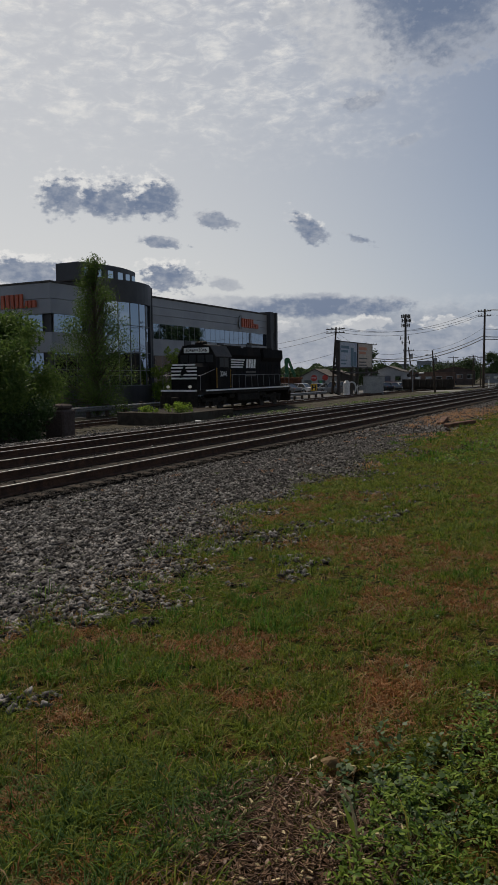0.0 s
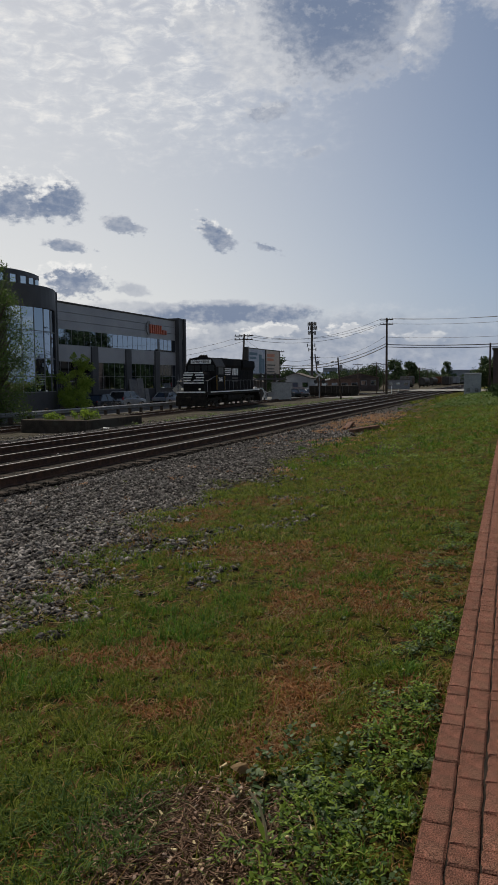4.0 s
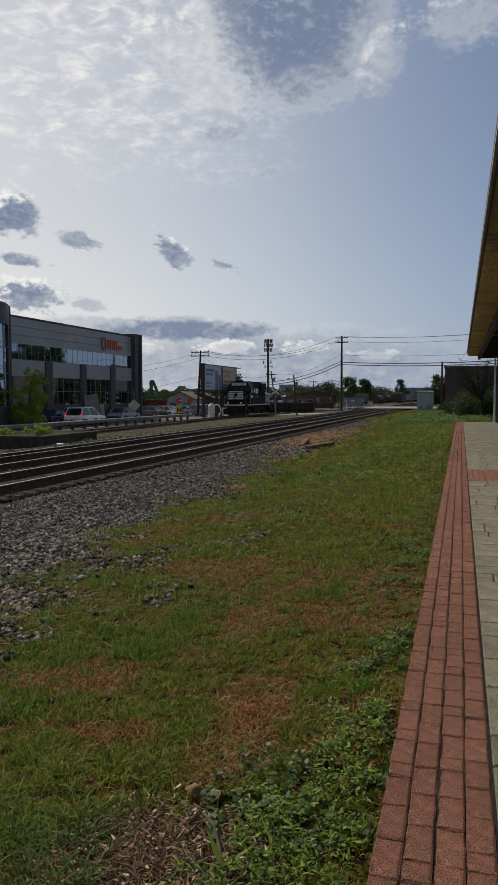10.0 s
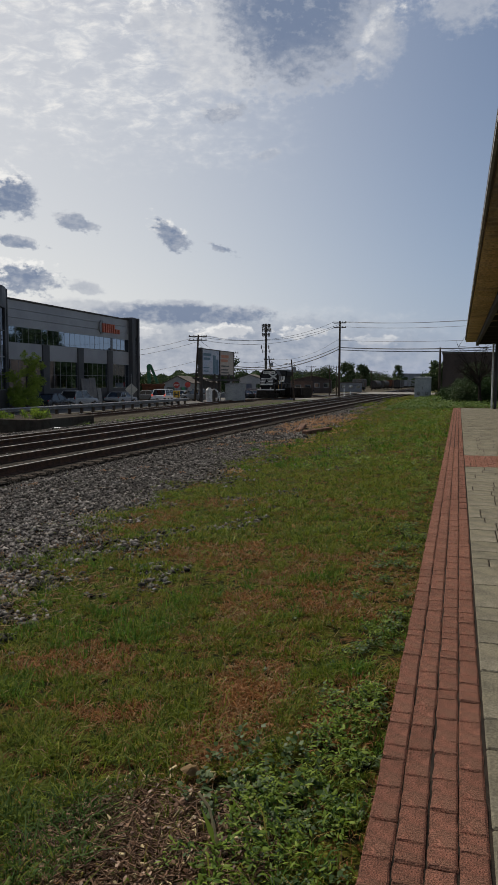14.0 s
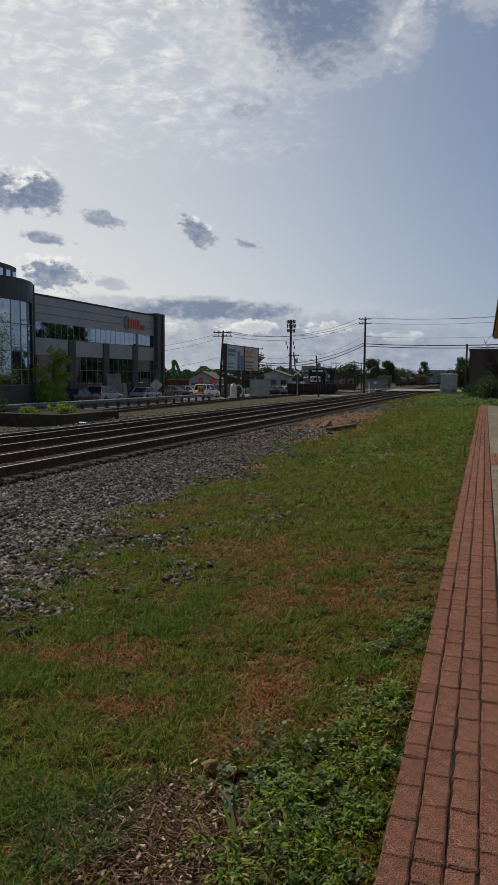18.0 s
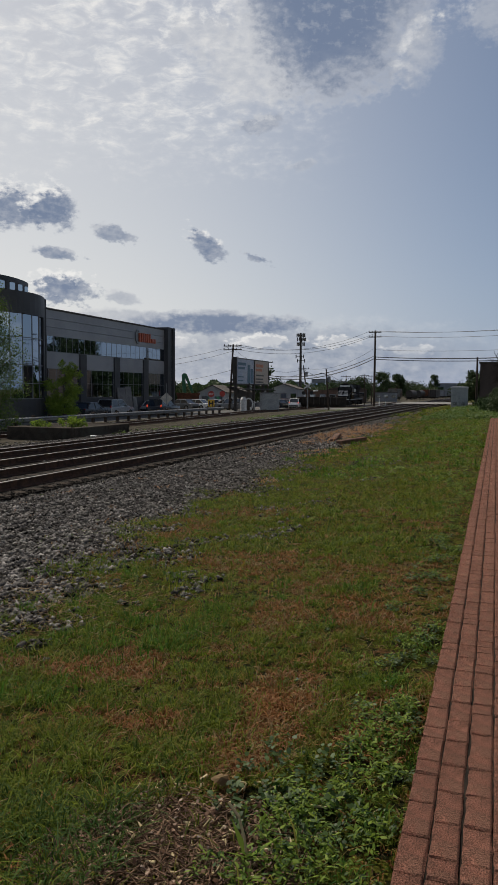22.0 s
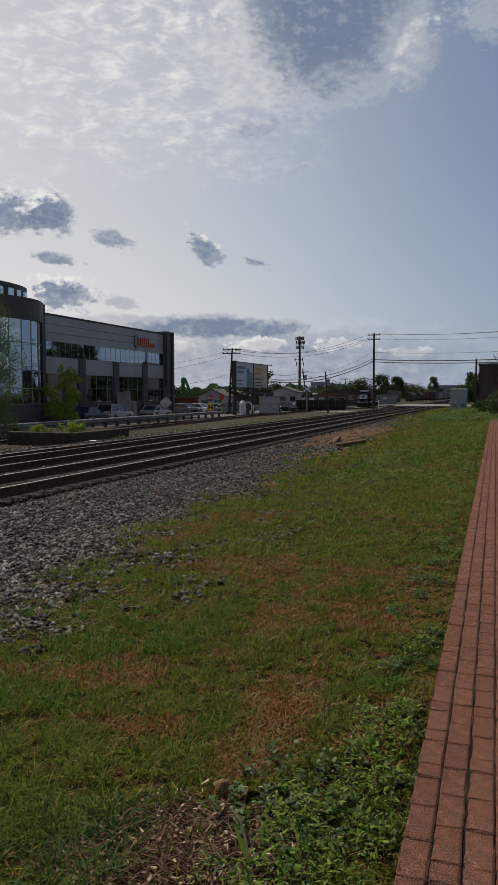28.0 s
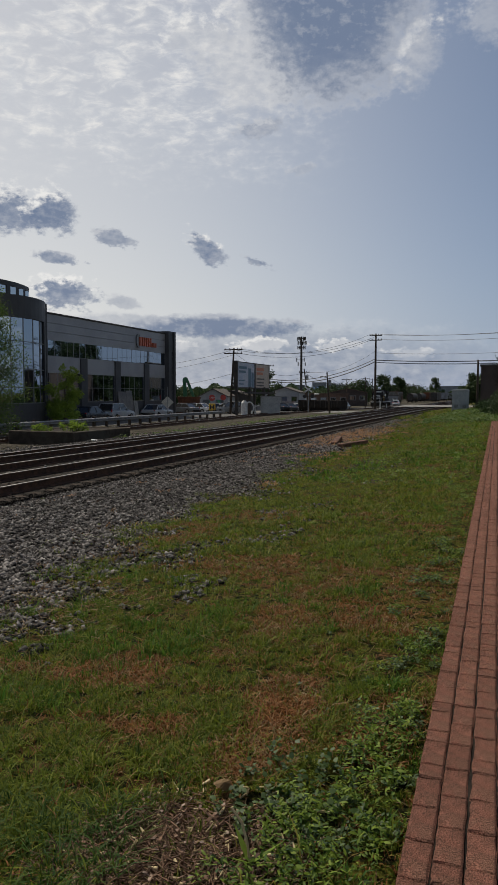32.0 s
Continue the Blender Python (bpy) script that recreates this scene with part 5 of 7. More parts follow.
pts = [(0.15 + 0.55 * math.cos(radians(a)), 0, 0.9 + 0.75 * math.sin(radians(a))) for a in range(150, -61, -15)]
for p, q in zip(pts, pts[1:]):
    rod(bm, p, q, 0.09, n=8)
rod(bm, (0.9, 0, 0), (0.9, 0, 1.3), 0.07)
rod(bm, (0.7, 0, 1.0), (1.5, 0, 1.25), 0.06)
part("pipe", bm, M["white_shell"], tank, "bent white pipe")


# ---------------------------------------------------------------- poles and wires
def pole(az, d, top, lean=(0, 0), arms=(0.35,), can=False, label="weathered wooden utility pole", r=0.15, arm_w=1.2, foot=None, group="utility poles"):
    x, y, _ = polar(az, d)
    z = gz(x, y) if foot is None else foot
    t = thing("utility_pole", pose(x, y, z), label, "pole", group)
    h = top - z
    part("shaft", rods(((0, 0, -0.3), (lean[0], lean[1], h), r, r * 0.65), n=10), M["wood_pole"], t)
    for a in arms:
        cx, cy, cz = lean[0] * (1 - a / h), lean[1] * (1 - a / h), h - a
        part("crossarm", boxes((cx - arm_w, cx + arm_w, cy - 0.22, cy - 0.12, cz - 0.06, cz + 0.06)), M["wood_pole"], t, "wooden crossarm")
        for s in (-0.92, -0.45, 0.45, 0.92):
            part("insulator", rods(((cx + s * arm_w, cy - 0.17, cz + 0.06), (cx + s * arm_w, cy - 0.17, cz + 0.24), 0.05, 0.035), n=6), M["dark_metal"], t)
    if can:
        part("transformer", rods(((lean[0] * 0.85 + 0.38, lean[1] * 0.85, h - 1.9), (lean[0] * 0.85 + 0.38, lean[1] * 0.85, h - 1.1), 0.24), n=12), M["galvanised"], t, "grey can transformer")
    return Vector((x + lean[0], y + lean[1], top))


P1 = pole(9.8, 112, 10.75, arms=(0.3, 1.0), can=False, label="tall dark wooden utility pole with crossarms beside the siding", r=0.2, arm_w=0.95)
P2 = pole(21.2, 98, 7.75, lean=(0.55, 0), arms=(0.25, 0.75), label="leaning wooden utility pole beside the billboard", r=0.17, arm_w=1.3)
P3 = pole(18.15, 118, 6.3, arms=(0.2,), arm_w=0.9)
P4 = pole(14.9, 122, 5.8, lean=(-1.0, 0), arms=(0.6,), can=True, label="leaning pole with a transformer near the crossing signal", arm_w=0.9)
P5 = pole(13.3, 108, 4.8, lean=(-0.5, 0), arms=(), can=True, label="leaning pole with a small box and lamp")
P6 = pole(12.0, 200, 5.8, arms=(0.3,), arm_w=1.4)
P7 = pole(10.55, 190, 5.9, arms=(0.4,), can=True, arm_w=1.2)
P8 = pole(10.0, 205, 5.9, arms=(0.4,), arm_w=1.0)
P9 = pole(7.3, 300, 6.0, arms=(0.4,), arm_w=1.3)
PA = pole(6.7, 330, 5.8, arms=(0.4,), arm_w=1.3)
POST = pole(2.15, 88, 5.6, arms=(), label="short bare wooden post in the bushes by the cabinet", r=0.16)
PR = Vector(polar(-16, 84, 10.9))
pole(-16, 84, 10.9, arms=(0.3, 1.0), label="tall dark wooden utility pole with crossarms", r=0.2, arm_w=1.5)
part("lamp_arm", rods(((0, 0, 5.1), (-1.1, 0, 5.5), 0.04), ((-1.1, 0, 5.5), (-1.5, 0, 5.45), 0.10)), M["galvanised"], [o for o in bpy.data.objects if o.name == "utility_pole.004"][0], "street lamp arm")


def wire(a, b, sag, r=0.018, label="thin black overhead wire"):
    a, b = Vector(a), Vector(b)
    bm = bmesh.new()
    n = 16
    pts = [a.lerp(b, i / n) - Vector((0, 0, sag * 4 * (i / n) * (1 - i / n))) for i in range(n + 1)]
    side = (b - a).cross(Vector((0, 0, 1))).normalized() * r
    up = Vector((0, 0, r))
    rings = [[bm.verts.new(p + o) for o in (side, up, -side, -up)] for p in pts]
    for p, q in zip(rings, rings[1:]):
        for i in range(4):
            bm.faces.new((p[i], p[(i + 1) % 4], q[(i + 1) % 4], q[i]))
    w = solid("overhead_wire", bm, M["black_wire"], label=label, category="wire", group="overhead wires")
    w["kind"] = "thing"
    return w


Z = Vector((0, 0, 1))
for dx, dz in ((-0.85, -0.1), (0.85, -0.1), (-0.4, -0.8)):
    off = Vector((dx, 0, dz))
    wire(P1 + off, PR + off, 1.3, 0.022)
    wire(P1 + off, P2 + Vector((dx * 0.8, 0, dz * 0.6 - 0.05)), 1.6, 0.022)
wire(P1 - 2.9 * Z, PR - 2.9 * Z, 1.0, 0.02)
wire(P1 - 4.0 * Z, PR - 4.0 * Z, 0.9, 0.06, "thick black overhead cable")
wire(P1 - 4.35 * Z, PR - 4.35 * Z, 0.9, 0.05, "thick black overhead cable")
wire(P1 - 3.8 * Z, P3 - 2.3 * Z, 1.3, 0.05, "thick black overhead cable")
wire(P1 - 4.2 * Z, P3 - 2.6 * Z, 1.4, 0.065, "thick black overhead cable")
wire(P1 - 2.6 * Z, P4 - 0.5 * Z, 1.2, 0.02)
wire(P2 - 0.6 * Z, P4 - 0.6 * Z, 1.6, 0.02)
wire(P2 - 1.2 * Z, P4 - 1.2 * Z, 1.8, 0.02)
wire(P4 - 0.6 * Z, P6 - 0.3 * Z, 1.5, 0.03)
wire(P5 - 0.4 * Z, P7 - 0.4 * Z, 1.8, 0.03)
wire(P6 - 0.3 * Z, P7 - 0.4 * Z, 0.6, 0.03)
for dz in (0.2, 0.9, 3.4):
    wire(P2 - dz * Z, Vector(polar(33, 112, 6.2 - dz)), 1.3, 0.02)
# cluster of grey fittings on the leaning pole
x, y, _ = polar(21.2, 98)
for i, zz in enumerate((2.2, 2.9, 3.4)):
    part("bracket_box", boxes((0.2, 0.75, -0.2, 0.2, 4.0 - i * 0.55, 4.28 - i * 0.55)), M["black_wire"], [o for o in bpy.data.objects if o.name == "utility_pole.001"][0], "small black splice box")

# antenna mast
x, y, _ = polar(15.58, 230)
mast = thing("antenna_mast", pose(x, y, -1.9), "tall dark mast crowded with antennas", "mast")
part("shaft", rods(((0, 0, 0), (0, 0, 21.5), 0.48, 0.30), n=12), M["dark_metal"], mast)
ra = random.Random(2)
for lev, n in ((20.9, 9), (19.6, 8), (18.1, 7), (14.2, 3), (12.9, 2)):
    for i in range(n):
        a = 6.283 * i / n + lev
        rr = ra.uniform(0.8, 1.6)
        px, py = rr * math.cos(a), rr * math.sin(a)
        part("antenna", boxes((px - 0.13, px + 0.13, py - 0.1, py + 0.1, lev - 0.6, lev + 0.5)), M["wagon_grey"], mast, "panel antenna")
        part("arm", rods(((0, 0, lev), (px, py, lev), 0.07), n=5), M["dark_metal"], mast)


# ---------------------------------------------------------------- signs and crossing signal
def octagon(r, x):
    bm = bmesh.new()
    prism(bm, [(r * math.cos(radians(22.5 + 45 * i)), r * math.sin(radians(22.5 + 45 * i))) for i in range(8)], "y", -0.015, 0.015)
    return bm


for az, d, sub in ((22.63, 84, True), (21.75, 92, False)):
    x, y, _ = polar(az, d)
    s = thing("stop_sign", pose(x, y, gz(x, y), 0, 0, az), "red octagonal stop sign on a thin steel post", "sign")
    part("post", boxes((-0.03, 0.03, 0.02, 0.06, 0, 2.6)), M["galvanised"], s)
    part("plate", octagon(0.38, 0), M["stop_red"], s, "red octagonal plate", at=pose(0, 0, 2.2))
    if sub:
        writing("STOP", 0.24, M["white_paint"], s, pose(0, -0.02, 2.2, 90, 0, 0), "word")
        part("lower_plate", boxes((-0.38, 0.38, -0.015, 0.015, 0.75, 1.55)), M["sign_yellow"], s, "yellow plate with dark bars")
        part("plate_bar", boxes((-0.26, -0.12, -0.022, -0.016, 0.85, 1.4), (0.12, 0.26, -0.022, -0.016, 0.85, 1.4), (-0.12, 0.12, -0.022, -0.016, 1.05, 1.2)), M["black_wire"], s)
x, y, _ = polar(26.15, 70)
s = thing("diamond_sign", pose(x, y, gz(x, y), 0, 0, 26), "diamond-shaped road sign seen from its dull back", "sign")
part("post", boxes((-0.03, 0.03, -0.06, -0.02, 0, 3.3)), M["galvanised"], s)
bm = bmesh.new()
prism(bm, [(0, -0.6), (0.6, 0), (0, 0.6), (-0.6, 0)], "y", -0.012, 0.012)
part("plate", bm, M["sign_back"], s, "dull metal back", at=pose(0, 0, 1.85))

x, y, _ = polar(15.0, 116)
sig = thing("crossing_signal", pose(x, y, gz(x, y), 0, 0, 15), "railway crossing signal with crossbuck and dark lamps", "signal")
part("post", rods(((0, 0, 0), (0, 0, 4.0), 0.08)), M["galvanised"], sig)
for a in (35, -35):
    part("crossbuck_blade", boxes((-0.7, 0.7, -0.1, -0.08, -0.11, 0.11)), M["white_shell"], sig, "white crossbuck blade", at=pose(0, -0.01 if a > 0 else -0.03, 3.7, 0, a, 0))
for sx in (-0.62, 0.62):
    part("lamp", rods(((sx, -0.1, 2.6), (sx, -0.16, 2.6), 0.30), n=14), M["black_wire"], sig, "round black lamp")
part("lamp_arm", boxes((-0.75, 0.75, -0.08, 0.0, 2.55, 2.65)), M["dark_metal"], sig)
part("dome", rods(((0.9, 0, 2.9), (1.7, 0, 3.0), 0.12)), M["white_shell"], sig, "white bell housing")

# signal cabinet and white marker posts
x, y, _ = polar(3.37, 89)
cab = thing("signal_cabinet", pose(x, y, gz(x, y) - 0.02, 0, 0, 2), "large pale grey steel signal cabinet standing in the grass", "cabinet")
part("body", boxes((-0.95, 0.95, -0.75, 0.75, 0, 2.36), bevel=0.02), M["cabinet_grey"], cab)
part("roof", boxes((-1.02, 1.02, -0.85, 0.85, 2.36, 2.46), (-0.9, 0.9, -0.6, 0.6, 2.46, 2.54), bevel=0.02), M["cabinet_grey"], cab)
for sx in (-0.46, 0.46):
    part("door", boxes((sx - 0.44, sx + 0.44, -0.78, -0.752, 0.12, 2.25), bevel=0.01), M["cabinet_grey"], cab)
    part("vent", boxes(*[(sx - 0.2, sx + 0.2, -0.80, -0.782, 0.35 + 0.07 * i, 0.38 + 0.07 * i) for i in range(6)]), M["dark_metal"], cab)
part("handle", boxes((-0.04, 0.0, -0.82, -0.782, 1.0, 1.3)), M["dark_metal"], cab)
for az, d in ((12.2, 150), (13.6, 128), (8.9, 150), (9.4, 118)):
    x, y, _ = polar(az, d)
    solid("marker_post", rods(((x, y, gz(x, y) - 0.1), (x, y, gz(x, y) + 1.4), 0.07)), M["white_shell"], label="thin white marker post near the tracks", category="post", group="marker posts")


# ---------------------------------------------------------------- yard, houses and distance
def block(az, d, w, dp, h, wall, label, turn=None, roof=None, windows=0, name="building", foot=None, gable=0.0):
    """A plain house or shed with a roof, and openings on the side that faces the camera."""
    x, y, _ = polar(az, d)
    z = gz(x, y) if foot is None else foot
    t = thing(name, pose(x, y, z, 0, 0, az if turn is None else turn), label, "building")
    part("wall", boxes((-w / 2, w / 2, 0, dp, 0, h)), M[wall], t)
    if gable:
        bm = bmesh.new()
        prism(bm, [(-w / 2, h), (w / 2, h), (0, h + gable)], "y", 0, dp)
        part("gable", bm, M[wall], t)
        bm = bmesh.new()
        for s in (-1, 1):
            prism(bm, [(s * (w / 2 + 0.25), h - 0.12), (0, h + gable + 0.02), (0, h + gable + 0.16), (s * (w / 2 + 0.25), h + 0.03)], "y", -0.3, dp + 0.3)
        part("roof", bm, M[roof or "roof_dark"], t)
    else:
        part("roof", boxes((-w / 2 - 0.15, w / 2 + 0.15, -0.15, dp + 0.15, h, h + 0.25)), M[roof or "roof_dark"], t)
    for i in range(windows):
        cx = -w / 2 + w * (i + 0.5) / windows
        f = part("window", boxes((cx - w / windows * 0.3, cx + w / windows * 0.3, -0.05, 0.02, h * 0.42, h * 0.78)), M["frame_metal"], t)
        part("pane", boxes((cx - w / windows * 0.26, cx + w / windows * 0.26, -0.07, -0.052, h * 0.46, h * 0.74)), M["glass"], f)
    return t


block(24.45, 101, 3.0, 2.4, 2.05, "rust", "rust-red steel container beyond the office", name="container", roof="rust")
block(22.55, 122, 4.6, 12, 2.55, "house_wall", "pale grey gabled shed with a dark roof", turn=12, gable=1.15, windows=2, name="shed")
block(21.2, 132, 7.0, 9, 2.7, "roof_dark", "low dark shed behind the poles", turn=10, gable=0.9, name="shed")
block(16.9, 150, 6.2, 9, 3.6, "house_wall", "pale two-storey house behind the car park", turn=8, gable=1.0, windows=3, name="house")
block(18.9, 140, 5.5, 8, 3.2, "house_wall", "grey house partly hidden by the billboard", turn=15, gable=0.8, windows=2, name="house")
block(15.9, 138, 5.6, 0.2, 1.5, "far_wall", "pale corrugated metal fence round the car park", turn=10, name="metal_fence", roof="galvanised")
block(14.2, 185, 15.0, 14, 3.6, "roof_red", "long low brick-red building beyond the street", turn=12, roof="roof_red", windows=6, name="brick_building")
block(11.9, 230, 12.0, 12, 4.2, "brick_wall", "brown brick building beyond the street", turn=10, windows=4, name="brick_building", gable=1.2, roof="roof_red")
block(8.9, 260, 8.0, 8, 3.2, "far_wall", "low grey building among the trees", windows=3, name="house")
for i, (az, d, w, h) in enumerate(((14.15, 520, 10, 11.0), (15.9, 560, 12, 9.5), (16.9, 600, 14, 8.5), (12.6, 480, 9, 9.0), (20.6, 470, 12, 7.6), (21.6, 520, 10, 7.4), (3.2, 620, 46, 9.5), (13.2, 600, 8, 11.5))):
    block(az, d, w, 8, h, "far_wall", "distant pale apartment block on the skyline", windows=4, name="apartment_block", foot=-1.5)
block(-2.75, 104, 17, 14, 5.5, "brick_wall", "tall dark brick building beyond the shrubs", turn=0, windows=0, name="brick_building", roof="roof_dark")

# stone slabs on show before the office
for i, (y, w, h, tilt) in enumerate(((66.9, 1.5, 2.9, -9), (68.3, 1.3, 3.0, -7), (69.6, 0.9, 1.9, -8))):
    solid("stone_slab", boxes((-0.03, 0.03, -w / 2, w / 2, 0, h), bevel=0.008), M["concrete"] if i == 2 else M["slab_stone"], label="tall polished stone slab leaning against the office front", category="stone slab", group="leaning stone slabs").matrix_basis = pose(-37.75, y, gz(-37.7, y), 0, tilt, 4 * i - 4)

# green lattice boom
x, y, _ = polar(24.5, 112)
cr = thing("loading_boom", pose(x, y, gz(x, y), 0, 0, 24), "bright green folded steel boom beyond the container", "boom")
part("boom", boxes((-0.28, 0.28, -0.2, 0.2, 0, 5.1), bevel=0.05), M["green_steel"], cr, at=pose(-0.35, 0, 0.0, 0, -3, 0))
part("boom_arm", boxes((-0.22, 0.22, -0.2, 0.2, 0, 4.3), bevel=0.05), M["green_steel"], cr, at=pose(1.35, 0, 0.9, 0, -21, 0))
part("boom_head", rods(((-0.45, -0.25, 4.95), (-0.45, 0.25, 4.95), 0.45), n=14), M["green_steel"], cr)

# debris wagon: low dark gondola
x, y, _ = polar(13.9, 124)
gon = thing("gondola_wagon", pose(x, y, gz(x, y), 0, 0, 68), "low dark rusty gondola wagon in the yard", "wagon")
part("body", boxes((-1.4, 1.4, -4.2, 4.2, 0.75, 2.0)), M["loco_under"], gon)
for i in range(8):
    part("rib", boxes((1.4, 1.48, -4.1 + i * 1.15, -4.0 + i * 1.15, 0.75, 2.0), (-1.48, -1.4, -4.1 + i * 1.15, -4.0 + i * 1.15, 0.75, 2.0)), M["dark_metal"], gon)
part("underframe", boxes((-1.0, 1.0, -4.3, 4.3, 0.3, 0.75)), M["loco_under"], gon)


# freight wagons standing beyond the crossing
def wagon(az, d, kind, label):
    x, y, _ = polar(az, d)
    t = thing("freight_wagon", pose(x, y, gz(x, y) + 0.1, 0, 0, -2.2), label, "wagon", "standing freight wagons")
    part("underframe", boxes((-1.4, 1.4, -7, 7, 0.75, 1.05)), M["loco_under"], t)
    for c in (-5.4, 5.4):
        bm = bmesh.new()
        for a in (-0.9, 0.9):
            for s in (-0.78, 0.78):
                rod(bm, (s - 0.06, c + a, 0.42), (s + 0.06, c + a, 0.42), 0.42, n=12)
        box(bm, -1.05, 1.05, c - 1.2, c + 1.2, 0.4, 0.7)
        part("truck", bm, M["loco_under"], t)
    if kind == "tank":
        part("tank_shell", rods(((0, -6.6, 2.55), (0, 6.6, 2.55), 1.5), n=20), M["dark_metal"], t, "dark round tank")
        for i in range(5):
            part("tank_band", rods(((0, -6 + i * 3, 2.55), (0, -5.85 + i * 3, 2.55), 1.53), n=20), M["wagon_grey"], t)
    elif kind == "hopper":
        bm = bmesh.new()
        prism(bm, [(-1.5, 1.4), (1.5, 1.4), (1.55, 4.2), (1.2, 4.6), (-1.2, 4.6), (-1.55, 4.2)], "y", -6.9, 6.9)
        part("body", bm, M["wagon_grey"], t)
        for i in range(10):
            for u in (-1.62, 1.5):
                part("rib", boxes((u, u + 0.12, -6.8 + i * 1.5, -6.68 + i * 1.5, 1.4, 4.2)), M["wagon_grey"], t)
        part("roof_walk", boxes((-1.3, 1.3, -6.9, 6.9, 4.6, 4.68)), M["rust"], t, "rusty roof edge")
    else:
        mat = M["rust"] if kind == "rust" else M["dark_metal"] if kind == "dark" else M["far_wall"]
        part("body", boxes((-1.5, 1.5, -6.9, 6.9, 1.05, 4.5), bevel=0.05), mat, t)
        part("end_frame", boxes((-1.55, 1.55, -6.98, -6.9, 1.05, 1.2), (-1.55, -1.4, -6.98, -6.9, 1.05, 4.5), (1.4, 1.55, -6.98, -6.9, 1.05, 4.5)), M["dark_metal"], t)
        part("door", boxes((1.5, 1.58, -1.6, 1.6, 1.15, 4.2)), mat, t)


for az, d, k2, lab in ((8.2, 290, "hopper", "grey covered hopper wagon with a rusty roof edge"), (6.95, 325, "tank", "dark round tank wagon beyond the crossing"), (6.3, 345, "tank", "dark round tank wagon beyond the crossing"), (5.75, 372, "rust", "rusty brown boxcar standing beyond the crossing"), (5.2, 352, "dark", "dark boxcar standing on the next track"), (4.6, 410, "pale", "pale grey boxcar standing far off"), (4.05, 450, "pale", "pale grey boxcar standing far off")):
    wagon(az, d, k2, lab)

# trees of the middle distance
def far_tree(az, d, top, width, seed, leaf="leaf_far", n=3000, size=0.30, h0=0.10, label="dark green tree in the distance", conifer=False):
    x, y, _ = polar(az, d)
    z = gz(x, y)
    h = top - z
    cl = clump_column(h * 0.08, h, width, 24, seed, 0.05, 1.0) if conifer else [(a, b, c, r * 1.3) for a, b, c, r in clump_dome(h * h0, h * 0.90, width * 0.9, 36, seed)]
    tree("tree", pose(x, y, z), label, h * 0.9, 0.12 + width * 0.04, cl, n, size, leaf, seed, group="distant trees")


far_tree(25.75, 126, 5.3, 1.7, 21, "leaf_dark", conifer=True, size=0.22, n=2600, label="dark conifer behind the office")
far_tree(25.2, 132, 2.6, 2.6, 22, n=2200)
far_tree(18.6, 128, 7.0, 2.0, 23, n=2600, size=0.24, label="tree rising behind the billboard")
far_tree(17.2, 175, 3.7, 4.0, 24)
for i, (az, d, top, w) in enumerate(((11.9, 250, 5.2, 4.5), (11.0, 245, 6.2, 4.6), (10.7, 270, 6.4, 4.2), (9.1, 240, 8.0, 3.1), (8.05, 250, 7.8, 2.8), (7.3, 300, 4.8, 5.5), (6.4, 320, 4.6, 6.0), (5.2, 335, 9.4, 2.6), (13.2, 290, 5.0, 5.0), (3.0, 360, 5.4, 5.0), (12.6, 310, 4.4, 6.0), (1.9, 120, 5.0, 2.3), (20.2, 190, 3.6, 5.0), (15.2, 260, 3.6, 6.0))):
    q = 1.45 if az < 10.5 and d > 200 else 1.0
    far_tree(az, d * q, (top - 1.6) * q + 1.6, w * q, 40 + i, size=0.30 * q)
for i, (az, d, top, w) in enumerate(((0.5, 66, 0.9, 1.7), (-0.6, 60, 1.5, 2.0), (1.5, 86, 0.7, 1.4), (0.4, 86, 2.0, 1.6), (-1.8, 60, 2.0, 2.2), (-0.6, 78, 3.4, 1.8))):
    far_tree(az, d, top, w, 70 + i, "leaf_far" if i % 2 else "leaf_dark", 9000, 0.085, 0.05, "dense green shrub beyond the platform end")

for i, (x, y, top, w) in enumerate(((13.0, 132, 14.5, 3.6), (14.5, 139, 13.5, 3.8), (13.5, 146, 14.0, 3.4), (15.0, 153, 8.5, 3.6), (14.0, 161, 7.0, 3.8), (15.0, 170, 7.6, 3.8), (14.0, 179, 6.5, 3.8))):
    far_tree(-math.degrees(math.atan2(x, y)), math.hypot(x, y), top, w, 90 + i, "leaf_far", 2600, 0.42, 0.12, "leafy tree across the line, mirrored in the office windows")

# bare twigs beside the brick building
tw = thing("bare_tree", pose(0.85, 57, -0.1), "leafless dark twiggy tree above the shrubs", "tree")
bm = bmesh.new()
rt = random.Random(4)
rod(bm, (0, 0, 0), (-0.1, 0, 2.0), 0.14, 0.08)
limbs = []
for i in range(16):
    a = Vector((-0.1, 0, rt.uniform(1.2, 2.1)))
    b = Vector((rt.uniform(-2.2, 1.9), rt.uniform(-1.2, 1.2), rt.uniform(2.4, 4.7)))
    rod(bm, a, b, 0.05, 0.018, n=5)
    limbs.append((a, b))
for i in range(300):
    a, b = rt.choice(limbs)
    p = a.lerp(b, rt.uniform(0.25, 1.0))
    q = p + Vector((rt.uniform(-0.8, 0.8), rt.uniform(-0.5, 0.5), rt.uniform(-0.5, 0.75)))
    rod(bm, p, q, 0.016, 0.005, n=4)
    rod(bm, q, q + Vector((rt.uniform(-0.4, 0.4), rt.uniform(-0.3, 0.3), rt.uniform(-0.4, 0.25))), 0.008, 0.004, n=3)
part("branches", bm, M["tie"], tw)

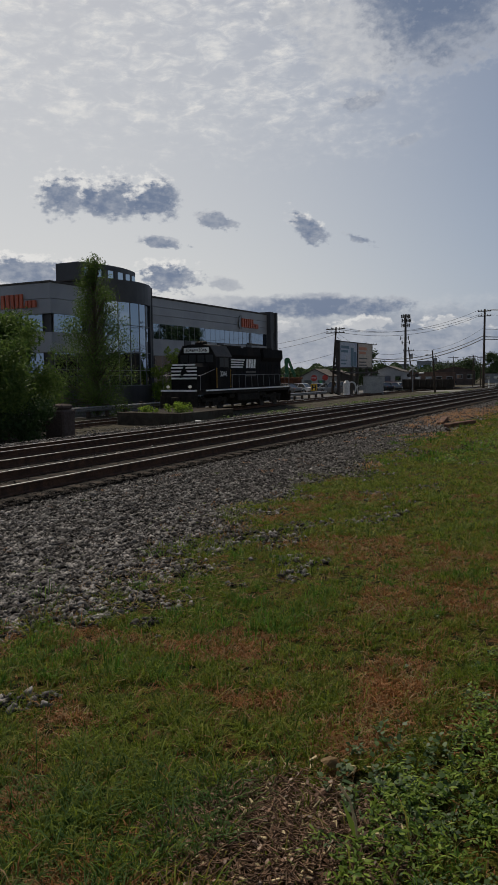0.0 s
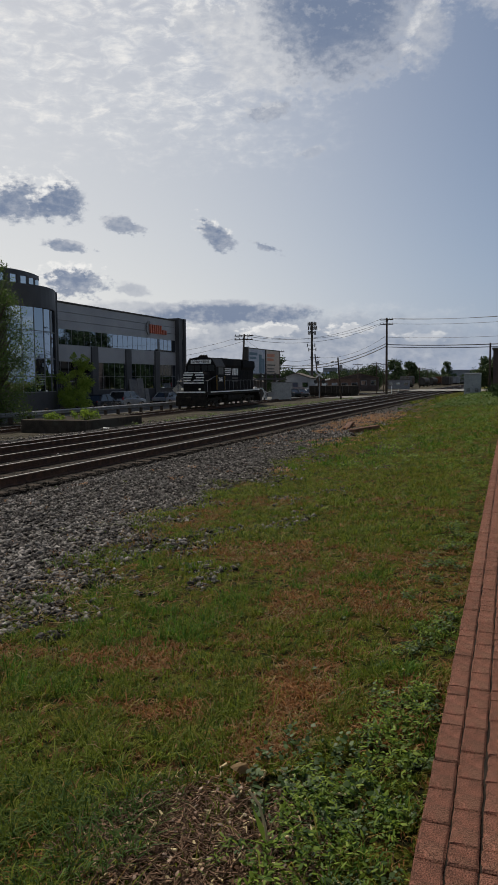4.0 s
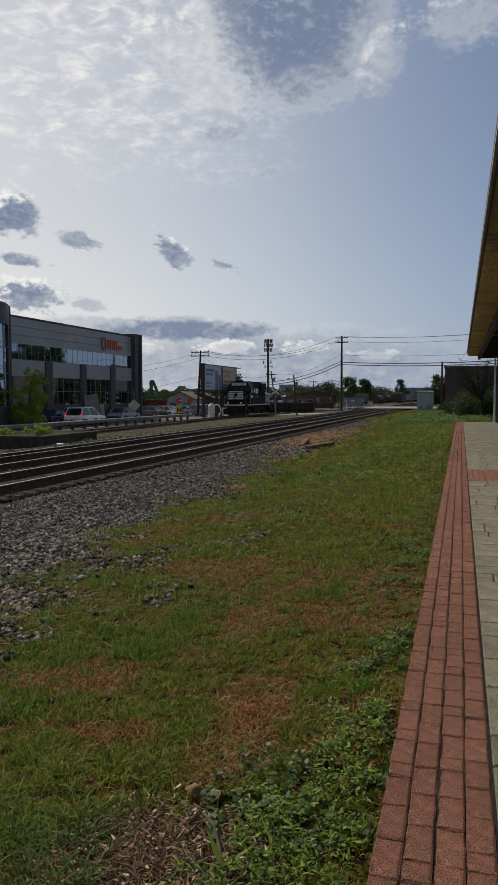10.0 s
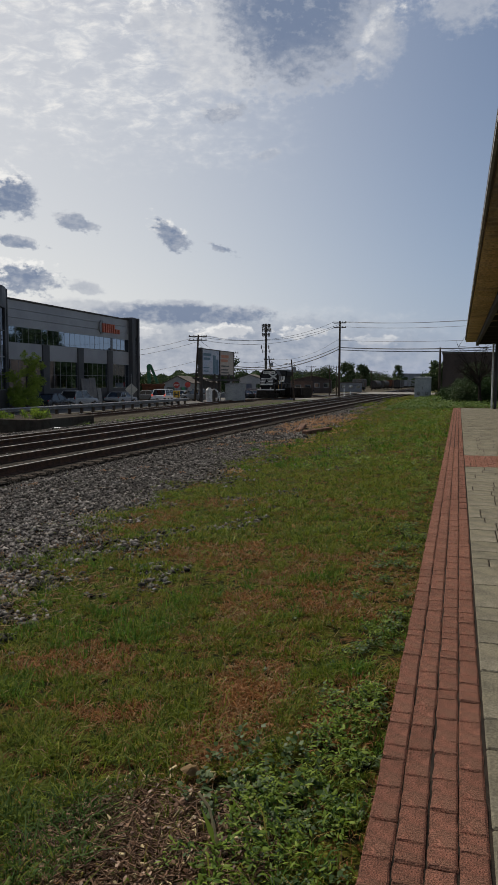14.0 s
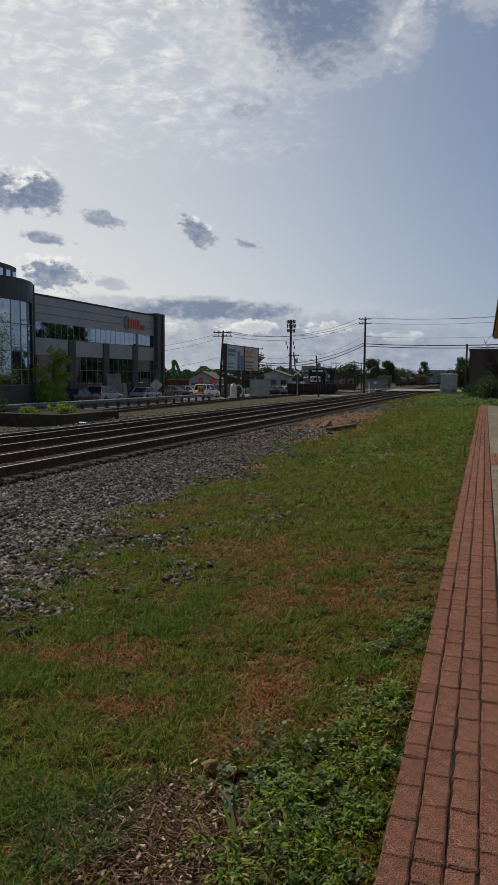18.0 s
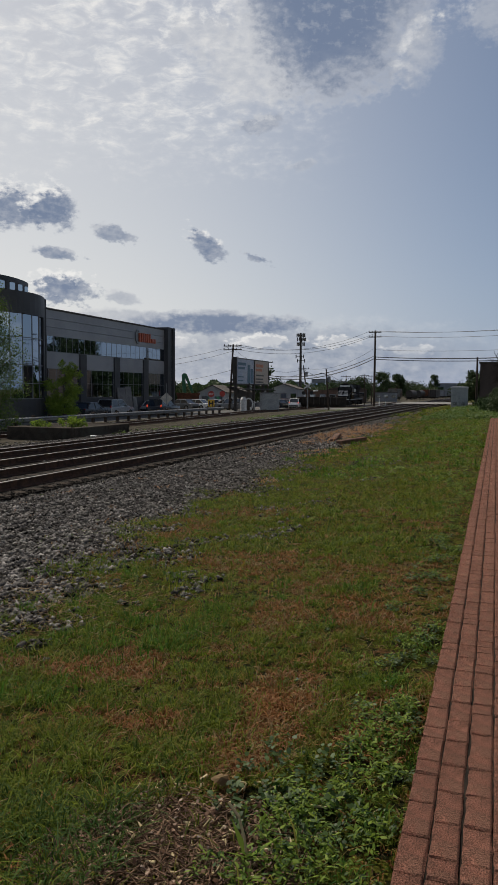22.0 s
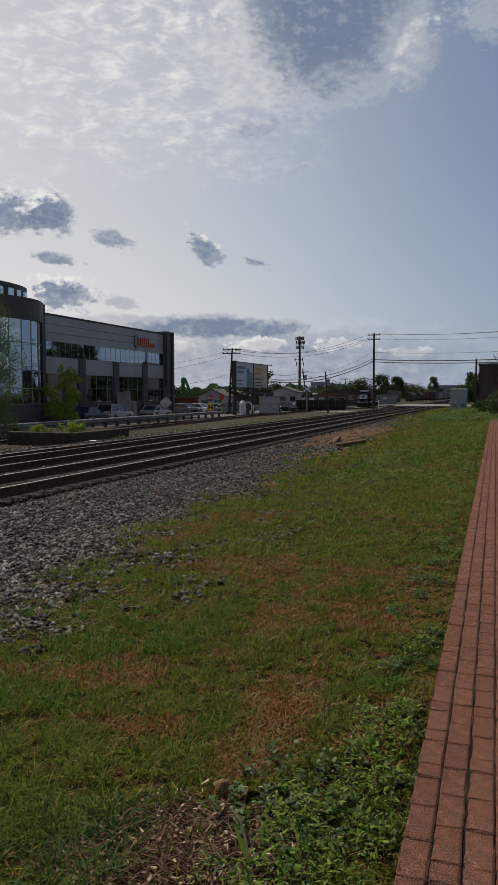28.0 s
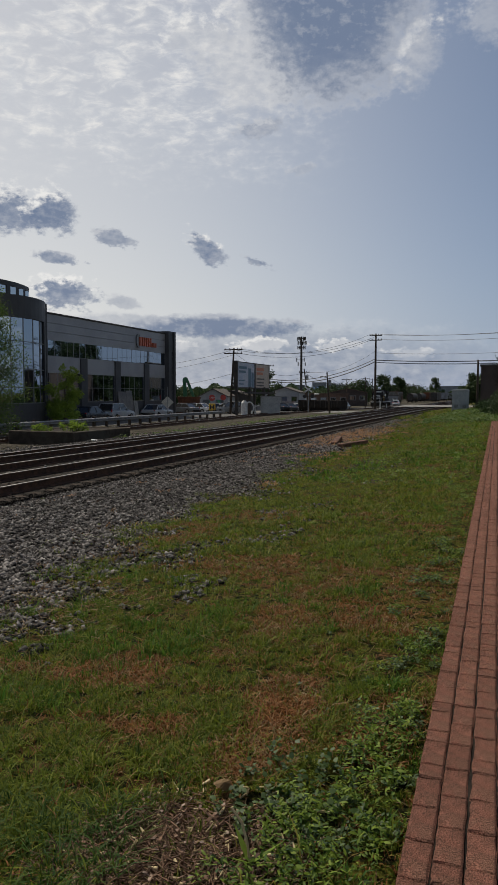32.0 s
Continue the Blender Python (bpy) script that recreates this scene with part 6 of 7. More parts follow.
# far woods along the horizon
r = np.random.default_rng(8)
n = 26000
az = r.uniform(-14, 52, n)
d = r.uniform(440, 700, n)
crest = 3.0 + 1.6 * np.sin(az * 0.9) + 1.2 * np.sin(az * 2.3 + 1) + 1.0 * np.sin(az * 5.1)
zz = -2.0 + (crest + 2.2) * np.sqrt(r.random(n)) * (d / 450)
C = np.stack([-d * np.sin(np.radians(az)), d * np.cos(np.radians(az)), zz], 1)
A = r.normal(size=(n, 3)); A /= np.linalg.norm(A, axis=1)[:, None]
B = np.cross(A, r.normal(size=(n, 3))); B /= np.linalg.norm(B, axis=1)[:, None]
S = r.uniform(0.9, 1.9, (n, 1))
V = np.stack([C - A * S, C + B * S, C + A * S, C - B * S], 1).reshape(-1, 3)
I = np.arange(n)[:, None] * 4
cloud_mesh("far_woods", V, np.concatenate([I + [0, 1, 2], I + [0, 2, 3]], 0), M["leaf_far"], label="low hazy belt of trees on the horizon", category="woods", kind="stuff")

# ---------------------------------------------------------------- platform canopy
can = thing("platform_canopy", PLAT, "station canopy with a tan corrugated deck on dark beams", "canopy")
bm = bmesh.new()
ys = np.arange(1.0, 46.4, 0.035)
rows = []
for y in ys:
    w = 0.090 * math.tanh(3.0 * math.sin(y * 2 * math.pi / 0.32))
    rows.append([bm.verts.new((x, y, z + w)) for x, z in ((0.36, 4.12), (1.0, 4.12), (5.2, 4.45))])
for a, b in zip(rows, rows[1:]):
    for i in range(2):
        bm.faces.new((a[i], b[i], b[i + 1], a[i + 1]))
part("deck", bm, M["deck_tan"], can, "tan corrugated metal deck")
part("roof_sheet", boxes((0.32, 5.2, 1, 46.4, 4.50, 4.56)), M["roof_dark"], can, "dark roof sheet")
part("fascia", boxes((0.325, 0.355, 1, 46.42, 4.15, 4.22)), M["dark_metal"], can, "dark roof edge")
part("gutter", boxes((0.29, 0.325, 1, 46.42, 4.15, 4.21)), M["galvanised"], can, "pale gutter line")
part("edge_beam", boxes((0.94, 1.08, 1, 46.3, 3.80, 4.08)), M["black_wire"], can, "dark edge beam")
part("edge_beam", boxes((3.6, 3.74, 1, 46.3, 3.80, 4.16)), M["black_wire"], can, "dark edge beam")
for i in range(16):
    part("cross_beam", boxes((1.08, 5.0, 1.6 + i * 2.95, 1.75 + i * 2.95, 3.86, 4.08)), M["black_wire"], can, "dark cross beam")
for i in range(8):
    y = 4.2 + i * 5.9
    part("column", rods(((2.12, y, 0), (2.12, y, 3.86), 0.09), n=10), M["black_wire"], can, "dark column")
part("downpipe", rods(((1.93, 45.5, 0.0), (1.93, 45.5, 3.9), 0.055), n=10), M["white_shell"], can, "white downpipe")
bench = thing("bench", PLAT @ pose(2.45, 43.6, 0), "dark metal bench under the canopy", "bench")
part("seat", boxes((-0.25, 0.25, -0.8, 0.8, 0.42, 0.47)), M["black_wire"], bench)
part("backrest", boxes((0.22, 0.27, -0.8, 0.8, 0.55, 0.95)), M["black_wire"], bench)
for y in (-0.7, 0.7):
    part("leg", boxes((-0.22, 0.25, y - 0.03, y + 0.03, 0, 0.42)), M["black_wire"], bench)


# ---------------------------------------------------------------- lawn, weeds and stones
def gz_arr(x, y):
    return np.interp(x, GX, GH)


def patch_noise(x, y, s, seed):
    """Smooth value noise on a plane, 0 to 1."""
    r = np.random.default_rng(seed)
    g = r.random((64, 64))
    u, v = x * s, y * s
    i, j = np.floor(u).astype(int), np.floor(v).astype(int)
    f, g2 = u - i, v - j
    f, g2 = f * f * (3 - 2 * f), g2 * g2 * (3 - 2 * g2)
    a, b = g[i % 64, j % 64], g[(i + 1) % 64, j % 64]
    c, d = g[i % 64, (j + 1) % 64], g[(i + 1) % 64, (j + 1) % 64]
    return (a * (1 - f) + b * f) * (1 - g2) + (c * (1 - f) + d * f) * g2


def lawn_density(x, y):
    """1 on good lawn, falling to 0 over the grit towards the track."""
    edge = 4.45 + 0.055 * y + 1.5 * (patch_noise(x, y, 0.45, 1) - 0.5) + 1.3 * (patch_noise(x, y, 1.6, 2) - 0.5)
    inside = edge + x
    bare = (0.65 * patch_noise(x, y, 1.15, 6) + 0.35 * patch_noise(x, y, 4.5, 16) > 0.60) & (inside < 2.9 + 0.05 * y)
    return np.clip(inside / 1.1 + 0.25, 0.0, 1.0) * np.where(bare, 0.35, 1.0)


def heap(x, y):
    return ((x + 1.12) / 0.44) ** 2 + ((y - 2.30) / 0.36) ** 2 < 1


RUST_SPOTS = ((-1.0, 3.75, 0.42), (-0.85, 5.45, 0.40), (-0.70, 7.1, 0.42), (-5.0, 7.6, 0.55), (-1.7, 5.2, 0.30), (-2.3, 3.9, 0.25), (-1.2, 16.0, 0.7))


def rust(x, y):
    """0 to 1, high where the turf has died."""
    n = 0.55 * patch_noise(x, y, 1.25, 7) + 0.45 * patch_noise(x, y, 3.6, 8) - np.clip((y - 7.0) * 0.010, 0.0, 0.10)
    for a, b, r in RUST_SPOTS:
        n = n + 0.15 * np.exp(-((x - a) ** 2 + ((y - b) * 0.8) ** 2) / (r * r))
    return n


def clumpy(x, y):
    """Small thick and thin places in the turf."""
    n = 0.55 * patch_noise(x, y, 9.0, 51) + 0.45 * patch_noise(x, y, 4.3, 52)
    return np.clip((n - 0.37) * 6.0, 0.08, 1.0)


def weedy(x, y):
    """1 in the strip of weeds along the platform, 0 on open lawn."""
    w = 0.30 + 0.46 * patch_noise(x, y, 1.2, 20) + np.where(y < 3.4, 0.16, 0.0) - 0.003 * y
    return np.clip((w - (-0.30 - 0.0127 * y - x)) / 0.12, 0.0, 1.0) * (patch_noise(x, y, 2.2, 21) > 0.28)


green_turf = lambda x, y: lawn_density(x, y) * clumpy(x, y) * np.clip((0.65 - rust(x, y)) * 8.0, 0.20, 1.0) * np.where(heap(x, y), 0.05, 1.0) * (1.0 - 0.88 * weedy(x, y))
dead_turf = lambda x, y: np.clip(lawn_density(x, y) + 0.1, 0, 1) * np.clip((rust(x, y) - 0.50) * 6.0, 0.09, 1.0) * np.where(heap(x, y), 0.1, 1.0) * (1.0 - 0.6 * weedy(x, y))
fringe = lambda x, y: np.clip(1.0 - np.abs(lawn_density(x, y) - 0.5) * 1.9, 0, 1)


def turf(name, m, per, y0, y1, hgt, spread, wid, seed, material, label, mask, x0=-9.0, x1=-0.27, az0=-1.0, flat=0.8):
    """Tufts of blades: each leans out from the heart of its tuft."""
    r = np.random.default_rng(seed)
    cd = y0 * (y1 / y0) ** r.random(m)
    ca = np.radians(r.uniform(az0, 49, m))
    cx, cy = -cd * np.sin(ca), cd * np.cos(ca)
    blend = np.ones(m) if y0 < 3 or y1 > 66 else np.clip((cd - y0) / (0.45 * y0), 0, 1)
    if 5 < y1 < 60:
        blend = blend * np.clip((y1 - cd) / (0.30 * y1), 0, 1)
    k = (cx > x0) & (cx < x1 - 0.0127 * cy) & (r.random(m) < mask(cx, cy) * blend)
    cx, cy, m = cx[k], cy[k], int(k.sum())
    size = np.exp(r.normal(size=m) * 0.38)
    rep = lambda v: np.repeat(v, per)
    n = m * per
    a = r.uniform(0, 2 * np.pi, n)
    rr = rep(spread * size) * np.sqrt(r.random(n))
    x, y = rep(cx) + np.cos(a) * rr, rep(cy) + np.sin(a) * rr
    z = gz_arr(x, y) - 0.008
    h = hgt * rep(size) * r.uniform(0.35, 1.15, n)
    b = a + r.normal(size=n) * 0.9
    lean = h * r.uniform(0.1, 1.6, n) * flat
    dx, dy = np.cos(b), np.sin(b)
    c = b + np.pi / 2 + r.normal(size=n) * 0.7
    w = wid * r.uniform(0.6, 1.4, n)
    wx, wy = np.cos(c) * w, np.sin(c) * w
    P = np.stack
    v0 = P([x - wx * 0.7, y - wy * 0.7, z], 1)
    v1 = P([x + wx * 0.7, y + wy * 0.7, z], 1)
    v2 = P([x + dx * lean * 0.4 + wx, y + dy * lean * 0.4 + wy, z + h * 0.7], 1)
    v3 = P([x + dx * lean * 0.4 - wx, y + dy * lean * 0.4 - wy, z + h * 0.7], 1)
    v4 = P([x + dx * lean, y + dy * lean, z + h * r.uniform(0.6, 1.1, n)], 1)
    V = P([v0, v1, v2, v3, v4], 1).reshape(-1, 3)
    i = np.arange(n)[:, None] * 5
    F = np.concatenate([i + [0, 1, 2], i + [0, 2, 3], i + [3, 2, 4]], 0)
    cloud_mesh(name, V, F, material, label=label, category="grass", kind="stuff")


GREEN, DEAD = "short clumpy green lawn grass", "matted rust-brown dead turf"
turf("grass", 44000, 9, 2.0, 11.0, 0.040, 0.020, 0.0022, 1, M["grass"], GREEN, green_turf, -7.5, flat=1.3)
turf("grass", 90000, 6, 6.8, 32.0, 0.044, 0.040, 0.0048, 2, M["grass"], GREEN, green_turf, flat=1.5)
turf("grass", 30000, 6, 20.0, 64.0, 0.070, 0.09, 0.012, 3, M["grass"], GREEN, green_turf, -9.5)
turf("grass", 5000, 10, 60.0, 98.0, 0.16, 0.25, 0.036, 4, M["grass"], "rough grass towards the crossing", lambda x, y: 0.4 + 0 * x, -9.8, 9.0, -8)
lush_spots = lambda x, y: green_turf(x, y) * (patch_noise(x, y, 0.8, 14) + 0.5 * patch_noise(x, y, 2.4, 54) > 0.72)
turf("lush_tufts", 5200, 22, 2.0, 14.0, 0.058, 0.046, 0.0030, 5, M["lush"], "taller vivid green grass tufts in the lawn", lush_spots)
turf("lush_tufts", 4200, 20, 14.0, 60.0, 0.085, 0.12, 0.012, 6, M["lush"], "taller vivid green grass tufts in the lawn", lambda x, y: green_turf(x, y) * (patch_noise(x, y, 0.5, 14) > 0.35))
turf("dead_turf", 34000, 10, 2.0, 11.0, 0.024, 0.034, 0.0028, 7, M["rust_turf"], DEAD, dead_turf, flat=1.6)
turf("dead_turf", 26000, 7, 6.8, 32.0, 0.030, 0.050, 0.0046, 8, M["rust_turf"], DEAD, dead_turf, flat=1.6)
turf("dead_turf", 4000, 10, 20.0, 64.0, 0.050, 0.12, 0.015, 9, M["rust_turf"], DEAD, dead_turf, -9.5, flat=1.6)
turf("fringe_tufts", 2200, 14, 5.0, 40.0, 0.050, 0.045, 0.0042, 10, M["grass"], "lone grass tufts at the edge of the ballast", fringe)
turf("corner_grass", 1500, 18, 2.0, 3.2, 0.050, 0.036, 0.0026, 18, M["blue_grass"], "longer blue-green grass beside the mulch heap", lambda x, y: 1.0 * ((x < -1.30) & (y < 2.95)) * (0.1 + clumpy(x, y)), -3.0, flat=1.3)


def rosettes(name, centres, leaf_len, per, seed, material, label, up=0.5, wide=0.34):
    """Low broad-leaved plants: bent leaves that spread from a centre."""
    r = np.random.default_rng(seed)
    c = np.repeat(np.asarray(centres, float), per, 0)
    n = len(c)
    a = r.uniform(0, 2 * np.pi, n)
    L = leaf_len * (0.5 + r.random(n))
    e = r.uniform(0.1, 1.0, n) * up
    d = np.stack([np.cos(a), np.sin(a), np.zeros(n)], 1)
    s = np.stack([-np.sin(a), np.cos(a), np.zeros(n)], 1)
    upv = np.array([0, 0, 1.0])
    base = c + r.normal(size=(n, 3)) * np.array([0.4, 0.4, 0.15]) * leaf_len
    base[:, 2] = np.maximum(base[:, 2], c[:, 2])
    st = base + d * (L * 0.2)[:, None] + upv * (L * e)[:, None]
    el = r.uniform(-0.45, 0.6, n)
    ax = d * np.cos(el)[:, None] + upv * np.sin(el)[:, None]
    s = s + upv * (r.normal(size=n) * 0.45)[:, None]
    w = (L * wide)[:, None]
    q = L[:, None]
    droop = upv * (L * 0.10)[:, None]
    V = np.stack([st, st + ax * q * 0.32 + s * w, st + ax * q * 0.32 - s * w, st + ax * q * 0.68 + s * w * 0.75, st + ax * q * 0.68 - s * w * 0.75, st + ax * q - droop], 1).reshape(-1, 3)
    i = np.arange(n)[:, None] * 6
    F = np.concatenate([i + [0, 1, 2], i + [1, 3, 2], i + [2, 3, 4], i + [3, 5, 4]], 0)
    cloud_mesh(name, V, F, material, label=label, category="weeds", kind="stuff")


def scatter(n, x0, x1, y0, y1, seed, keep=None):
    r = np.random.default_rng(seed)
    x, y = r.uniform(x0, x1, n), r.uniform(y0, y1, n)
    if keep is not None:
        k = keep(x, y, r)
        x, y = x[k], y[k]
    return np.stack([x, y, gz_arr(x, y) + 0.005], 1)


edge_x = lambda y: -0.30 - 0.0127 * y
rosettes("broad_weeds", scatter(140, -1.15, -0.42, 2.35, 3.35, 11, lambda x, y, r: ((x + 0.80) / 0.34) ** 2 + ((y - 2.85) / 0.45) ** 2 < r.random(len(x)) * 1.3), 0.023, 11, 11, M["clover"], "patch of dusty grey-green broad-leaved weeds", 2.4, 0.36)
strip = lambda x, y, r: (x < edge_x(y)) & (patch_noise(x, y, 6.5, 19) > 0.57) & (r.random(len(x)) < 0.02 + 0.8 * weedy(x, y))
rosettes("weed_strip", scatter(5200, -1.4, -0.33, 2.2, 14, 12, strip), 0.024, 11, 12, M["weed"], "bright green feathery weeds along the platform edge", 1.7, 0.13)
rosettes("weed_strip", scatter(2800, -1.4, -0.33, 2.2, 9, 24, strip), 0.021, 9, 24, M["clover"], "small dark weeds between the bright ones", 1.3, 0.26)
rosettes("mugwort", scatter(520, -0.85, -0.36, 2.0, 4.4, 55, lambda x, y, r: (x < edge_x(y) - 0.06) & (r.random(len(x)) < weedy(x, y)) & (patch_noise(x, y, 5.0, 56) > 0.42)), 0.026, 13, 55, M["weed"], "tall bright green mugwort beside the kerb", 2.6, 0.15)
rosettes("weed_spots", scatter(4200, -5.5, -0.5, 2.2, 16, 13, lambda x, y, r: (x > -1.0 * y - 0.5) & ~heap(x, y) & (patch_noise(x, y, 0.9, 9) > 0.5) & (patch_noise(x, y, 4.0, 29) > 0.5)), 0.017, 8, 13, M["weed"], "scattered green weeds in the lawn", 1.2, 0.18)
rosettes("weed_far", scatter(2600, -3.6, -0.7, 14, 60, 14, lambda x, y, r: (x < edge_x(y) - 0.1) & (patch_noise(x, y, 0.5, 10) > 0.35)), 0.055, 6, 14, M["weed"], "green weeds further along the lawn", 1.1, 0.2)
rosettes("weed_end", scatter(2600, -5.5, 3.5, 47.5, 92, 15), 0.15, 6, 15, M["leaf"], "tall green weeds beyond the platform end", 1.2, 0.3)
rosettes("trackside_weeds", scatter(420, -20.5, -16.2, 34, 90, 16, lambda x, y, r: patch_noise(x, y, 0.25, 12) > 0.5), 0.13, 6, 16, M["leaf"], "pale green weeds on the verge beyond the tracks", 1.0, 0.2)
turf("dry_tufts", 11000, 12, 9.0, 62.0, 0.050, 0.11, 0.010, 17, M["orange_straw"], "orange-brown dead grass along the ballast edge", lambda x, y: fringe(x, y) * np.clip((y - 6) / 14, 0, 1) * ((patch_noise(x, y, 0.35, 15) > 0.42) | (y > 20)) + 1.0 * (np.hypot((x + 7.1) / 1.3, (y - 36) / 9.0) < 1.0), -8.6, -4.2, 5, 1.5)


turf("dry_tufts", 10000, 9, 24.0, 52.0, 0.070, 0.10, 0.011, 58, M["orange_straw"], "orange-brown dead grass round the old timbers", lambda x, y: 1.0 * (np.hypot((x + 7.0) / 1.35, (y - 36) / 10.0) < 0.7 + 0.5 * patch_noise(x, y, 0.9, 59)), -9.2, -4.0, 6, 1.2)


def sticks(name, n, box6, lo, hi, rad, seed, material, label, category, flat=0.35):
    r = np.random.default_rng(seed)
    x, y = r.uniform(box6[0], box6[1], n), r.uniform(box6[2], box6[3], n)
    if len(box6) > 4:
        k = ((x - box6[4]) / (box6[1] - box6[0]) * 2) ** 2 + ((y - box6[5]) / (box6[3] - box6[2]) * 2) ** 2 < r.random(n) * 1.3
        x, y = x[k], y[k]
        n = len(x)
    c = np.stack([x, y, gz_arr(x, y) + 0.006 + 0.02 * r.random(n)], 1)
    a = r.normal(size=(n, 3)); a[:, 2] *= flat; a /= np.linalg.norm(a, axis=1)[:, None]
    b = np.cross(a, r.normal(size=(n, 3))); b /= np.linalg.norm(b, axis=1)[:, None]
    q = np.cross(a, b)
    L = r.uniform(lo, hi, n)[:, None]
    w = rad * (0.5 + r.random(n))[:, None]
    V = np.stack([c - a * L + b * w, c - a * L - b * w * 0.5 + q * w, c - a * L - b * w * 0.5 - q * w, c + a * L + b * w * 0.6, c + a * L - b * w * 0.3 + q * w * 0.6, c + a * L - b * w * 0.3 - q * w * 0.6], 1)
    V[:, :, 2] = np.maximum(V[:, :, 2], (gz_arr(x, y) - 0.004)[:, None])
    V = V.reshape(-1, 3)
    i = np.arange(n)[:, None] * 6
    F = np.concatenate([i + [0, 1, 4], i + [0, 4, 3], i + [1, 2, 5], i + [1, 5, 4], i + [2, 0, 3], i + [2, 3, 5]], 0)
    cloud_mesh(name, V, F, material, label=label, category=category, kind="stuff")


sticks("mulch", 6500, (-1.64, -0.60, 1.86, 2.74, -1.12, 2.30), 0.008, 0.050, 0.0026, 21, M["mulch"], "heap of brown dead stalks and mulch", "mulch")
rosettes("dead_leaves", scatter(420, -1.62, -0.62, 1.88, 2.72, 57, lambda x, y, r: ((x + 1.12) / 0.50) ** 2 + ((y - 2.30) / 0.42) ** 2 < r.random(len(x)) * 1.3), 0.017, 4, 57, M["mulch_leaf"], "curled brown dead leaves on the mulch", 1.3, 0.30)
sticks("chaff", 560, (-1.60, -0.55, 1.95, 2.95, -1.05, 2.45), 0.006, 0.026, 0.006, 25, M["pale_stalk"], "pale dry chips among the mulch", "mulch", 0.5)
sticks("dry_stalks", 900, (-5.0, -0.5, 2.2, 8.0), 0.02, 0.07, 0.0014, 22, M["dry"], "loose dry straw on the lawn", "straw")
sticks("bleached_straw", 900, (-4.6, -2.6, 4.2, 6.2, -3.6, 5.1), 0.03, 0.09, 0.002, 23, M["dry"], "bleached straw on the grit", "straw")


def stones(name, n, x0, x1, y0, y1, size, seed, label, keep=None, zoff=0.0, material=None):
    r = np.random.default_rng(seed)
    d = y0 * (y1 / y0) ** r.random(n)
    a = np.radians(r.uniform(4, 50, n))
    x, y = -d * np.sin(a), d * np.cos(a)
    k = (x > x0) & (x < x1)
    x, y = x[k], y[k]
    if keep is not None:
        k = keep(x, y, r)
        x, y = x[k], y[k]
    n = len(x)
    s = size * np.minimum(np.exp(r.normal(size=n) * 0.42), 1.9)
    c = np.stack([x, y, gz_arr(x, y) + zoff + s * 0.25], 1)
    D = np.array([[1, 0, 0], [-1, 0, 0], [0, 1, 0], [0, -1, 0], [0, 0, 1], [0, 0, -1]], float)
    ang = r.uniform(0, 6.283, n)
    ca, sa = np.cos(ang), np.sin(ang)
    V = D[None] * (0.6 + 0.8 * r.random((n, 6, 1))) + r.normal(size=(n, 6, 3)) * 0.22
    V = V * np.array([1.0, 0.8, 0.62])
    V = np.stack([V[..., 0] * ca[:, None] - V[..., 1] * sa[:, None], V[..., 0] * sa[:, None] + V[..., 1] * ca[:, None], V[..., 2]], -1)
    V = c[:, None] + V * s[:, None, None]
    i = np.arange(n)[:, None] * 6
    F = np.concatenate([i + f for f in ([0, 2, 4], [2, 1, 4], [1, 3, 4], [3, 0, 4], [2, 0, 5], [1, 2, 5], [3, 1, 5], [0, 3, 5])], 0)
    cloud_mesh(name, V.reshape(-1, 3), F, material or M["stone"], label=label, category="gravel", kind="stuff")


grit = lambda x, y, r: (r.random(len(x)) > lawn_density(x, y) * 1.05) & (r.random(len(x)) < np.clip(1.0 - (x + 4.6 + 0.05 * y) * 0.5, 0.25, 1.0))
stones("ballast", 135000, -9.45, -2.5, 4.0, 24, 0.023, 31, "grey crushed-stone ballast beside the track", grit)
stones("ballast", 70000, -9.45, -5.0, 24, 75, 0.036, 32, "grey crushed-stone ballast beside the track", grit)
stones("grit", 90000, -6.6, -2.5, 4.0, 20, 0.010, 36, "fine grey grit between ballast and lawn", grit)
stones("ballast", 60000, -12.35, -11.6, 14, 70, 0.028, 33, "ballast between the tracks", None, 0.09)
stones("ballast", 40000, -17.8, -15.6, 18, 70, 0.032, 34, "ballast beyond the second track", None, 0.02)
stones("ballast", 30000, -23.5, -17.8, 22, 55, 0.035, 35, "loose stones on the verge", None, 0.0)
for seed, (xa, xb) in enumerate(((-11.08, -9.79), (-14.11, -12.82), (-12.68, -11.23), (-9.65, -8.9))):
    stones("ballast", 70000 if seed < 3 else 110000, xa, xb, 11, 75, 0.022, 40 + seed, "dark stained ballast by the rails, shade put into its colour", None, 0.07, M["dark_stone"])
bed = boxes((-11.75, -9.3, -30, 400, -0.62, -0.488), (-15.6, -12.2, -30, 400, -0.62, -0.488), (-12.2, -11.75, -30, 400, -0.62, -0.46))
solid("ballast_bed", bed, M["dark_ballast"], label="dark stone bed under the ties", category="ballast", kind="structure")

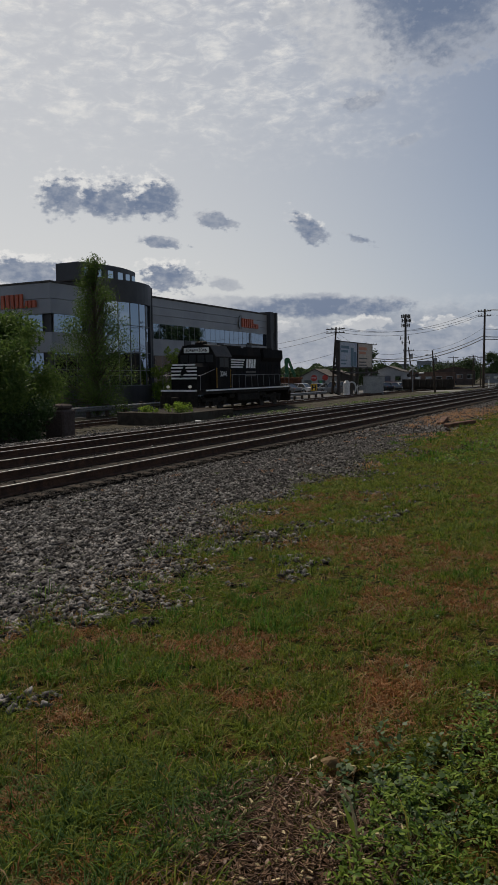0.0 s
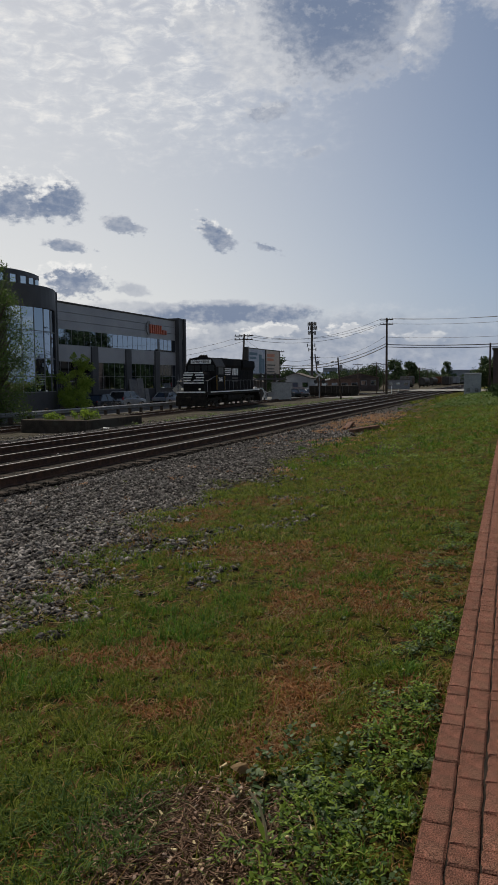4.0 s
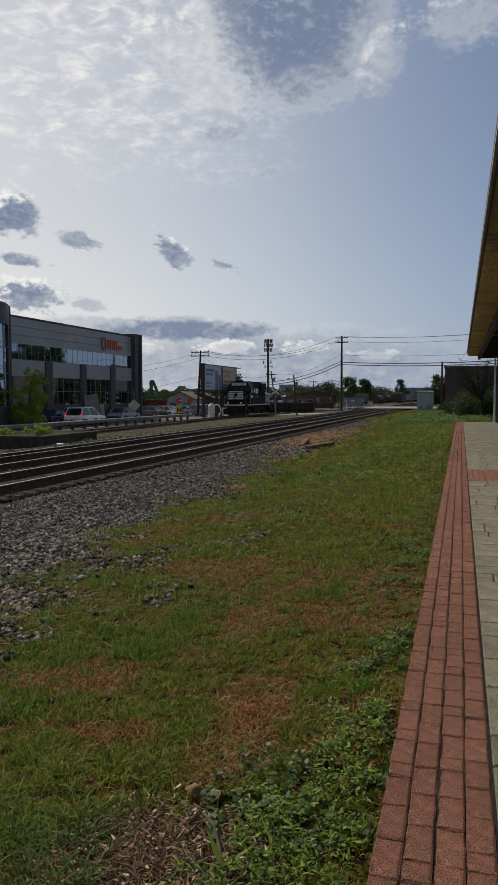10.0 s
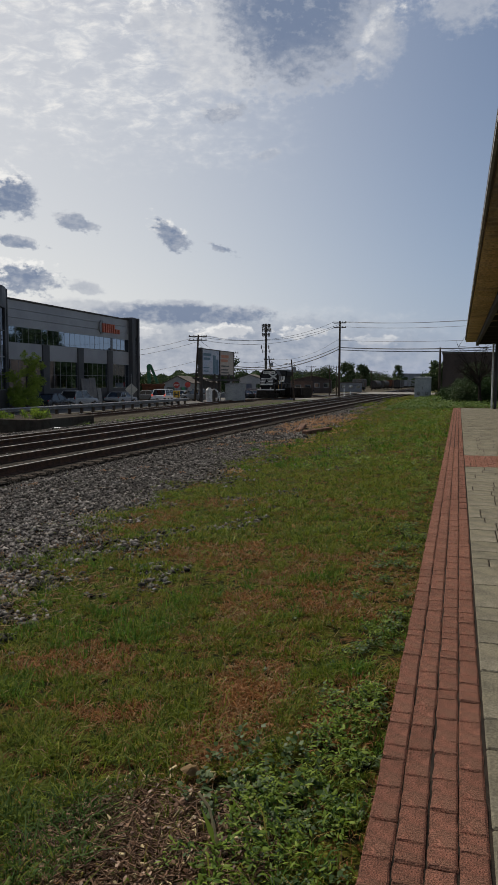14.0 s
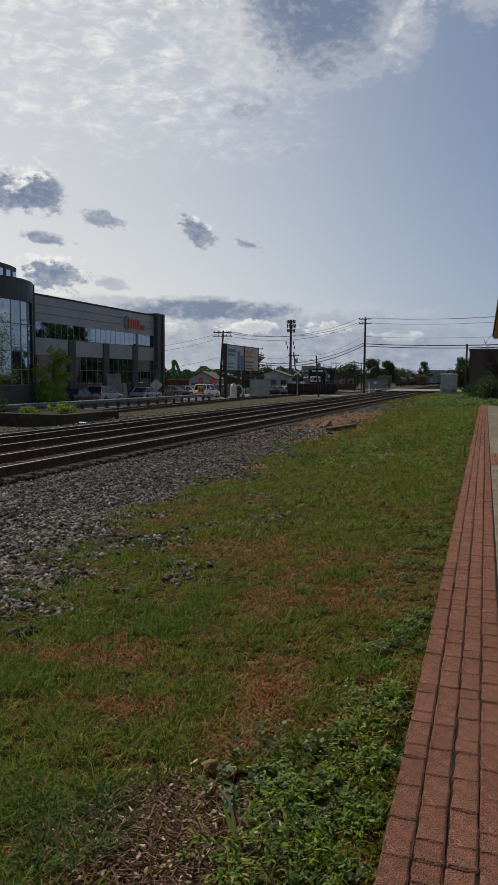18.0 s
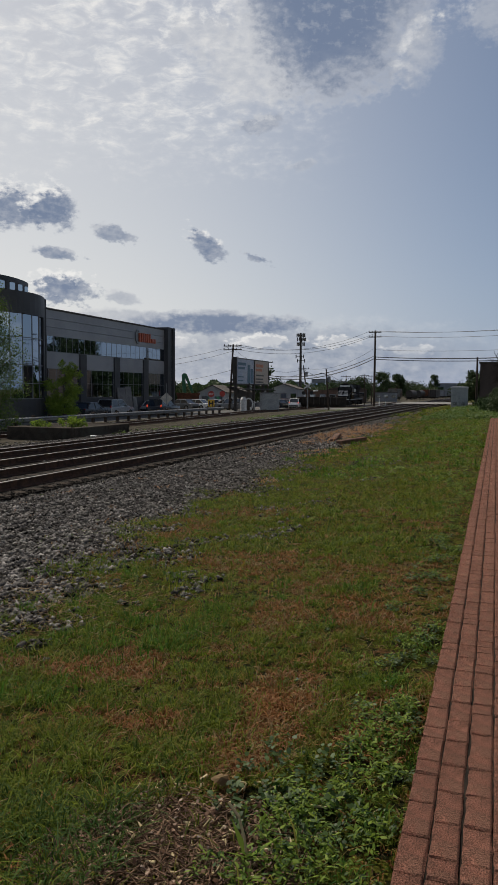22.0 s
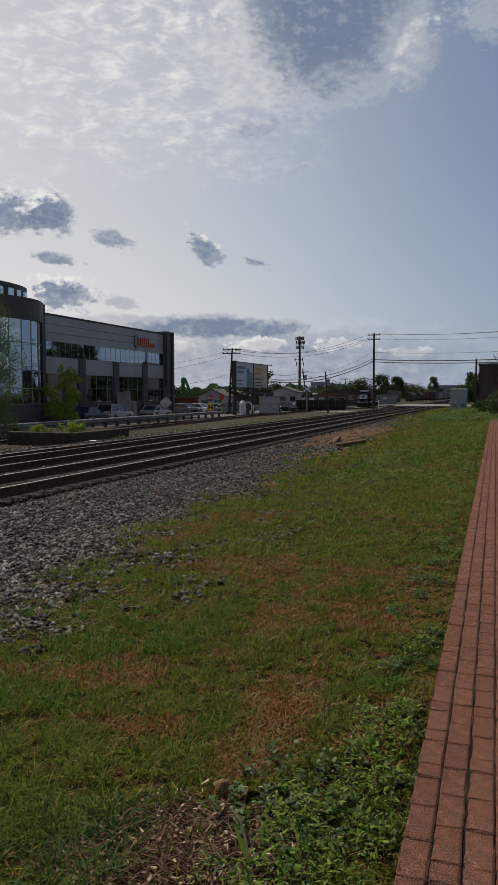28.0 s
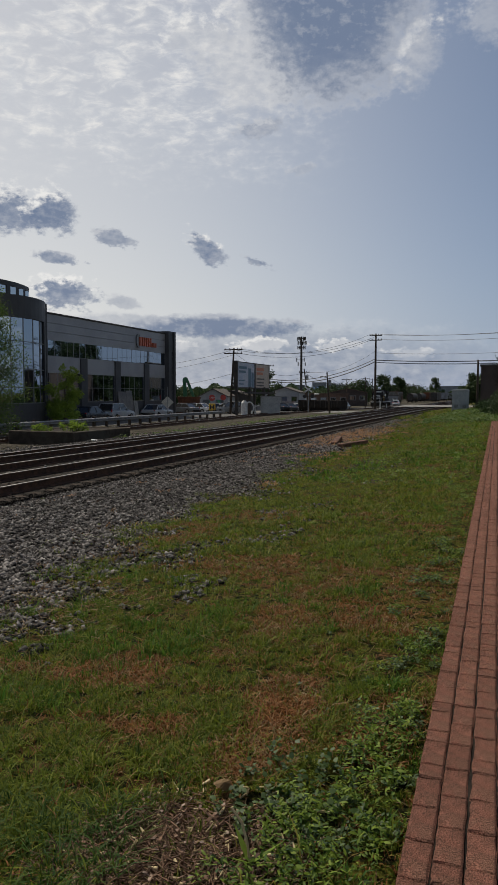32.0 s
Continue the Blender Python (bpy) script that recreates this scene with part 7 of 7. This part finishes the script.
# timbers, pale leaf, long stalk
for x, y, rz, L, tilt in ((-5.4, 26.7, -15, 2.15, 1), (-6.55, 29.0, 8, 2.6, 2)):
    solid("old_timber", boxes((-0.11, 0.11, -L / 2, L / 2, -0.05, 0.10), bevel=0.02), M["old_timber"], label="weathered old timber lying in the dead grass", category="timber", group="old timbers").matrix_basis = pose(x, y, gz(x, y) + 0.06, tilt, 0, rz)
bm = bmesh.new()
n = 9
V = [bm.verts.new((0.045 * math.cos(6.283 * i / n), 0.03 * math.sin(6.283 * i / n), 0.008 * math.sin(12.566 * i / n))) for i in range(n)]
m0 = bm.verts.new((0, 0, 0.016))
for i in range(n):
    bm.faces.new((V[i], V[(i + 1) % n], m0))
bmesh.ops.solidify(bm, geom=list(bm.faces), thickness=0.002)
solid("dry_leaf", bm, M["dry"], label="pale curled dry leaf on the lawn", category="leaf").matrix_basis = pose(-1.12, 2.82, gz(-1.12, 2.8) + 0.035, 20, 10, 30)
stalk = thing("seed_stalk", pose(-0.83, 2.36, -0.1), "pale bent stalk with long green leaves", "weed")
bm = bmesh.new()
pts = [(0, 0, 0), (-0.02, 0.02, 0.08), (-0.045, 0.03, 0.15), (-0.09, 0.04, 0.19)]
for p, q in zip(pts, pts[1:]):
    rod(bm, p, q, 0.006, 0.005, n=5)
part("stem", bm, M["pale_stalk"], stalk)
for a in (20, 140, 250):
    bm = bmesh.new()
    prism(bm, [(0, -0.006), (0.06, -0.012), (0.15, 0.0), (0.06, 0.012), (0, 0.006)], "z", 0, 0.002)
    part("leaf", bm, M["leaf_pale"], stalk, at=pose(0, 0, 0.02, 0, -35, a))
solid("white_plate", boxes((-0.16, 0.16, -0.09, 0.09, 0, 0.04), bevel=0.015), M["white_shell"], label="small white scrap lying on the verge", category="scrap").matrix_basis = pose(-18.3, 29.5, gz(-18.3, 29.5) + 0.03, 8, 5, 30)


# ---------------------------------------------------------------- what moves
def loco_y(t):
    return float(np.interp(t, (0, 2, 4, 7, 10, 13, 17, 20, 24, 28, 32), (40.2, 49.0, 58.2, 74.3, 88.8, 105.0, 125.0, 138.5, 157.0, 174.5, 193.0)))


def roll(wheel, base, dist, radius, end=32.0):
    """Turn a wheel by the way that its vehicle has gone, in steps of less than 80 degrees."""
    rows, step, s = [(0.0, pose(*base))], radius * radians(78), 0.0
    last = 0.0
    t = 0.0
    while t < end:
        t = round(t + 1 / 30, 4)
        s = dist(t) - dist(0)
        if s - last + 1e-6 >= step * 0.75 or t >= end:
            rows.append((min(t, end), pose(*base) @ pose(0, 0, 0, -math.degrees(s / radius), 0, 0)))
            last = s
    walk(wheel, rows)


def way(rows):
    ts, ys = [r[0] for r in rows], [r[1] for r in rows]
    return lambda t: float(np.interp(t, ts, ys))


WHITE_WAY = way(((0, -42), (8, 39.6), (9, 49.6), (9.5, 54.7), (10, 59.9), (10.5, 64.7), (11, 69.0), (11.5, 72.9), (12, 75.5), (13, 77.9), (14, 79.3), (17, 81.0), (18.5, 86), (20, 98), (24, 145), (32, 240)))
DARK_WAY = way(((0, -120), (18, 32), (19.5, 47.0), (20, 52.0), (20.5, 57.2), (21, 61.4), (21.5, 65.6), (22, 69.4), (22.5, 72.3), (23, 74.5), (24, 78.2), (25, 81.8), (26, 88), (27.5, 101), (32, 160)))


def motions():
    rows = []
    for t in [i * 0.5 for i in range(65)]:
        y = loco_y(t)
        a = math.degrees(math.atan2(-(siding_x(y + 12.2) - siding_x(y + 3.6)), 8.6))
        rows.append((t, pose(siding_x(y + 3.6) + 3.6 * math.sin(radians(a)), y, siding_z(y + 7) - 0.0, 0, 0, a)))
    walk(LOCO, rows)
    for w in AXLES:
        roll(w, tuple(w.matrix_basis.translation), loco_y, 0.5)
    for body, wheels, f in ((SUV_WHITE, WH_WHITE, WHITE_WAY), (SUV_DARK, WH_DARK, DARK_WAY)):
        walk(body, [(t, pose(-34.4, f(t), gz(-34.4, f(t)) + 0.02)) for t in [i * 0.25 for i in range(129)]])
        for w in wheels:
            roll(w, tuple(w.matrix_basis.translation), f, 0.33)


motions()
